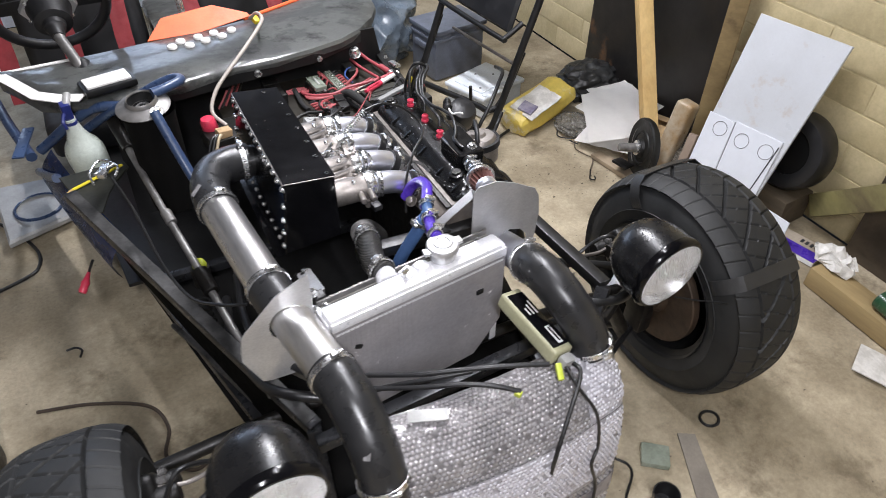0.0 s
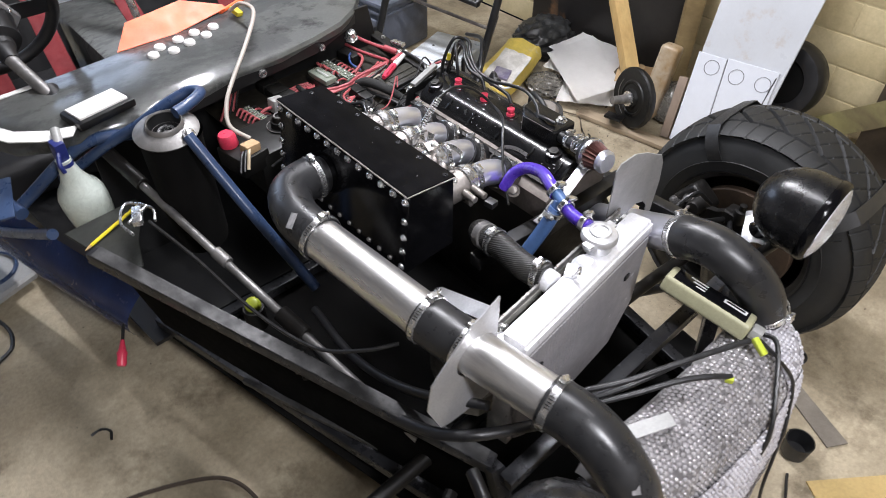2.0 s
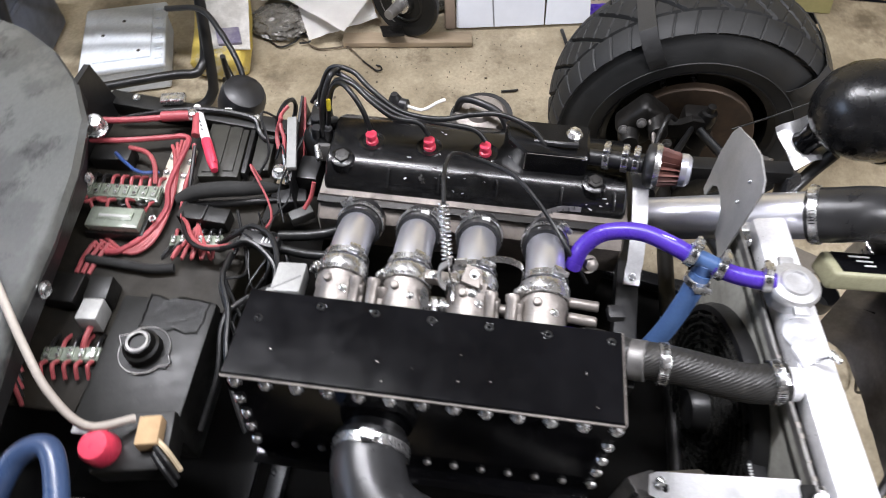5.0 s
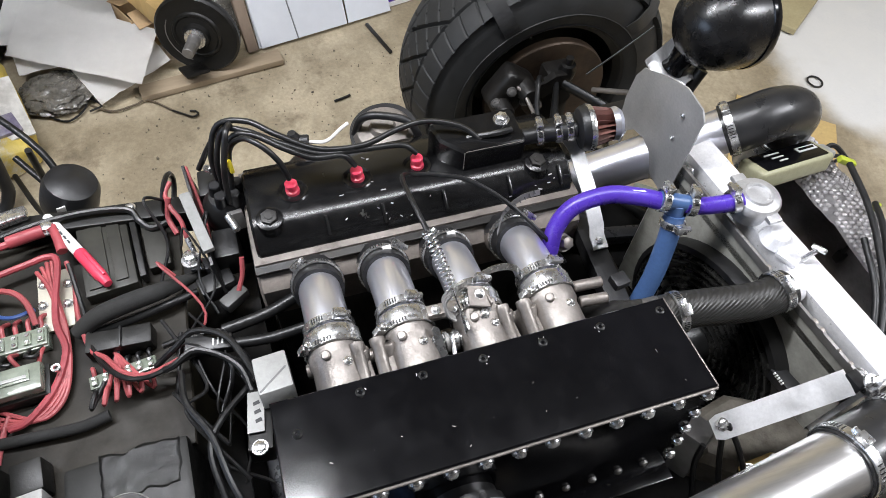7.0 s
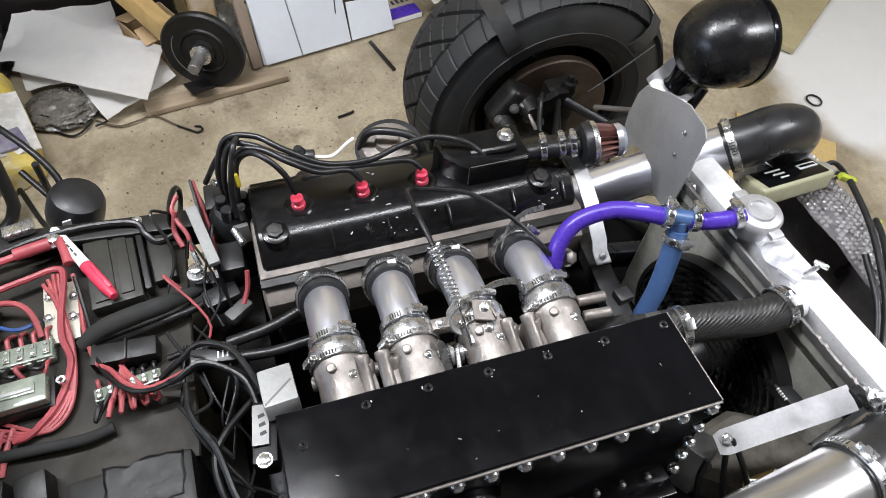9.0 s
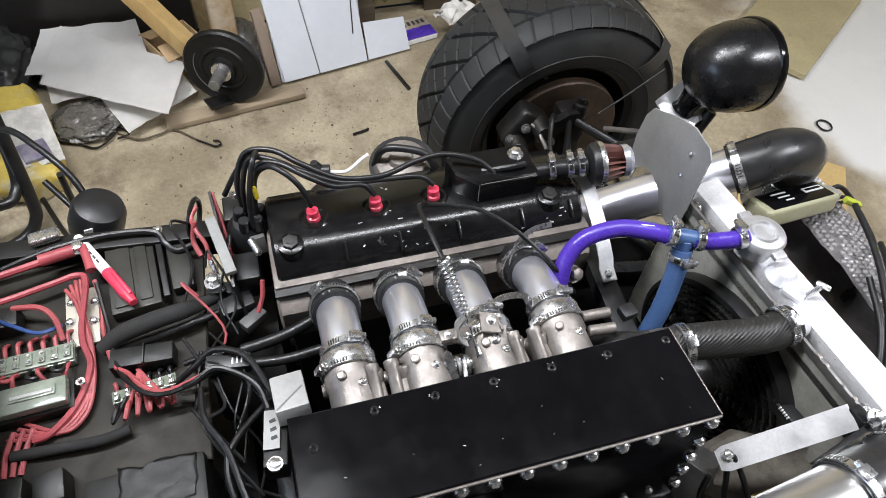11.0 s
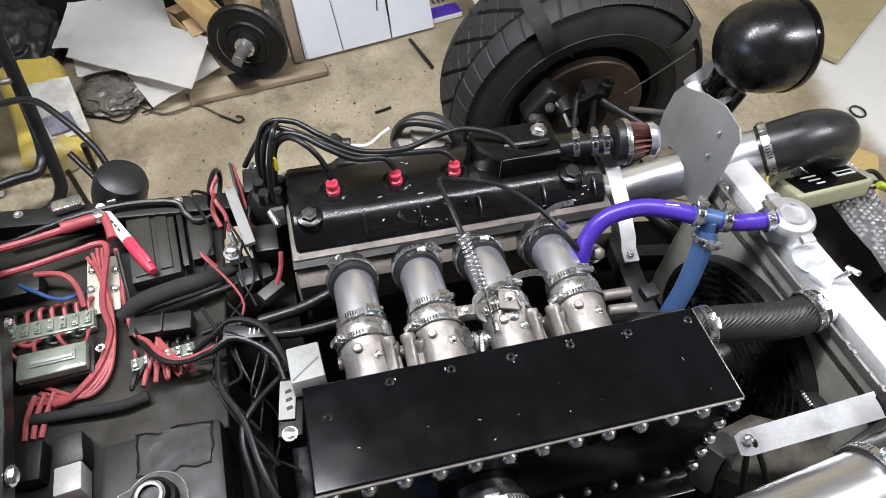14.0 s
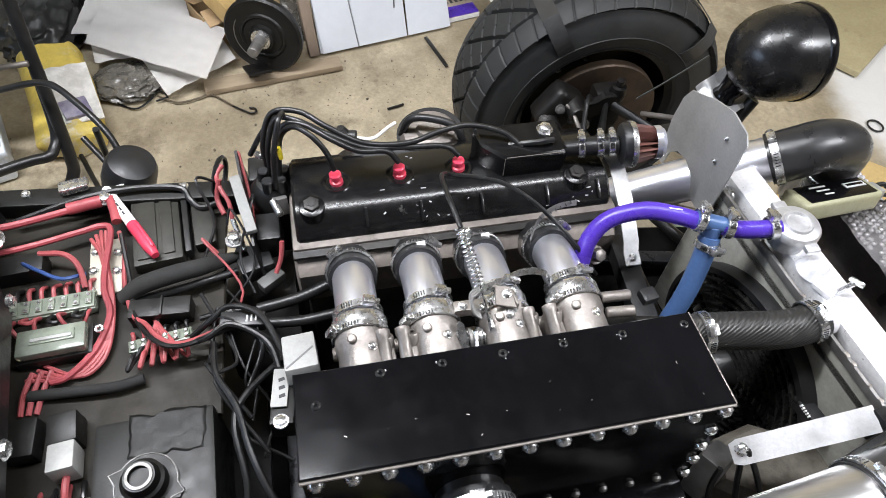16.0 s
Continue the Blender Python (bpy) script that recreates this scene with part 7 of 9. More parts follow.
wire([(0.15, 0.83, 0.58), (0.125, 0.80, 0.59), (0.11, 0.77, 0.585), (0.125, 0.745, 0.57)], surface("blue_wire", (0.03, 0.07, 0.22), (0.02, 0.05, 0.16), 0.4, bump=0), 0.003, parent=loom)
wire([(0.165, 0.81, 0.58), (0.15, 0.77, 0.59), (0.13, 0.75, 0.585), (0.10, 0.742, 0.57)], RED_WIRE, 0.0042, parent=loom)
part("taped_loom", sweep(B(), [(-0.055, 0.80, 0.558), (-0.06, 0.74, 0.562), (-0.062, 0.69, 0.562), (-0.055, 0.655, 0.56)], 0.0075, 12), CLOTH_TAPE, loom, "black taped wire bundle")
part("taped_loom", sweep(B(), [(0.072, 0.69, 0.568), (0.082, 0.66, 0.582), (0.090, 0.615, 0.588), (0.098, 0.575, 0.586), (0.115, 0.545, 0.572), (0.13, 0.515, 0.56)], lambda s: 0.0135 - 0.02 * (s - 0.35) ** 2, 14), CLOTH_TAPE, loom)
part("taped_loom", sweep(B(), [(0.07, 0.67, 0.562), (0.075, 0.62, 0.566), (0.085, 0.57, 0.568), (0.10, 0.53, 0.56)], 0.006, 10), WIRE_BLACK, loom)
for p in ([(-0.01, 0.59, 0.575), (-0.005, 0.56, 0.60), (0.005, 0.53, 0.615), (-0.02, 0.49, 0.625), (-0.075, 0.465, 0.625), (-0.11, 0.455, 0.64)],
          [(-0.02, 0.60, 0.575), (-0.03, 0.565, 0.60), (-0.02, 0.53, 0.61), (-0.05, 0.485, 0.60), (-0.10, 0.47, 0.60)],
          [(0.02, 0.58, 0.57), (0.02, 0.54, 0.58), (0.01, 0.50, 0.575), (-0.03, 0.475, 0.56), (-0.08, 0.485, 0.54)],
          [(-0.04, 0.555, 0.60), (-0.09, 0.55, 0.61), (-0.14, 0.525, 0.61), (-0.20, 0.51, 0.605), (-0.25, 0.49, 0.59), (-0.30, 0.46, 0.57)],
          [(-0.06, 0.46, 0.58), (-0.12, 0.515, 0.60), (-0.16, 0.53, 0.60), (-0.23, 0.52, 0.58), (-0.30, 0.53, 0.55)]):
    wire(p, WIRE_BLACK, 0.0043, "black_wire", loom)
rnd = random.Random(77)
for k in range(9):
    a = Vector((rnd.uniform(-0.02, 0.05), rnd.uniform(0.53, 0.58), rnd.uniform(0.565, 0.60)))
    b = Vector((rnd.uniform(-0.20, -0.06), rnd.uniform(0.46, 0.53), rnd.uniform(0.52, 0.60)))
    m1 = a.lerp(b, 0.35) + Vector((rnd.uniform(-0.03, 0.03), rnd.uniform(-0.04, 0.03), rnd.uniform(0.0, 0.04)))
    m2 = a.lerp(b, 0.7) + Vector((rnd.uniform(-0.03, 0.03), rnd.uniform(-0.03, 0.04), rnd.uniform(-0.02, 0.03)))
    wire([a, m1, m2, b], WIRE_BLACK, rnd.uniform(0.0016, 0.003), "thin_wire", loom)
for k in range(5):
    c0 = Vector((rnd.uniform(0.09, 0.25), rnd.uniform(0.46, 0.56), rnd.uniform(0.58, 0.63)))
    wire([c0, c0 + Vector((rnd.uniform(-0.03, 0.03), rnd.uniform(-0.03, 0.03), 0.02)), c0 + Vector((-0.06, rnd.uniform(-0.04, 0.02), -0.02)), c0 + Vector((-0.11, rnd.uniform(-0.03, 0.03), -0.05))], WIRE_BLACK if k % 3 else RED_WIRE, rnd.uniform(0.0016, 0.0026), "thin_wire", loom)
part("loom_connector", box(B(), (-0.014, 0.515, 0.603), (0.022, 0.06, 0.018), turn(0, 0, -8), 0.003), BLACK_SATIN, loom, "black connector with white marks")
for k in range(3):
    part("connector_mark", box(B(), (-0.016, 0.497 + 0.006 * k, 0.6125), (0.010, 0.0022, 0.0008), turn(0, 0, -8), 0), PRINT, loom)

# vertical relay plate by the engine
cp = thing("relay_plate", (0.2, 0.52, 0.6), "upright black relay plate with red wires by the engine", "relay plate")
part("plate", plate(B(), [(-0.115, 0), (0.085, 0), (0.085, 0.06), (0.08, 0.09), (-0.09, 0.065)], (0.188, 0.499, 0.555), (1, 0.09, 0), (0, 0.1, 1), 0.004), BLACK_SATIN, cp)
part("grey_strip", box(B(), (0.163, 0.505, 0.638), (0.10, 0.016, 0.010), turn(0, -9, 12), 0.002), surface("dusty_grey_strip", (0.24, 0.24, 0.23), (0.18, 0.18, 0.175), 0.55, bump=0.08), cp, "grey metal edge strip")
part("relay", box(B(), (0.14, 0.475, 0.585), (0.05, 0.035, 0.05), None, 0.004), BLACK_SATIN, cp)
part("relay", box(B(), (0.25, 0.482, 0.585), (0.05, 0.035, 0.07), None, 0.004), BLACK_SATIN, cp)
part("red_loop", sweep(B(), [(0.25, 0.535, 0.635), (0.235, 0.545, 0.628), (0.21, 0.54, 0.625), (0.19, 0.53, 0.615), (0.17, 0.528, 0.60)], 0.0035, 8), RED_WIRE, cp)
part("red_loop", sweep(B(), [(0.22, 0.54, 0.635), (0.205, 0.548, 0.61), (0.18, 0.54, 0.60)], 0.004, 8), RED_WIRE, cp)
part("black_loop", lathe(B(), [(0.03 + 0.004 * math.cos(k), 0.004 * math.sin(k)) for k in range(6)], (0.255, 0.545, 0.605), (0.3, 1, 0.1), 24, closed=True), WIRE_BLACK, cp)
part("stud", hex_bolt(B(), (0.135, 0.527, 0.592), (0, 0, 1), 0.010, 0.012), STEEL, cp)
part("red_tail", sweep(B(), [(0.10, 0.455, 0.62), (0.085, 0.46, 0.60), (0.07, 0.47, 0.585)], 0.0035, 8), RED_WIRE, cp)
part("steel_stay", cyl(B(), (0.17, 0.528, 0.60), (0.125, 0.515, 0.575), 0.004, seg=10), STEEL, cp)
part("connector", box(B(), (0.10, 0.50, 0.565), (0.03, 0.05, 0.03), turn(0, 0, 15), 0.004), RUBBER, cp)
part("connector", box(B(), (0.075, 0.48, 0.56), (0.02, 0.04, 0.02), turn(0, 0, 35), 0.004), surface("grey_plug", (0.09, 0.09, 0.085), (0.06, 0.06, 0.058), 0.5, bump=0.05), cp)

# battery box / header tank
tank = thing("header_tank", (-0.2, 0.63, 0.45), "dusty black rectangular tank with a twist cap", "tank")
TANK = surface("scuffed_tank_paint", (0.016, 0.016, 0.0145), (0.008, 0.008, 0.0075), 0.42, blot=14, grain=60, bump=0.15, spread=0.16, dirt=(0.16, 0.16, 0.14), dirty=0.0, dirt_scale=26, spec=0.35)
part("body", box(B(), (-0.215, 0.632, 0.51), (0.205, 0.148, 0.12), turn(0, 0, 2), 0.008), TANK, tank)
step = B()
rows = []
for i in range(25):
    rows.append([])
    for j in range(33):
        x, y = -0.170 + 0.060 * i / 24, 0.572 + 0.095 * j / 32
        edge = min(i, 24 - i, j, 32 - j)
        rim = 0.006 * noise.noise(Vector((x * 60, y * 60, 4)))
        rows[-1].append(step.verts.new((x + rim, y + rim, 0.5698 + (0.0015 if edge else -0.001) + 0.0005 * abs(noise.noise(Vector((x * 90 + y * 70, y * 22, 1)))) + 0.0003 * abs(noise.noise(Vector((x * 240 + y * 160, y * 40, 7)))))))
for a, b in zip(rows, rows[1:]):
    for j in range(32):
        step.faces.new((a[j], b[j], b[j + 1], a[j + 1]))
bmesh.ops.solidify(step, geom=step.faces, thickness=0.002)
part("taped_patch", step, surface("creased_black_tape", (0.011, 0.011, 0.0105), (0.018, 0.018, 0.0165), 0.4, blot=20, grain=90, bump=0.1, dirt=(0.06, 0.058, 0.052), dirty=0.1, dirt_scale=26, spec=0.35), tank, "creased black tape patch", 60)
part("side_flange", box(B(), (-0.315, 0.632, 0.55), (0.02, 0.15, 0.004), turn(0, 0, 2), 0.001), ALU, tank)
tc = (-0.203, 0.640, 0.571)
part("cap_flange", plate(B(), arc(0.036, 20, 160, 12) + [(-0.046, 0.004), (-0.046, -0.008)] + arc(0.036, 200, 340, 12) + [(0.046, -0.008), (0.046, 0.004)], tc, (-0.35, -0.94, 0), (0.94, -0.35, 0), 0.003), DUSTY_BLACK, tank)
part("flange_edge", sweep(B(), [Vector(tc) + Vector((-0.35 * u + 0.94 * v, -0.94 * u - 0.35 * v, 0.003)) for u, v in arc(0.037, 15, 165, 14) + [(-0.048, 0.0)] + arc(0.037, 195, 345, 14) + [(0.048, 0.0)]], 0.0009, 6, 1, closed=True), DULL_STEEL, tank)
part("cap", lathe(B(), [(0.012, 0.028), (0.0125, 0.031), (0.0185, 0.031), (0.02, 0.027), (0.022, 0.02), (0.026, 0.018), (0.027, 0.004), (0.028, 0.0)], tc, (0, 0, 1), 30), DUSTY_BLACK, tank)
part("cap_ring", lathe(B(), [(0.0125, 0.0305), (0.0125, 0.0325), (0.0160, 0.0325), (0.0165, 0.031)], tc, (0, 0, 1), 30, closed=True), DULL_STEEL, tank, "worn metal cap ring")
part("cap_disc", lathe(B(), [(0, 0.027), (0.012, 0.027), (0.0125, 0.03)], tc, (0, 0, 1), 24), DUSTY_BLACK, tank)
rk = thing("relay_pair", (-0.13, 0.745, 0.551), "black and white relay with red wires beside the tank", "relay")
part("relay", box(B(), (-0.118, 0.742, 0.57), (0.04, 0.036, 0.035), turn(0, 0, 6), 0.003), DUSTY_BLACK, rk)
part("white_relay", box(B(), (-0.158, 0.738, 0.572), (0.038, 0.032, 0.035), turn(0, 8, 6), 0.003), WHITE_PL, rk, "white relay")
part("relay", box(B(), (-0.12, 0.80, 0.565), (0.05, 0.05, 0.03), turn(0, 0, 0), 0.003), DUSTY_BLACK, rk)
part("relay", box(B(), (-0.12, 0.85, 0.565), (0.05, 0.04, 0.03), turn(0, 0, 0), 0.003), DUSTY_BLACK, rk)
part("red_tail", sweep(B(), [(-0.175, 0.735, 0.57), (-0.195, 0.734, 0.572), (-0.215, 0.735, 0.562)], 0.0045, 8), RED_WIRE, rk)
t3, a3, b3, d3, s3 = terminal_block("terminal_block", "cream screw terminal block near the tank", (-0.225, 0.79), (-0.215, 0.706), 0.024, 0.012, 5, 0.551)
for k in range(5):
    p = a3 + d3 * (0.085 * (k + 0.5) / 5)
    wire([p + s3 * -0.010 + Vector((0, 0, 0.012)), p + s3 * -0.022 + Vector((0, 0, 0.022)), p + s3 * -0.036 + Vector((0, 0.0, 0.008))], RED_WIRE, 0.0032, parent=loom)
    wire([p + s3 * 0.010 + Vector((0, 0, 0.012)), p + s3 * 0.024 + Vector((0, 0, 0.01)), p + s3 * 0.045 + Vector((0, 0.004, -0.01))], RED_WIRE if k % 2 else WIRE_BLACK, 0.0032, parent=loom)
for k in range(6):
    wire([(-0.20 - 0.012 * k, 0.86 - 0.01 * k, 0.60), (-0.22 - 0.012 * k, 0.84 - 0.008 * k, 0.575), (-0.24 - 0.012 * k, 0.82 - 0.006 * k, 0.553)], RED_WIRE if k % 2 else WIRE_BLACK, 0.0035, parent=loom)
rbx = thing("solenoid", (-0.345, 0.62, 0.56), "red capped starter solenoid with brass terminals", "solenoid")
part("red_cap", lathe(B(), [(0, 0.034), (0.018, 0.033), (0.022, 0.026), (0.023, 0.0), (0.02, -0.005)], (-0.352, 0.632, 0.585), (-0.1, 0, 1), 24), RED, rbx, "red plastic terminal cap")
part("body", box(B(), (-0.335, 0.60, 0.56), (0.08, 0.10, 0.05), turn(0, 0, 10), 0.005), DUSTY_BLACK, rbx)
part("fuse", box(B(), (-0.325, 0.575, 0.595), (0.04, 0.03, 0.022), turn(0, 6, 12), 0.003), CARD, rbx, "tan fibre fuse holder")
for k in range(3):
    part("lead", sweep(B(), [(-0.335 - 0.008 * k, 0.56, 0.60), (-0.345 - 0.01 * k, 0.545, 0.596), (-0.36 - 0.01 * k, 0.53, 0.57)], 0.004, 8), surface("cream_wire", (0.55, 0.45, 0.3), (0.5, 0.4, 0.26), 0.5, bump=0) if k == 0 else WIRE_BLACK, rbx)

# ---- things on and round the car ----
def spray_bottle():
    c = Vector((-0.682, 0.722, 0.474))
    t = thing("spray_bottle", c, "milky plastic spray bottle with a blue trigger head", "spray bottle")
    part("bottle", lathe(B(), [(0, 0), (0.038, 0), (0.047, 0.008), (0.050, 0.03), (0.052, 0.07), (0.051, 0.09), (0.045, 0.108), (0.032, 0.128), (0.023, 0.15), (0.018, 0.175), (0.016, 0.185), (0.016, 0.197), (0.0, 0.197)], c, (-0.06, -0.12, 1), 40), MILKY, t, "milky pale green bottle")
    top_ = c + Vector((-0.06, -0.12, 1)).normalized() * 0.182
    head = part("trigger_head", box(B(), top_ + Vector((0.0, 0.0, 0.03)), (0.024, 0.03, 0.06), turn(8, 0, 10), 0.006), surface("dark_blue_plastic", (0.02, 0.03, 0.16), (0.015, 0.02, 0.12), 0.35, bump=0.03), t, "dark blue trigger head")
    part("nozzle", cyl(B(), top_ + Vector((0.004, -0.005, 0.05)), top_ + Vector((0.014, 0.03, 0.068)), 0.010, seg=14), WHITE_PL, head)
    part("trigger", sweep(B(), [top_ + Vector((-0.004, -0.01, 0.04)), top_ + Vector((-0.014, -0.03, 0.02)), top_ + Vector((-0.012, -0.032, 0.0))], 0.005, 8), head.data.materials[0], head)
    part("collar", cyl(B(), top_ - Vector((0, 0, 0.004)), top_ + Vector((0, 0, 0.008)), 0.017), head.data.materials[0], head)


spray_bottle()
pn = thing("pencil", (-0.69, 0.56, 0.545), "yellow pencil resting on the pedal box cover", "pencil")
part("shaft", cyl(B(), (-0.735, 0.541, 0.5485), (-0.604, 0.597, 0.5555), 0.004, seg=6), YELLOW, pn)
part("tip", cyl(B(), (-0.735, 0.541, 0.5485), (-0.750, 0.5346, 0.5477), 0.004, 0.0008, seg=6), TIMBER, pn, "sharpened wooden tip")

chg = thing("battery_charger", (0.06, -0.43, 0.57), "beige and black battery charger resting on the nose", "battery charger")
cr = turn(-14, 8, -82)
cc = Vector((0.062, -0.428, 0.592))
part("case", box(B(), cc, (0.172, 0.052, 0.036), cr, 0.008, 3), CREAM_CASE, chg)
part("top_label", box(B(), cc + cr @ Vector((0, 0, 0.0185)), (0.145, 0.042, 0.003), cr, 0.001), BLACK_PAINT, chg, "black label panel")
part("logo_bar", box(B(), cc + cr @ Vector((0.045, 0.004, 0.0205)), (0.045, 0.012, 0.001), cr, 0), PRINT, chg)
part("logo_inset", box(B(), cc + cr @ Vector((0.045, 0.004, 0.0212)), (0.036, 0.005, 0.001), cr, 0), BLACK_PAINT, chg)
for k in range(3):
    part("print_bar", box(B(), cc + cr @ Vector((-0.03 + 0.004 * k, 0.012 - 0.010 * k, 0.0205)), (0.035 - 0.008 * k, 0.003, 0.001), cr, 0), PRINT, chg)
part("end_boot", box(B(), cc + cr @ Vector((0.098, 0, 0)), (0.022, 0.03, 0.022), cr, 0.005), WHITE_PL, chg)
part("charger_lead", sweep(B(), [cc + cr @ Vector((0.105, 0.01, 0)), (0.085, -0.56, 0.575), (0.04, -0.60, 0.53), (-0.005, -0.635, 0.47), (-0.015, -0.64, 0.40), (-0.018, -0.64, 0.355)], 0.0045, 8), WIRE_BLACK, chg, "black lead with plug")
part("lead_plug", box(B(), (-0.018, -0.64, 0.345), (0.018, 0.014, 0.026), None, 0.003), RUBBER, chg)
part("charger_lead", sweep(B(), [cc + cr @ Vector((0.105, -0.01, 0)), (0.07, -0.575, 0.56), (0.10, -0.61, 0.50), (0.105, -0.63, 0.42), (0.085, -0.645, 0.38), (0.11, -0.65, 0.28), (0.10, -0.67, 0.15), (0.13, -0.70, 0.03), (0.20, -0.72, 0.008), (0.30, -0.68, 0.006)], 0.0035, 8), WIRE_BLACK, chg)
part("yellow_plug", box(B(), (0.045, -0.545, 0.585), (0.012, 0.034, 0.011), turn(20, 0, -20), 0.003), LIME, chg, "yellow connector")
part("yellow_plug", box(B(), (-0.045, -0.545, 0.572), (0.012, 0.014, 0.011), turn(0, 0, 30), 0.003), LIME, chg)
wl = thing("lamp_wiring", (-0.1, -0.45, 0.56), "black lamp wiring draped over the nose", "wiring")
for p in ([(-0.28, -0.37, 0.56), (-0.20, -0.43, 0.585), (-0.12, -0.47, 0.60), (-0.05, -0.50, 0.605), (0.03, -0.53, 0.60)],
          [(-0.30, -0.38, 0.54), (-0.20, -0.45, 0.57), (-0.13, -0.49, 0.585), (-0.08, -0.52, 0.585), (-0.04, -0.545, 0.575)],
          [(-0.33, -0.36, 0.50), (-0.25, -0.40, 0.54), (-0.18, -0.44, 0.57), (-0.10, -0.47, 0.585)]):
    part("loom_branch", sweep(B(), p, 0.0052, 10), RUBBER, wl)

# ---- garage clutter, wall side ----
bd = thing("leaning_board", (1.32, 0.23, 0), "pale grey board with a rust-stained top leaning on the wall", "board")
bu, bv = Vector((0.196, -0.981, 0)).normalized(), Vector((0.332, 0.03, 0.943)).normalized()
bo = Vector((1.312, 0.37, 0.004))
out = bu.cross(bv).normalized()
part("board", plate(B(), [(0.012, 0), (0.30, 0), (0.322, 0.71), (-0.012, 0.715)], bo, bu, bv, 0.012, 0.002), PALE_BOARD, bd)
wb = thing("wall_cladding", bo, "white plastic cladding with three drawn circles against the board", "cladding")
face = bo + out * 0.0125
for u0, u1, u2, u3, v1 in ((0.018, 0.137, 0.100, -0.006, 0.345), (0.141, 0.308, 0.290, 0.104, 0.350)):
    part("panel", plate(B(), [(u0, 0), (u1, 0), (u2, v1), (u3, v1)], face, bu, bv, 0.008, 0.0015), CLADDING, wb)
part("panel_joint", plate(B(), [(0.1365, 0), (0.1415, 0), (0.1045, 0.345), (0.0995, 0.345)], face, bu, bv, 0.004), JOINT_GREY, wb, "dark open joint")
mark = face + out * 0.0088
for u, v in ((0.0606, 0.302), (0.156, 0.295), (0.253, 0.296)):
    part("drawn_circle", sweep(B(), [mark + bu * (u + 0.027 * math.cos(k * math.pi / 12)) + bv * (v + 0.027 * math.sin(k * math.pi / 12)) for k in range(24)], 0.0012, 5, 1, closed=True), JOINT_GREY, wb)
part("edge_line", plate(B(), [(0.268, 0.10), (0.272, 0.10), (0.288, 0.33), (0.284, 0.33)], mark, bu, bv, 0.001), DARK_PRINT, wb)
sp = thing("cladding_offcut", (1.34, 0.0, 0), "short white plastic cladding offcut standing by the board", "panel")
part("panel", plate(B(), [(0.313, 0), (0.466, 0), (0.454, 0.112), (0.310, 0.124)], face, bu, bv, 0.006, 0.001), CLADDING, sp)
solo("timber_upright", square_tube(B(), (1.305, 0.378, 0.004), (1.375, 0.396, 0.235), 0.034, 0.026), surface("weathered_upright", (0.25, 0.19, 0.145), (0.18, 0.135, 0.10), 0.75, blot=6, grain=60, bump=0.25, stretch=(1, 1, 0.15)), (1.305, 0.378, 0), "brown timber length standing beside the board", "timber")
solo("timber_post", square_tube(B(), (1.33, 0.535, 0.03), (1.545, 1.20, 1.06), 0.062, 0.045), TIMBER, (1.265, 0.545, 0), "pale pine stud leaning against the wall", "timber")
ct = thing("open_carton", (1.46, 0.665, 0), "open tan cardboard carton with a raised flap on the pile", "carton")
cr2 = turn(0, 0, 28)
for (dx, dy), (w, d) in (((0.055, 0), (0.003, 0.14)), ((-0.055, 0), (0.003, 0.14)), ((0, 0.07), (0.11, 0.003)), ((0, -0.07), (0.11, 0.003))):
    part("wall", box(B(), Vector((1.46, 0.665, 0.062)) + cr2 @ Vector((dx, dy, 0)), (w, d, 0.12), cr2, 0.0008), CARD, ct)
part("flap", box(B(), Vector((1.46, 0.665, 0.126)) + cr2 @ Vector((-0.072, 0.01, 0)), (0.06, 0.12, 0.003), cr2 @ turn(0, -25, 0), 0.0008), CARD, ct)
part("flap", box(B(), Vector((1.46, 0.665, 0.132)) + cr2 @ Vector((0.03, 0.02, 0)), (0.075, 0.11, 0.003), cr2 @ turn(6, 14, 8), 0.0008), CARD, ct)
solo("timber_batten", square_tube(B(), (1.186, 0.72, 0.010), (1.248, 0.298, 0.010), 0.055, 0.02), surface("dusty_batten", (0.36, 0.28, 0.19), (0.28, 0.22, 0.15), 0.75, blot=5, grain=70, bump=0.2, stretch=(1, 0.15, 1)), (1.25, 0.54, 0), "dusty flat timber batten on the floor", "timber")
solo("brown_parcel", box(B(), (1.385, 0.50, 0.17), (0.07, 0.075, 0.30), turn(4, 10, 10), 0.018, 3), surface("brown_taped_paper", (0.30, 0.20, 0.10), (0.40, 0.33, 0.24), 0.35, blot=14, grain=60, bump=0.2), (1.45, 0.555, 0.03), "taped brown cardboard parcel on end", "parcel")
solo("clear_bag", moved(lathe(B(), [(0, 0), (0.07, 0.005), (0.085, 0.05), (0.07, 0.11), (0.03, 0.15), (0.0, 0.16)], (1.44, 0.45, 0.0), (0.1, 0.1, 1), 20), Matrix.Identity(4)), CLEAR_BAG, (1.44, 0.45, 0), "crumpled clear plastic bag", "bag")

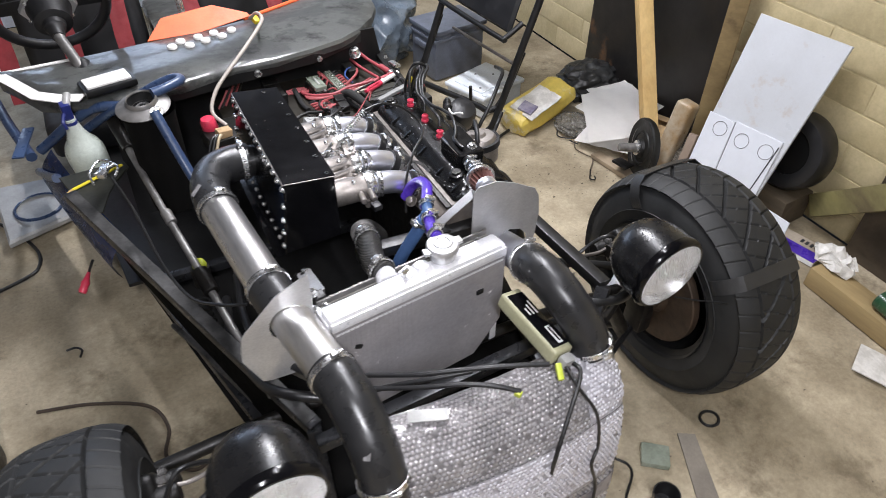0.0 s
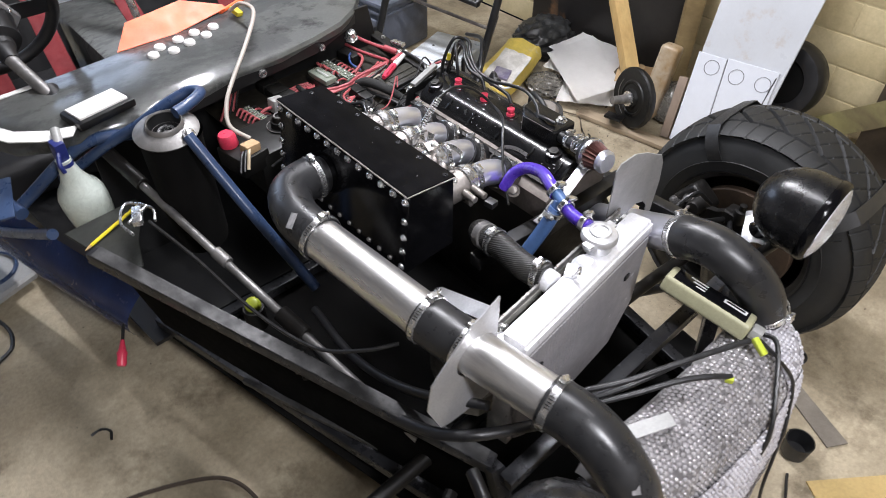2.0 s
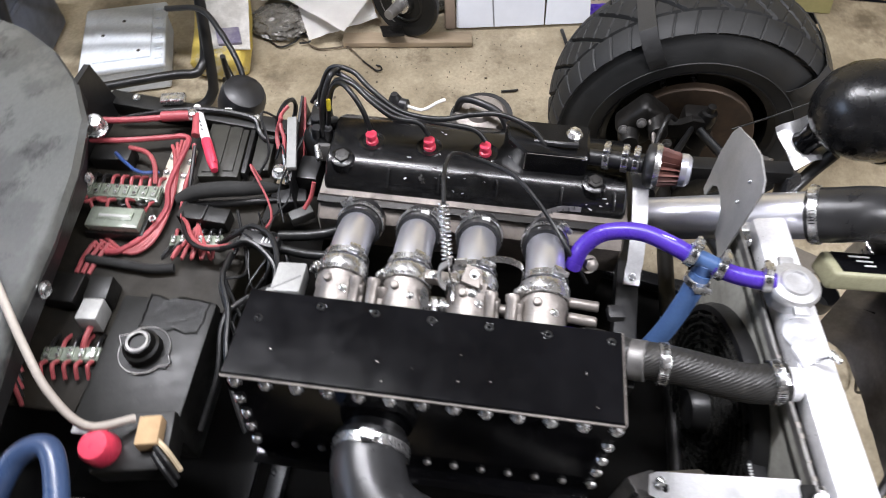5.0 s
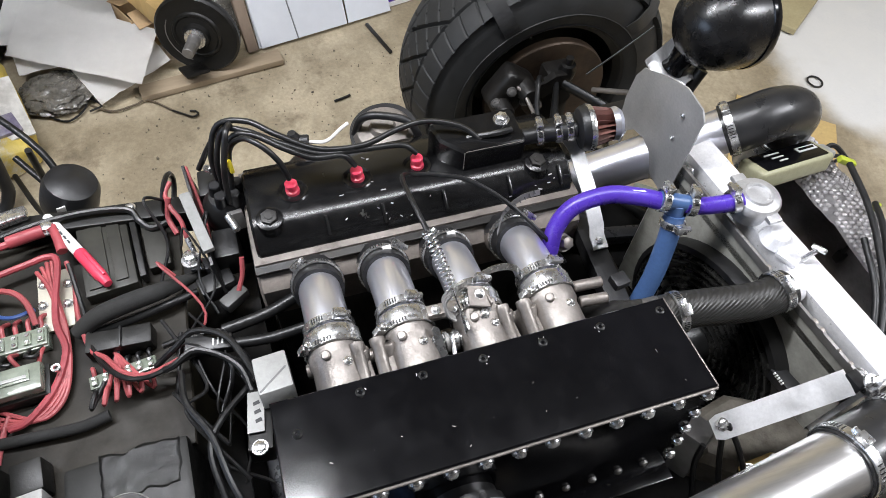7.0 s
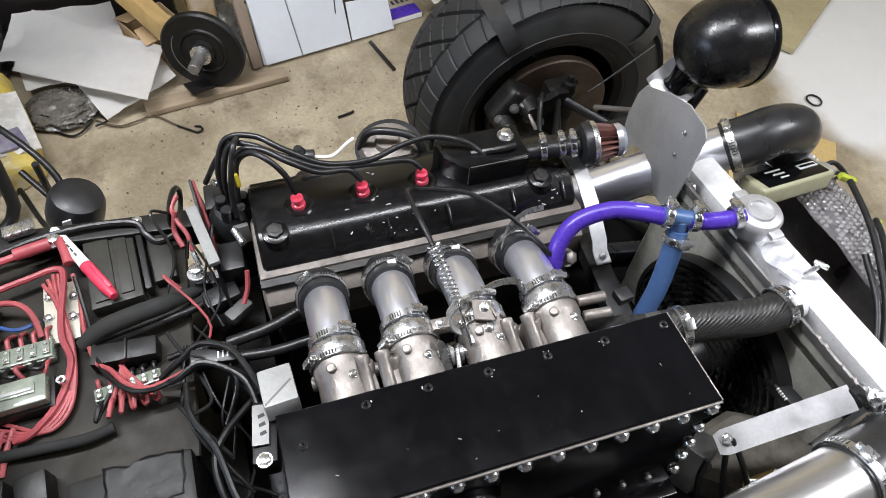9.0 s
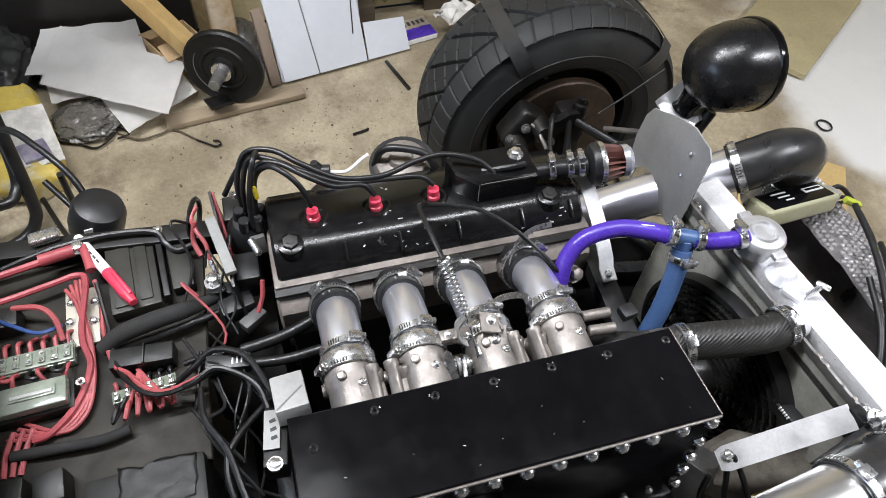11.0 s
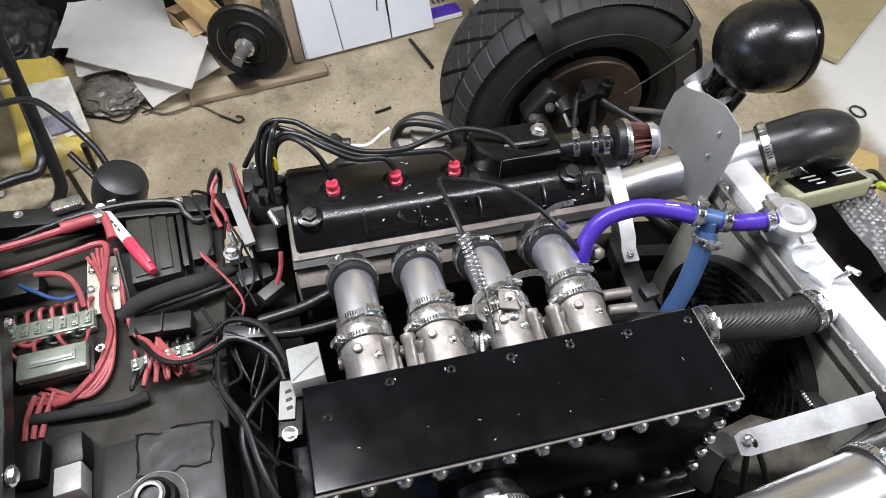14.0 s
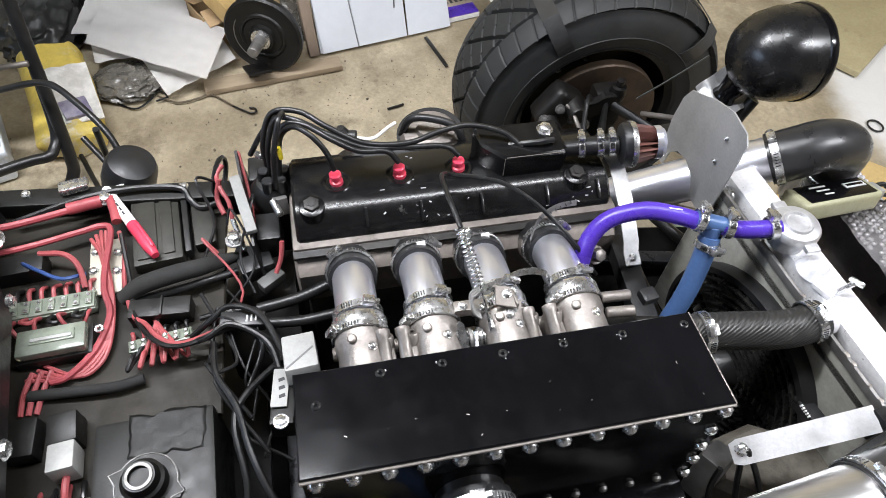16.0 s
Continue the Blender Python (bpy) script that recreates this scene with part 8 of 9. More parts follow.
pr = turn(0, 0, 12)
pc = Vector((1.478, -0.095, 0.0))
bx = thing("purple_packet", pc, "flat white and purple printed packet on the floor", "packet")
part("packet", box(B(), pc + Vector((0, 0, 0.010)), (0.115, 0.20, 0.018), pr, 0.002), surface("beige_card", (0.40, 0.34, 0.27), (0.33, 0.28, 0.22), 0.5, blot=6, bump=0.05), bx)
part("purple_panel", box(B(), pc + pr @ Vector((-0.028, 0, 0.0195)), (0.056, 0.196, 0.001), pr, 0), PURPLE, bx)
part("white_edge", box(B(), pc + pr @ Vector((-0.0585, 0, 0.010)), (0.002, 0.196, 0.016), pr, 0), PRINT, bx)
for k in range(5):
    part("print_bar", box(B(), pc + pr @ Vector((0.03, -0.01 - 0.018 * k, 0.0195)), (0.022, 0.010, 0.001), pr, 0), DARK_PRINT, bx)


def paper_sheet(name, c, s, rz, tilt, mat, label):
    bm = B()
    bmesh.ops.create_grid(bm, x_segments=16, y_segments=16, size=0.5, matrix=Matrix.Diagonal((*s, 1, 1)))
    rot = turn(tilt[0], tilt[1], rz)
    for v in bm.verts:
        w = 0.005 * noise.noise(Vector((v.co.x * 6 + c[0] * 7, v.co.y * 6, c[1] * 5)))
        v.co = rot @ (v.co + Vector((0, 0, w))) + Vector(c)
    bmesh.ops.solidify(bm, geom=bm.faces, thickness=0.004)
    return solo(name, bm, mat, (c[0], c[1], 0), label, "card sheet", "card sheets")


def card(pts, thick, label):
    """A slightly wavy sheet through four corners."""
    bm = B()
    q = [Vector(p) for p in pts]
    n = 12
    rows = [[bm.verts.new((q[0].lerp(q[1], i / n)).lerp(q[3].lerp(q[2], i / n), j / n) + Vector((0, 0, 0.006 * noise.noise(Vector((i * 0.5, j * 0.5, q[0].x * 9)))))) for j in range(n + 1)] for i in range(n + 1)]
    for i in range(n):
        for j in range(n):
            bm.faces.new((rows[i][j], rows[i + 1][j], rows[i + 1][j + 1], rows[i][j + 1]))
    bmesh.ops.solidify(bm, geom=bm.faces, thickness=thick)
    return solo("card_sheet", bm, WHITE, (q[0].x, q[0].y, 0), label, "card sheet", "card sheets")


def plastic_heap(c, size, seed):
    bm = B()
    bmesh.ops.create_icosphere(bm, subdivisions=5, radius=1, matrix=Matrix.Translation((0, 0, 0)))
    for v in bm.verts:
        q = v.co * 1.6 + Vector((seed, 0, 0))
        fold = abs(noise.noise(q * 1.7)) * 0.34 + abs(noise.noise(q * 4.5)) * 0.12
        p = v.co * (1.08 - fold)
        v.co = Vector((c[0] + p.x * size[0], c[1] + p.y * size[1], max(0.004, c[2] + p.z * size[2])))
    return bm


card([(1.291, 1.03, 0.06), (1.300, 0.885, 0.06), (1.50, 0.93, 0.085), (1.49, 1.07, 0.085)], 0.003, "white card sheet under the pile by the wall")
card([(1.40, 1.10, 0.086), (1.592, 1.06, 0.112), (1.59, 0.775, 0.112), (1.36, 0.735, 0.092)], 0.003, "large white card sheet on the pile by the wall")
card([(1.332, 1.050, 0.102), (1.590, 1.00, 0.120), (1.335, 0.632, 0.108), (1.118, 0.692, 0.100)], 0.003, "large white card sheet on top of the pile")
card([(1.342, 0.921, 0.062), (1.140, 0.820, 0.034), (1.270, 0.618, 0.046), (1.46, 0.70, 0.075)], 0.003, "white card sheet slipping off the pile")
solo("clear_bag", plastic_heap((1.235, 0.945, 0.022), (0.085, 0.105, 0.036), 5.0), CLEAR_BAG, (1.245, 0.945, 0), "crumpled clear polythene bag on the floor", "bag", angle=60)

dr = thing("brake_drum", (1.25, 0.53, 0.02), "black brake drum with stub axle leaning by the timber", "brake drum")
dc, da = Vector((1.240, 0.520, 0.140)), Vector((-0.93, 0.34, 0.10)).normalized()
part("drum", lathe(B(), [(0, -0.03), (0.095, -0.03), (0.114, -0.024), (0.12, -0.012), (0.12, 0.0), (0.114, 0.006), (0.108, 0.002), (0.072, 0.0), (0.068, 0.005), (0.062, 0.006), (0.058, 0.002), (0.04, 0.004), (0.036, 0.016), (0.030, 0.018), (0.0, 0.018)], dc, da, 48), DUSTY_BLACK, dr)
part("stub_axle", cyl(B(), dc + da * 0.012, dc + da * 0.095, 0.019, 0.016), DULL_STEEL, dr, "dull steel stub axle")
part("axle_collar", lathe(B(), [(0.018, 0.018), (0.030, 0.018), (0.030, 0.024), (0.018, 0.024)], dc, da, 24, closed=True), STEEL, dr)
part("bracket", box(B(), dc + da * 0.04 + Vector((-0.01, 0.02, -0.085)), (0.07, 0.07, 0.010), turn(6, 14, 20), 0.003), DARK_IRON, dr)
part("wear_mark", sweep(B(), [dc + da * 0.0025 + frame_of(da) @ Vector((0.088 * math.cos(radians(q)), 0.088 * math.sin(radians(q)), 0)) for q in range(150, 260, 10)], 0.0014, 6, 2), DULL_STEEL, dr)

hk = thing("bungee_hook", (1.08, 0.62, 0), "thin cord with a bent wire hook on the floor", "cord")
part("cord", sweep(B(), [(1.18, 0.86, 0.004), (1.14, 0.80, 0.005), (1.15, 0.74, 0.005), (1.16, 0.70, 0.005), (1.10, 0.635, 0.005)], 0.003, 6), surface("brown_cord", (0.12, 0.09, 0.06), (0.09, 0.07, 0.045), 0.7, bump=0.1), hk)
part("hook", sweep(B(), [(1.10, 0.637, 0.005), (1.075, 0.605, 0.005), (1.06, 0.585, 0.006), (1.065, 0.57, 0.006), (1.08, 0.575, 0.006), (1.085, 0.59, 0.006)], 0.003, 8), DARK_IRON, hk)
part("cord", sweep(B(), [(1.16, 0.97, 0.004), (1.13, 0.92, 0.005), (1.16, 0.88, 0.006), (1.20, 0.86, 0.01), (1.17, 0.83, 0.006), (1.15, 0.86, 0.01)], 0.003, 6), WIRE_BLACK, hk)
solo("wiper_strip", square_tube(B(), (1.345, 0.004, 0.006), (1.186, -0.038, 0.006), 0.012, 0.008), BLACK_SATIN, (1.26, -0.017, 0), "short dark metal strip on the floor", "metal strip")
solo("split_pin", sweep(B(), [(1.02, 0.18, 0.004), (1.03, 0.14, 0.004), (1.035, 0.13, 0.004)], 0.004, 6), DARK_IRON, (1.02, 0.16, 0), "small dark bolt on the floor", "bolt")

sk = thing("yellow_sack", (1.22, 1.08, 0), "yellow and white plastic sack slumped on the floor", "sack")
bm = B()
box(bm, (1.125, 1.10, 0.070), (0.38, 0.175, 0.085), turn(4, -8, 15), 0.036, 6)
bmesh.ops.subdivide_edges(bm, edges=bm.edges[:], cuts=2, use_grid_fill=True)
for v in bm.verts:
    q = v.co * 13
    v.co += Vector((0.02 * noise.noise(q), 0.02 * noise.noise(q + Vector((3, 0, 0))), 0.03 * noise.noise(q + Vector((0, 7, 0))) + 0.010 * abs(noise.noise(v.co * 34))))
    v.co.z = max(v.co.z, 0.003)
part("sack", bm, YELLOW_BAG, sk, "", 25)
lb = B()
box(lb, (1.085, 1.055, 0.118), (0.20, 0.13, 0.004), turn(6, -12, 16), 0)
bmesh.ops.subdivide_edges(lb, edges=lb.edges[:], cuts=5, use_grid_fill=True)
for v in lb.verts:
    v.co.z += 0.014 * noise.noise(v.co * 30)
part("sack_label", lb, PAPER, sk, "crumpled pale printed label", 25)
part("label_patch", box(B(), (1.03, 1.035, 0.113), (0.06, 0.07, 0.012), turn(8, -14, 24), 0.002), surface("purple_grey_print", (0.16, 0.14, 0.22), (0.30, 0.28, 0.33), 0.4, blot=30, bump=0.2), sk, "faded purple print")

solo("dark_bag", plastic_heap((1.50, 1.215, 0.055), (0.17, 0.13, 0.10), 9.0), surface("dark_grey_polythene", (0.030, 0.031, 0.030), (0.018, 0.018, 0.018), 0.35, blot=8, grain=60, bump=0.2), (1.50, 1.215, 0), "dark grey plastic bag behind the yellow sack", "bag", angle=60)

# spare tyre and timbers by the wall
spare = thing("spare_tyre", (1.575, 0.085, 0.125), "worn black spare tyre standing behind the board", "tyre")
part("tyre", lathe(B(), [(0.085, -0.045), (0.11, -0.052), (0.132, -0.046), (0.143, -0.03), (0.145, 0.0), (0.143, 0.03), (0.132, 0.046), (0.11, 0.052), (0.085, 0.045)], (1.575, 0.108, 0.272), turn(0, 12, 0) @ Vector((1, 0, 0)), 56, closed=True), RUBBER, spare)
part("hub_disc", lathe(B(), [(0, 0.036), (0.05, 0.036), (0.088, 0.03), (0.09, -0.02), (0, -0.02)], (1.575, 0.108, 0.272), turn(0, 12, 0) @ Vector((-1, 0, 0)), 32), MATT_PANEL, spare, "dull black hub")
part("yellow_valve", box(B(), (1.520, 0.128, 0.30), (0.014, 0.022, 0.026), turn(20, 30, 0), 0.004), LIME, spare, "yellow-green clip")
solo("timber_block", box(B(), (1.565, 0.11, 0.061), (0.16, 0.20, 0.122), turn(0, 0, 4), 0.006), DARK_TIMBER, (1.565, 0.09, 0), "dark timber block under the spare tyre", "timber")
MOSSY = surface("mossy_timber", (0.22, 0.195, 0.075), (0.12, 0.095, 0.045), 0.7, blot=7, grain=60, bump=0.3, stretch=(1, 0.3, 1), dirt=(0.07, 0.05, 0.03), dirty=0.3, dirt_scale=8)
solo("diagonal_timber", square_tube(B(), (1.615, -0.03, 0.10), (1.36, -0.62, 0.66), 0.05, 0.085), MOSSY, (1.585, 0.04, 0), "worn yellow timber propped diagonally against the wall", "timber")
solo("diagonal_timber", square_tube(B(), (1.50, -0.50, 0.0), (1.57, -0.475, 1.0), 0.07, 0.06), TIMBER_Y, (1.50, -0.50, 0), "worn timber standing against the wall", "timber")
solo("floor_timber", square_tube(B(), (1.39, -0.25, 0.04), (1.375, -0.64, 0.04), 0.09, 0.075), TIMBER_Y, (1.45, -0.45, 0.005), "rough timber lying along the wall", "timber")
solo("olive_panel", plate(B(), [(0, 0), (0.16, 0), (0.16, 0.43), (0, 0.43)], (1.58, -0.755, 0.0), (0.02, -1, 0), (0.06, 0.2, 1), 0.02), surface("olive_board", (0.27, 0.24, 0.10), (0.20, 0.18, 0.075), 0.6, blot=3, grain=90, bump=0.1), (1.56, -0.9, 0), "olive green board leaning on the wall", "board")
solo("ply_sheet", plate(B(), [(0, 0), (0.20, 0), (0.18, 0.56), (0, 0.60)], (1.622, -0.20, 0.0), (0, -1, 0), (0.02, 0, 1), 0.012), surface("brown_ply", (0.075, 0.056, 0.034), (0.045, 0.033, 0.021), 0.6, bump=0.1), (1.6, -0.4, 0.3), "dark brown ply sheet behind the timbers", "board")
cp2 = thing("crumpled_paper", (1.44, -0.26, 0.07), "crumpled shiny wrapping on the timber", "paper")
bm = B()
bmesh.ops.create_icosphere(bm, subdivisions=3, radius=0.045, matrix=Matrix.Translation((1.43, -0.27, 0.10)) @ Matrix.Diagonal((1, 1.6, 0.6, 1)))
for v in bm.verts:
    v.co += 0.032 * Vector((noise.noise(v.co * 40), noise.noise(v.co * 40 + Vector((5, 0, 0))), noise.noise(v.co * 40 + Vector((0, 5, 0)))))
part("wrapping", bm, PAPER, cp2, "", 5)
solo("green_bottle", cyl(B(), (1.36, -0.62, 0.112), (1.38, -0.47, 0.112), 0.034), GREEN, (1.37, -0.56, 0.078), "dark green bottle lying on the timber", "bottle")
paper_sheet("paper_scrap", (1.24, -0.60, 0.012), (0.13, 0.10), 25, (3, 2), PAPER, "torn white paper scrap on the floor")

# dark tall cupboard side and timber frame at the corner
solo("dark_board", box(B(), (1.628, 1.0, 0.85), (0.03, 0.80, 1.7), None, 0.004), DARKWALL, (1.628, 1.0, 0), "tall dark rust-marked board standing against the wall", "board")
solo("wall_stud", square_tube(B(), (1.59, 0.545, 0.0), (1.61, 0.56, 2.2), 0.07, 0.06), TIMBER_Y, (1.59, 0.545, 0), "rough timber frame post on the wall", "timber")

# folding chair, crates and white lid behind the car
ch = thing("folding_chair", (0.85, 1.25, 0), "black folding chair folded flat with a tube frame", "chair")
up = Vector((0.35, 0.005, 1.0))
right, left = Vector((0.830, 1.035, 0.0)), Vector((0.705, 1.545, 0.0))
side = (left - right).normalized()
for foot, k in ((right, 1), (left, -1)):
    part("leg", sweep(B(), [foot + side * 0.13 * k + Vector((-0.03, 0, 0.016)), foot + side * 0.05 * k + Vector((-0.004, 0, 0.017)), foot + up * 0.045 + side * 0.012 * k, foot + up * 0.12, foot + up * 0.46, foot + up * 0.95], 0.0155, 14), BLACK_SATIN, ch)
bend = [Vector((0.985, 1.046, 0.38)), Vector((0.920, 1.047, 0.22)), Vector((0.884, 1.050, 0.155)), Vector((0.858, 1.058, 0.136)), Vector((0.836, 1.074, 0.130)), Vector((0.815, 1.15, 0.130))]
shift = left - right
part("base_tube", sweep(B(), bend + [p + shift + Vector((0, -2 * (p.y - 1.04) + 0.02, 0)) for p in reversed(bend)], 0.0135, 14, 6), BLACK_SATIN, ch)
part("cross_bar", cyl(B(), (0.93, 1.04, 0.345), (0.86, 1.44, 0.36), 0.007), CAST_ALU, ch)
seat_edge = [Vector((0.98, 1.06, 0.50)), Vector((0.91, 1.075, 0.445)), Vector((0.895, 1.10, 0.44)), Vector((0.83, 1.47, 0.47)), Vector((0.835, 1.50, 0.48)), Vector((0.90, 1.53, 0.56))]
part("seat_tube", sweep(B(), seat_edge, 0.0115, 12, 6), BLACK_SATIN, ch)
part("seat", plate(B(), [(0, 0), (0.42, 0), (0.42, 0.38), (0.38, 0.42), (0.04, 0.42), (0, 0.38)], (0.925, 1.085, 0.455), (-0.17, 0.98, 0.07), (0.30, 0.0, 0.95), 0.03, 0.012), SEAT, ch, "dark padded vinyl seat")
part("backrest", plate(B(), [(0, 0), (0.44, 0), (0.44, 0.2), (0, 0.2)], (1.07, 1.04, 0.74), (-0.33, 0.94, 0), (0.28, 0.0, 0.96), 0.02, 0.008), SEAT, ch)
cb = thing("cable_coil", (0.72, 0.93, 0.2), "black cable looped over the chair leg", "cable")
part("cable", sweep(B(), [(0.90, 1.12, 0.30), (0.86, 1.0, 0.34), (0.80, 0.93, 0.33), (0.72, 0.86, 0.28), (0.66, 0.84, 0.2), (0.68, 0.87, 0.12), (0.76, 0.90, 0.10), (0.86, 0.98, 0.16)], 0.008, 10), WIRE_BLACK, cb)
part("cable", sweep(B(), [(0.62, 0.84, 0.40), (0.64, 0.86, 0.25), (0.68, 0.90, 0.1), (0.80, 0.98, 0.02), (0.95, 1.05, 0.012)], 0.007, 10), WIRE_BLACK, cb)
part("plug", lathe(B(), [(0, 0.0), (0.040, 0.0), (0.052, 0.010), (0.055, 0.03), (0.053, 0.07), (0.047, 0.085), (0.030, 0.094), (0, 0.097)], (0.56, 0.812, 0.280), (-0.05, -0.45, 1), 32), RUBBER, cb, "round black plug")
part("plug_label", box(B(), (0.497, 0.800, 0.345), (0.003, 0.016, 0.034), turn(10, -20, 15), 0.001), PRINT, cb)
wt = thing("storage_box", (0.995, 1.36, 0.0), "blue-white plastic box with a ribbed lid on the floor", "box")
LIDCOL = surface("blue_white_plastic", (0.70, 0.74, 0.78), (0.60, 0.645, 0.69), 0.4, blot=8, grain=120, bump=0.05, dirt=(0.3, 0.3, 0.3), dirty=0.05)
wr = turn(0, 0, 19)
part("body", box(B(), (0.995, 1.36, 0.045), (0.28, 0.23, 0.09), wr, 0.012, 3), LIDCOL, wt)
part("lid", box(B(), (0.995, 1.36, 0.099), (0.30, 0.25, 0.022), wr, 0.008, 3), LIDCOL, wt)
part("lid_panel", box(B(), (0.995, 1.36, 0.112), (0.24, 0.17, 0.010), wr, 0.005), LIDCOL, wt)
for k in range(6):
    part("lid_rib", box(B(), Vector((0.995, 1.36, 0.108)) + wr @ Vector((-0.12 + 0.048 * k, -0.106, 0)), (0.022, 0.026, 0.014), wr, 0.004), LIDCOL, wt)
for u, v in ((-0.09, -0.05), (0.06, 0.0), (0.0, 0.06)):
    part("lid_hole", lathe(B(), [(0, 0.0012), (0.005, 0.0012), (0.006, 0)], Vector((0.995, 1.36, 0.117)) + wr @ Vector((u, v, 0)), (0, 0, 1), 12), BLACK_SATIN, wt)
solo("foil_clip", box(B(), (0.284, 0.772, 0.589), (0.024, 0.044, 0.012), turn(0, 6, 12), 0.004), STEEL, (0.284, 0.772, 0.583), "crinkled bright metal clip on the rail", "clip")
CRATE = surface("blue_grey_crate", (0.16, 0.18, 0.23), (0.12, 0.135, 0.17), 0.5, bump=0.08, dirt=(0.3, 0.29, 0.27), dirty=0.12)
solo("plastic_sheet", plastic_heap((0.60, 2.08, 0.20), (0.34, 0.34, 0.34), 3.0), surface("blue_grey_polythene", (0.16, 0.20, 0.245), (0.10, 0.13, 0.165), 0.28, blot=5, grain=60, bump=0.2, coat=0.3), (0.60, 2.08, 0), "crumpled blue-grey plastic sheeting heaped behind the car", "plastic sheet", angle=60)
x, y, w, d, h = 1.0, 1.76, 0.30, 0.22, 0.24
cr = thing("storage_crate", (x, y, 0), "blue-grey plastic storage crate on the floor", "crate", "storage crates")
rot = turn(0, 0, 8)
part("body", box(B(), (x, y, h / 2), (w, d, h), rot, 0.02), CRATE, cr)
part("lid", box(B(), (x, y, h + 0.010), (w + 0.02, d + 0.02, 0.024), rot, 0.008), CRATE, cr)
part("rim", box(B(), (x, y, h - 0.03), (w + 0.014, d + 0.014, 0.018), rot, 0.006), CRATE, cr)
for k in (-1, 1):
    part("handle", box(B(), Vector((x, y, h - 0.075)) + rot @ Vector((k * (w / 2 + 0.006), 0, 0)), (0.018, 0.12, 0.03), rot, 0.006), CRATE, cr)

# ---- floor clutter, front and driver side ----
def ring(name, c, r, thick, mat, label):
    return solo(name, sweep(B(), [(c[0] + r * math.cos(k * math.pi / 12), c[1] + 0.9 * r * math.sin(k * math.pi / 12), thick) for k in range(24)], thick, 8, 1, closed=True), mat, (*c, 0), label, "ring")


ring("rubber_ring", (0.658, -0.519), 0.027, 0.004, RUBBER, "black rubber ring on the floor by the wheel")
ring("rubber_ring", (0.722, -1.311), 0.025, 0.003, RUBBER, "black rubber ring on the floor")
solo("clear_tray", box(B(), (0.437, -0.546, 0.012), (0.075, 0.065, 0.022), turn(0, 0, -38), 0.006), CLEAR_PL, (0.437, -0.546, 0), "small clear plastic tray on the floor", "tray")
solo("grey_strip", plate(B(), [(-0.028, -0.11), (0.03, -0.11), (0.028, 0.11), (-0.02, 0.11)], (0.515, -0.625, 0.001), (0.86, -0.5, 0), (0.42, 0.9, 0), 0.004), surface("grey_felt", (0.21, 0.185, 0.15), (0.16, 0.14, 0.115), 0.8, bump=0.2), (0.515, -0.625, 0), "grey felt strip on the floor", "strip")
solo("black_pot", lathe(B(), [(0, 0.004), (0.026, 0.004), (0.03, 0.008), (0.034, 0.06), (0.031, 0.06), (0.028, 0.012), (0, 0.010)], (0.365, -0.66, 0.0), (0, 0, 1), 28), RUBBER, (0.365, -0.66, 0), "small black plastic pot on the floor", "pot")
solo("hardboard_sheet", plate(B(), [(0, 0), (0.52, 0.0), (0.50, 0.30), (0.02, 0.32)], (0.32, -0.72, 0.002), (0.80, -0.6, 0), (-0.6, -0.8, 0), 0.005), TAN_BOARD, (0.4, -0.9, 0), "tan hardboard sheet flat on the floor", "board")
lc = thing("loose_cable", (0.30, -0.60, 0), "thin black cable lying on the floor", "cable")
part("cable", sweep(B(), [(0.30, -0.47, 0.05), (0.34, -0.50, 0.006), (0.36, -0.53, 0.005), (0.35, -0.56, 0.005), (0.30, -0.60, 0.005), (0.27, -0.63, 0.005), (0.24, -0.63, 0.005)], 0.0035, 8), WIRE_BLACK, lc)
part("cable", sweep(B(), [(0.29, -0.45, 0.30), (0.32, -0.47, 0.15), (0.33, -0.455, 0.03), (0.36, -0.44, 0.006), (0.34, -0.42, 0.02), (0.30, -0.43, 0.2)], 0.004, 8), WIRE_BLACK, lc)
solo("bent_wire", sweep(B(), [(-0.93, 0.545, 0.004), (-0.905, 0.545, 0.005), (-0.888, 0.525, 0.006), (-0.895, 0.50, 0.004)], 0.0035, 6), DARK_IRON, (-0.91, 0.52, 0), "bent dark wire on the floor", "wire")
solo("cable_loop", sweep(B(), [(-1.02, 0.34, 0.005), (-0.88, 0.30, 0.006), (-0.74, 0.22, 0.01), (-0.70, 0.12, 0.012), (-0.72, 0.03, 0.01), (-0.66, -0.04, 0.008), (-0.58, -0.02, 0.03)], 0.005, 8), surface("brown_rubber_lead", (0.07, 0.05, 0.035), (0.05, 0.035, 0.025), 0.6, bump=0.1), (-0.8, 0.2, 0), "thin brown lead looped on the floor by the tyre", "cable")
sd = thing("screwdriver", (-0.76, 0.48, 0.34), "screwdriver with a red handle stuck in the sill", "screwdriver")
part("handle", lathe(B(), [(0, 0), (0.009, 0.001), (0.011, 0.007), (0.010, 0.02), (0.0115, 0.03), (0.008, 0.038), (0.004, 0.06), (0, 0.06)], (-0.800, 0.420, 0.305), (0.45, 0.65, 0.45), 18), RED, sd, "red handle")
part("shank", cyl(B(), (-0.772, 0.460, 0.333), (-0.752, 0.490, 0.352), 0.0035, seg=10), DARK_IRON, sd)
bk = thing("paint_bucket", (-1.195, 0.205, 0), "black bucket with yellowish liquid inside", "bucket")
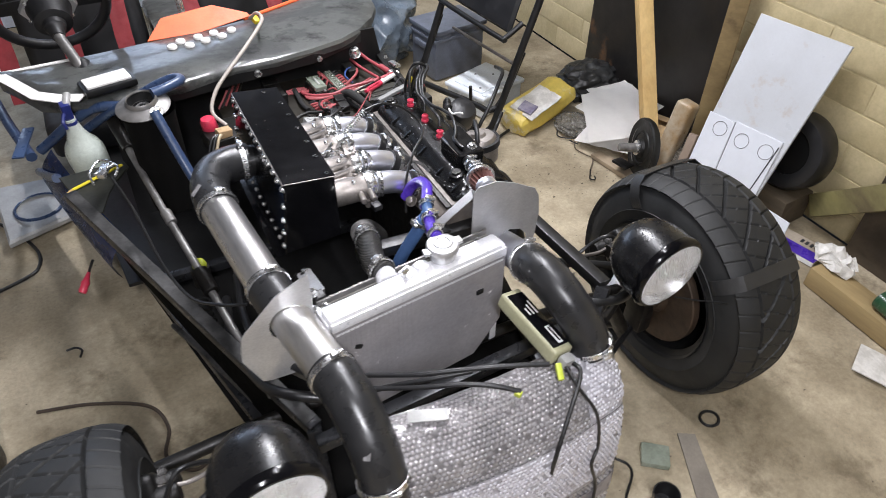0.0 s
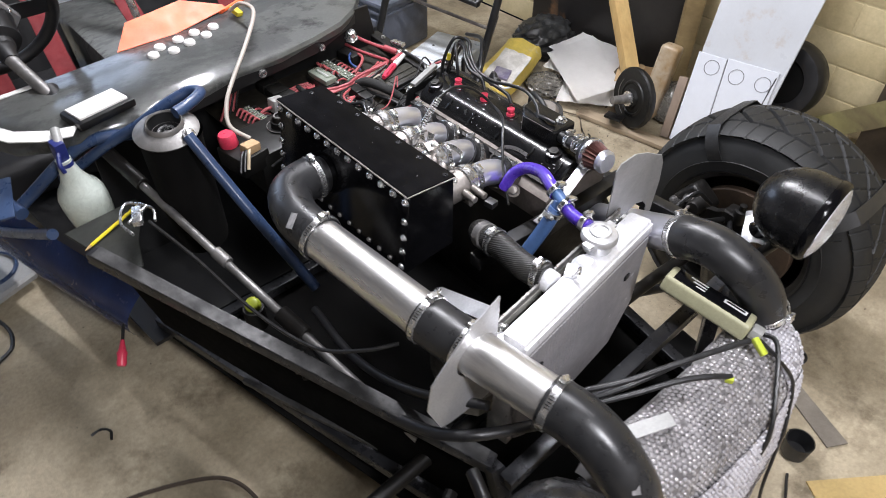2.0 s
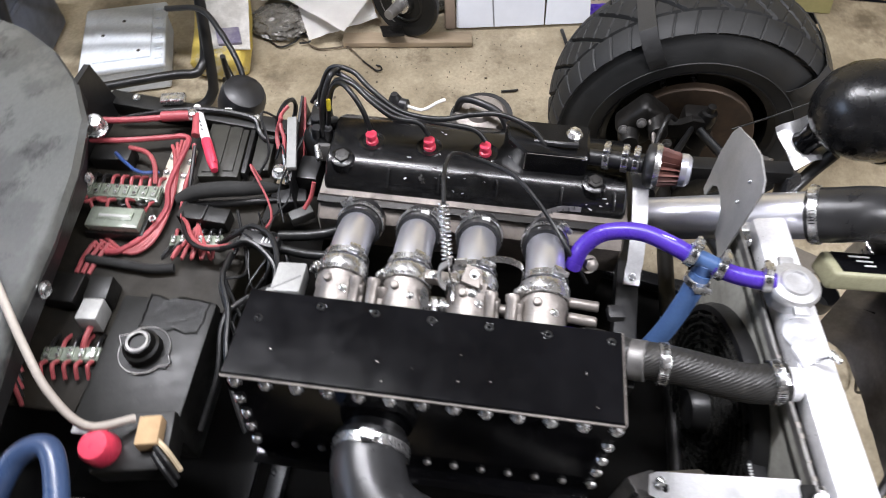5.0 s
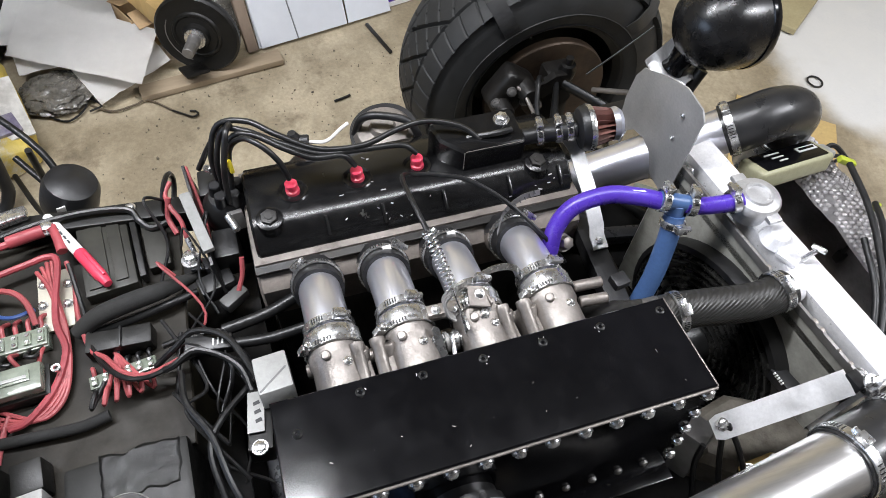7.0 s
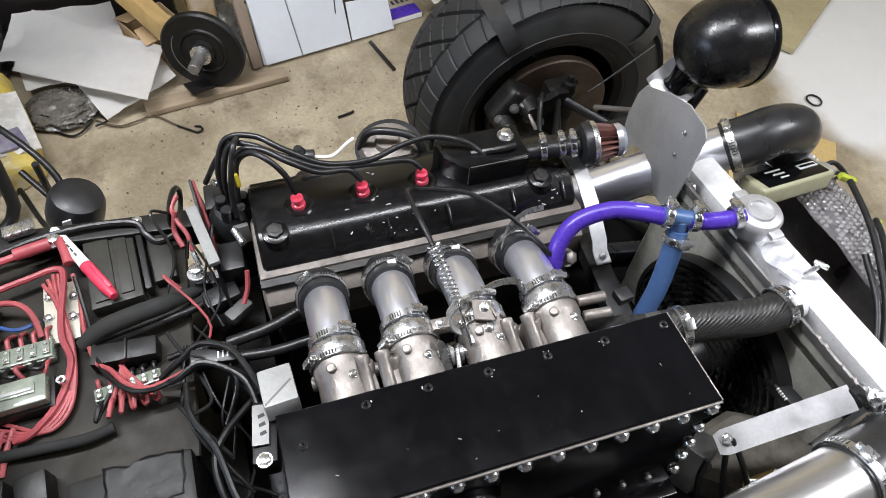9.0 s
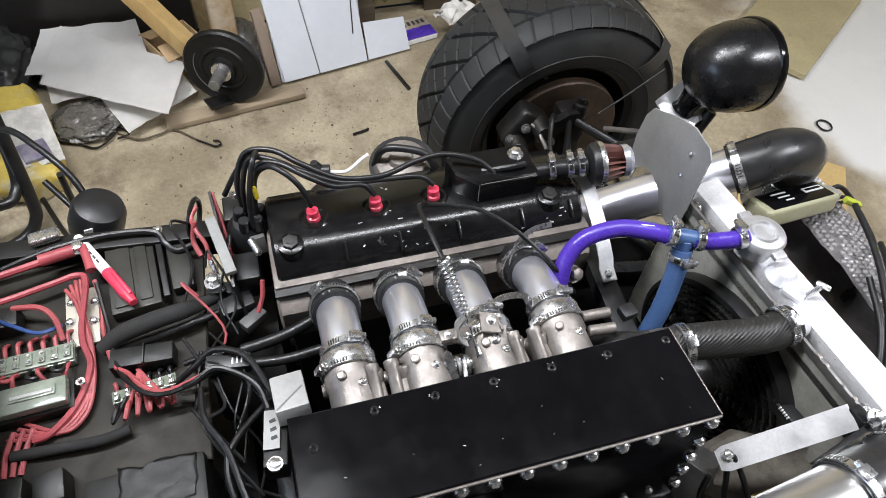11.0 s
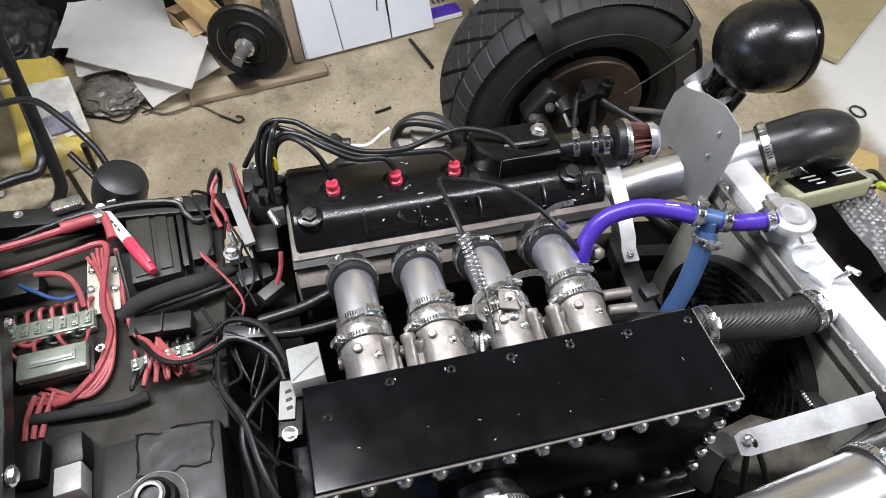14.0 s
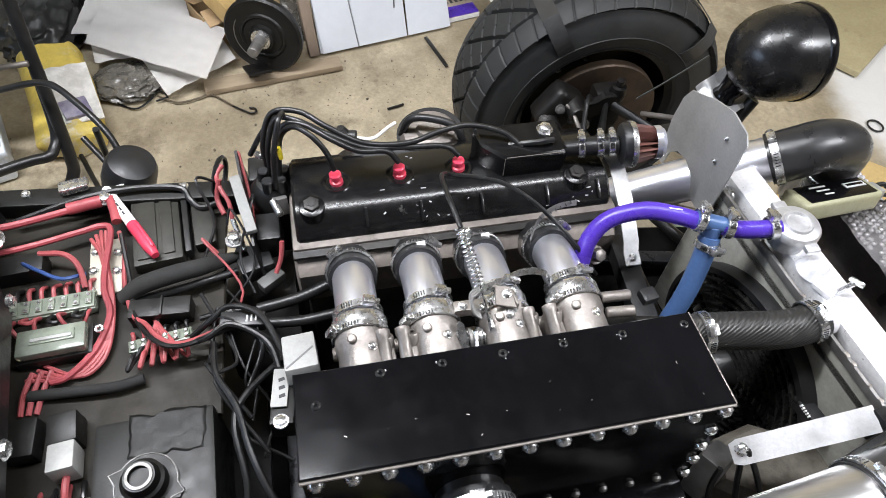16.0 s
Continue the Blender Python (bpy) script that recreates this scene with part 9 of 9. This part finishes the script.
part("bucket", lathe(B(), [(0, 0.004), (0.095, 0.004), (0.10, 0.01), (0.118, 0.22), (0.122, 0.225), (0.122, 0.235), (0.114, 0.235), (0.112, 0.22), (0.095, 0.014), (0, 0.012)], (-1.195, 0.205, 0.0), (0, 0, 1), 40), DUSTY_BLACK, bk)
part("liquid", lathe(B(), [(0, 0.19), (0.1085, 0.19)], (-1.195, 0.205, 0.0), (0, 0, 1), 40), surface("yellow_liquid", (0.46, 0.43, 0.14), (0.38, 0.36, 0.12), 0.2, bump=0.02), bk, "murky yellow liquid")
part("bucket_rim", lathe(B(), [(0.119, 0.228), (0.125, 0.231), (0.125, 0.238), (0.118, 0.239)], (-1.195, 0.205, 0.0), (0, 0, 1), 40, closed=True), RUBBER, bk)
wp = thing("white_stool", (-0.98, 1.3, 0), "white plastic stool top lying by the car", "stool")
part("top", plate(B(), [(-0.11, -0.16), (0.12, -0.13), (0.16, 0.14), (-0.08, 0.2)], (-0.99, 1.29, 0.03), (0.95, 0.2, 0), (-0.2, 0.95, 0.05), 0.03, 0.008), WHITE_PL, wp)
part("dish", lathe(B(), [(0.075, 0.006), (0.08, 0.01), (0.085, 0.006), (0.086, 0.0)], (-0.955, 1.27, 0.064), (0, 0, 1), 36), BLUE_TUBE, wp, "blue round dish")
solo("floor_cable", sweep(B(), [(-1.30, 1.50, 0.006), (-1.12, 1.33, 0.006), (-1.0, 1.12, 0.008), (-0.985, 1.0, 0.006), (-1.05, 0.94, 0.006), (-1.30, 0.86, 0.006)], 0.006, 8), WIRE_BLACK, (-1.1, 1.1, 0), "black mains cable on the floor", "cable")

# grit and small debris on the concrete
rnd = random.Random(31)
bm = B()
for k in range(620):
    x, y = rnd.uniform(-1.6, 1.55), rnd.uniform(-1.6, 1.3)
    if k % 3:
        x, y = rnd.uniform(0.5, 1.25), rnd.uniform(-0.2, 0.9)
    s = rnd.uniform(0.0008, 0.0028) * (1.9 if rnd.random() < 0.08 else 1)
    bmesh.ops.create_icosphere(bm, subdivisions=1, radius=s, matrix=Matrix.Translation((x, y, s * 0.2)) @ Matrix.Diagonal((rnd.uniform(0.7, 1.8), rnd.uniform(0.6, 1.2), 0.6, 1)))
solo("floor_grit", bm, surface("dark_grit", (0.10, 0.08, 0.06), (0.17, 0.14, 0.10), 0.8, bump=0.1), (0, 0, 0), "dark grit and crumbs scattered on the concrete", "grit", kind="stuff")

# ---- wall blocks ----
def block_mesh(L, h):
    bm = box(B(), (0, 0, 0), (0.014, L, h), None, 0.003, 2)
    return mesh_of(bm, "block", WALL_PAINT, (0, 0, 0))


full = block_mesh(0.43, 0.108)
rnd = random.Random(2)
for row in range(14):
    z = 0.055 + row * 0.115
    for k in range(9):
        y = -2.0 + k * 0.44 + (0.22 if row % 2 else 0)
        ob = new("block", full)
        ob.parent = wall_l
        ob.location = (XE + 0.0142 + rnd.uniform(-0.0006, 0.0006), y, z)
solo("flat_board", plate(B(), [(0, 0), (0.62, 0), (0.62, 0.32), (0, 0.30)], (0.941, -1.378, 0.002), (0.58, -0.81, 0), (0.81, 0.58, 0), 0.022, 0.002), surface("olive_tan_board", (0.40, 0.345, 0.20), (0.34, 0.29, 0.165), 0.6, blot=4, grain=90, bump=0.08, dirt=(0.2, 0.16, 0.1), dirty=0.06), (0.98, -1.45, 0), "olive tan board lying flat on pale concrete", "board")
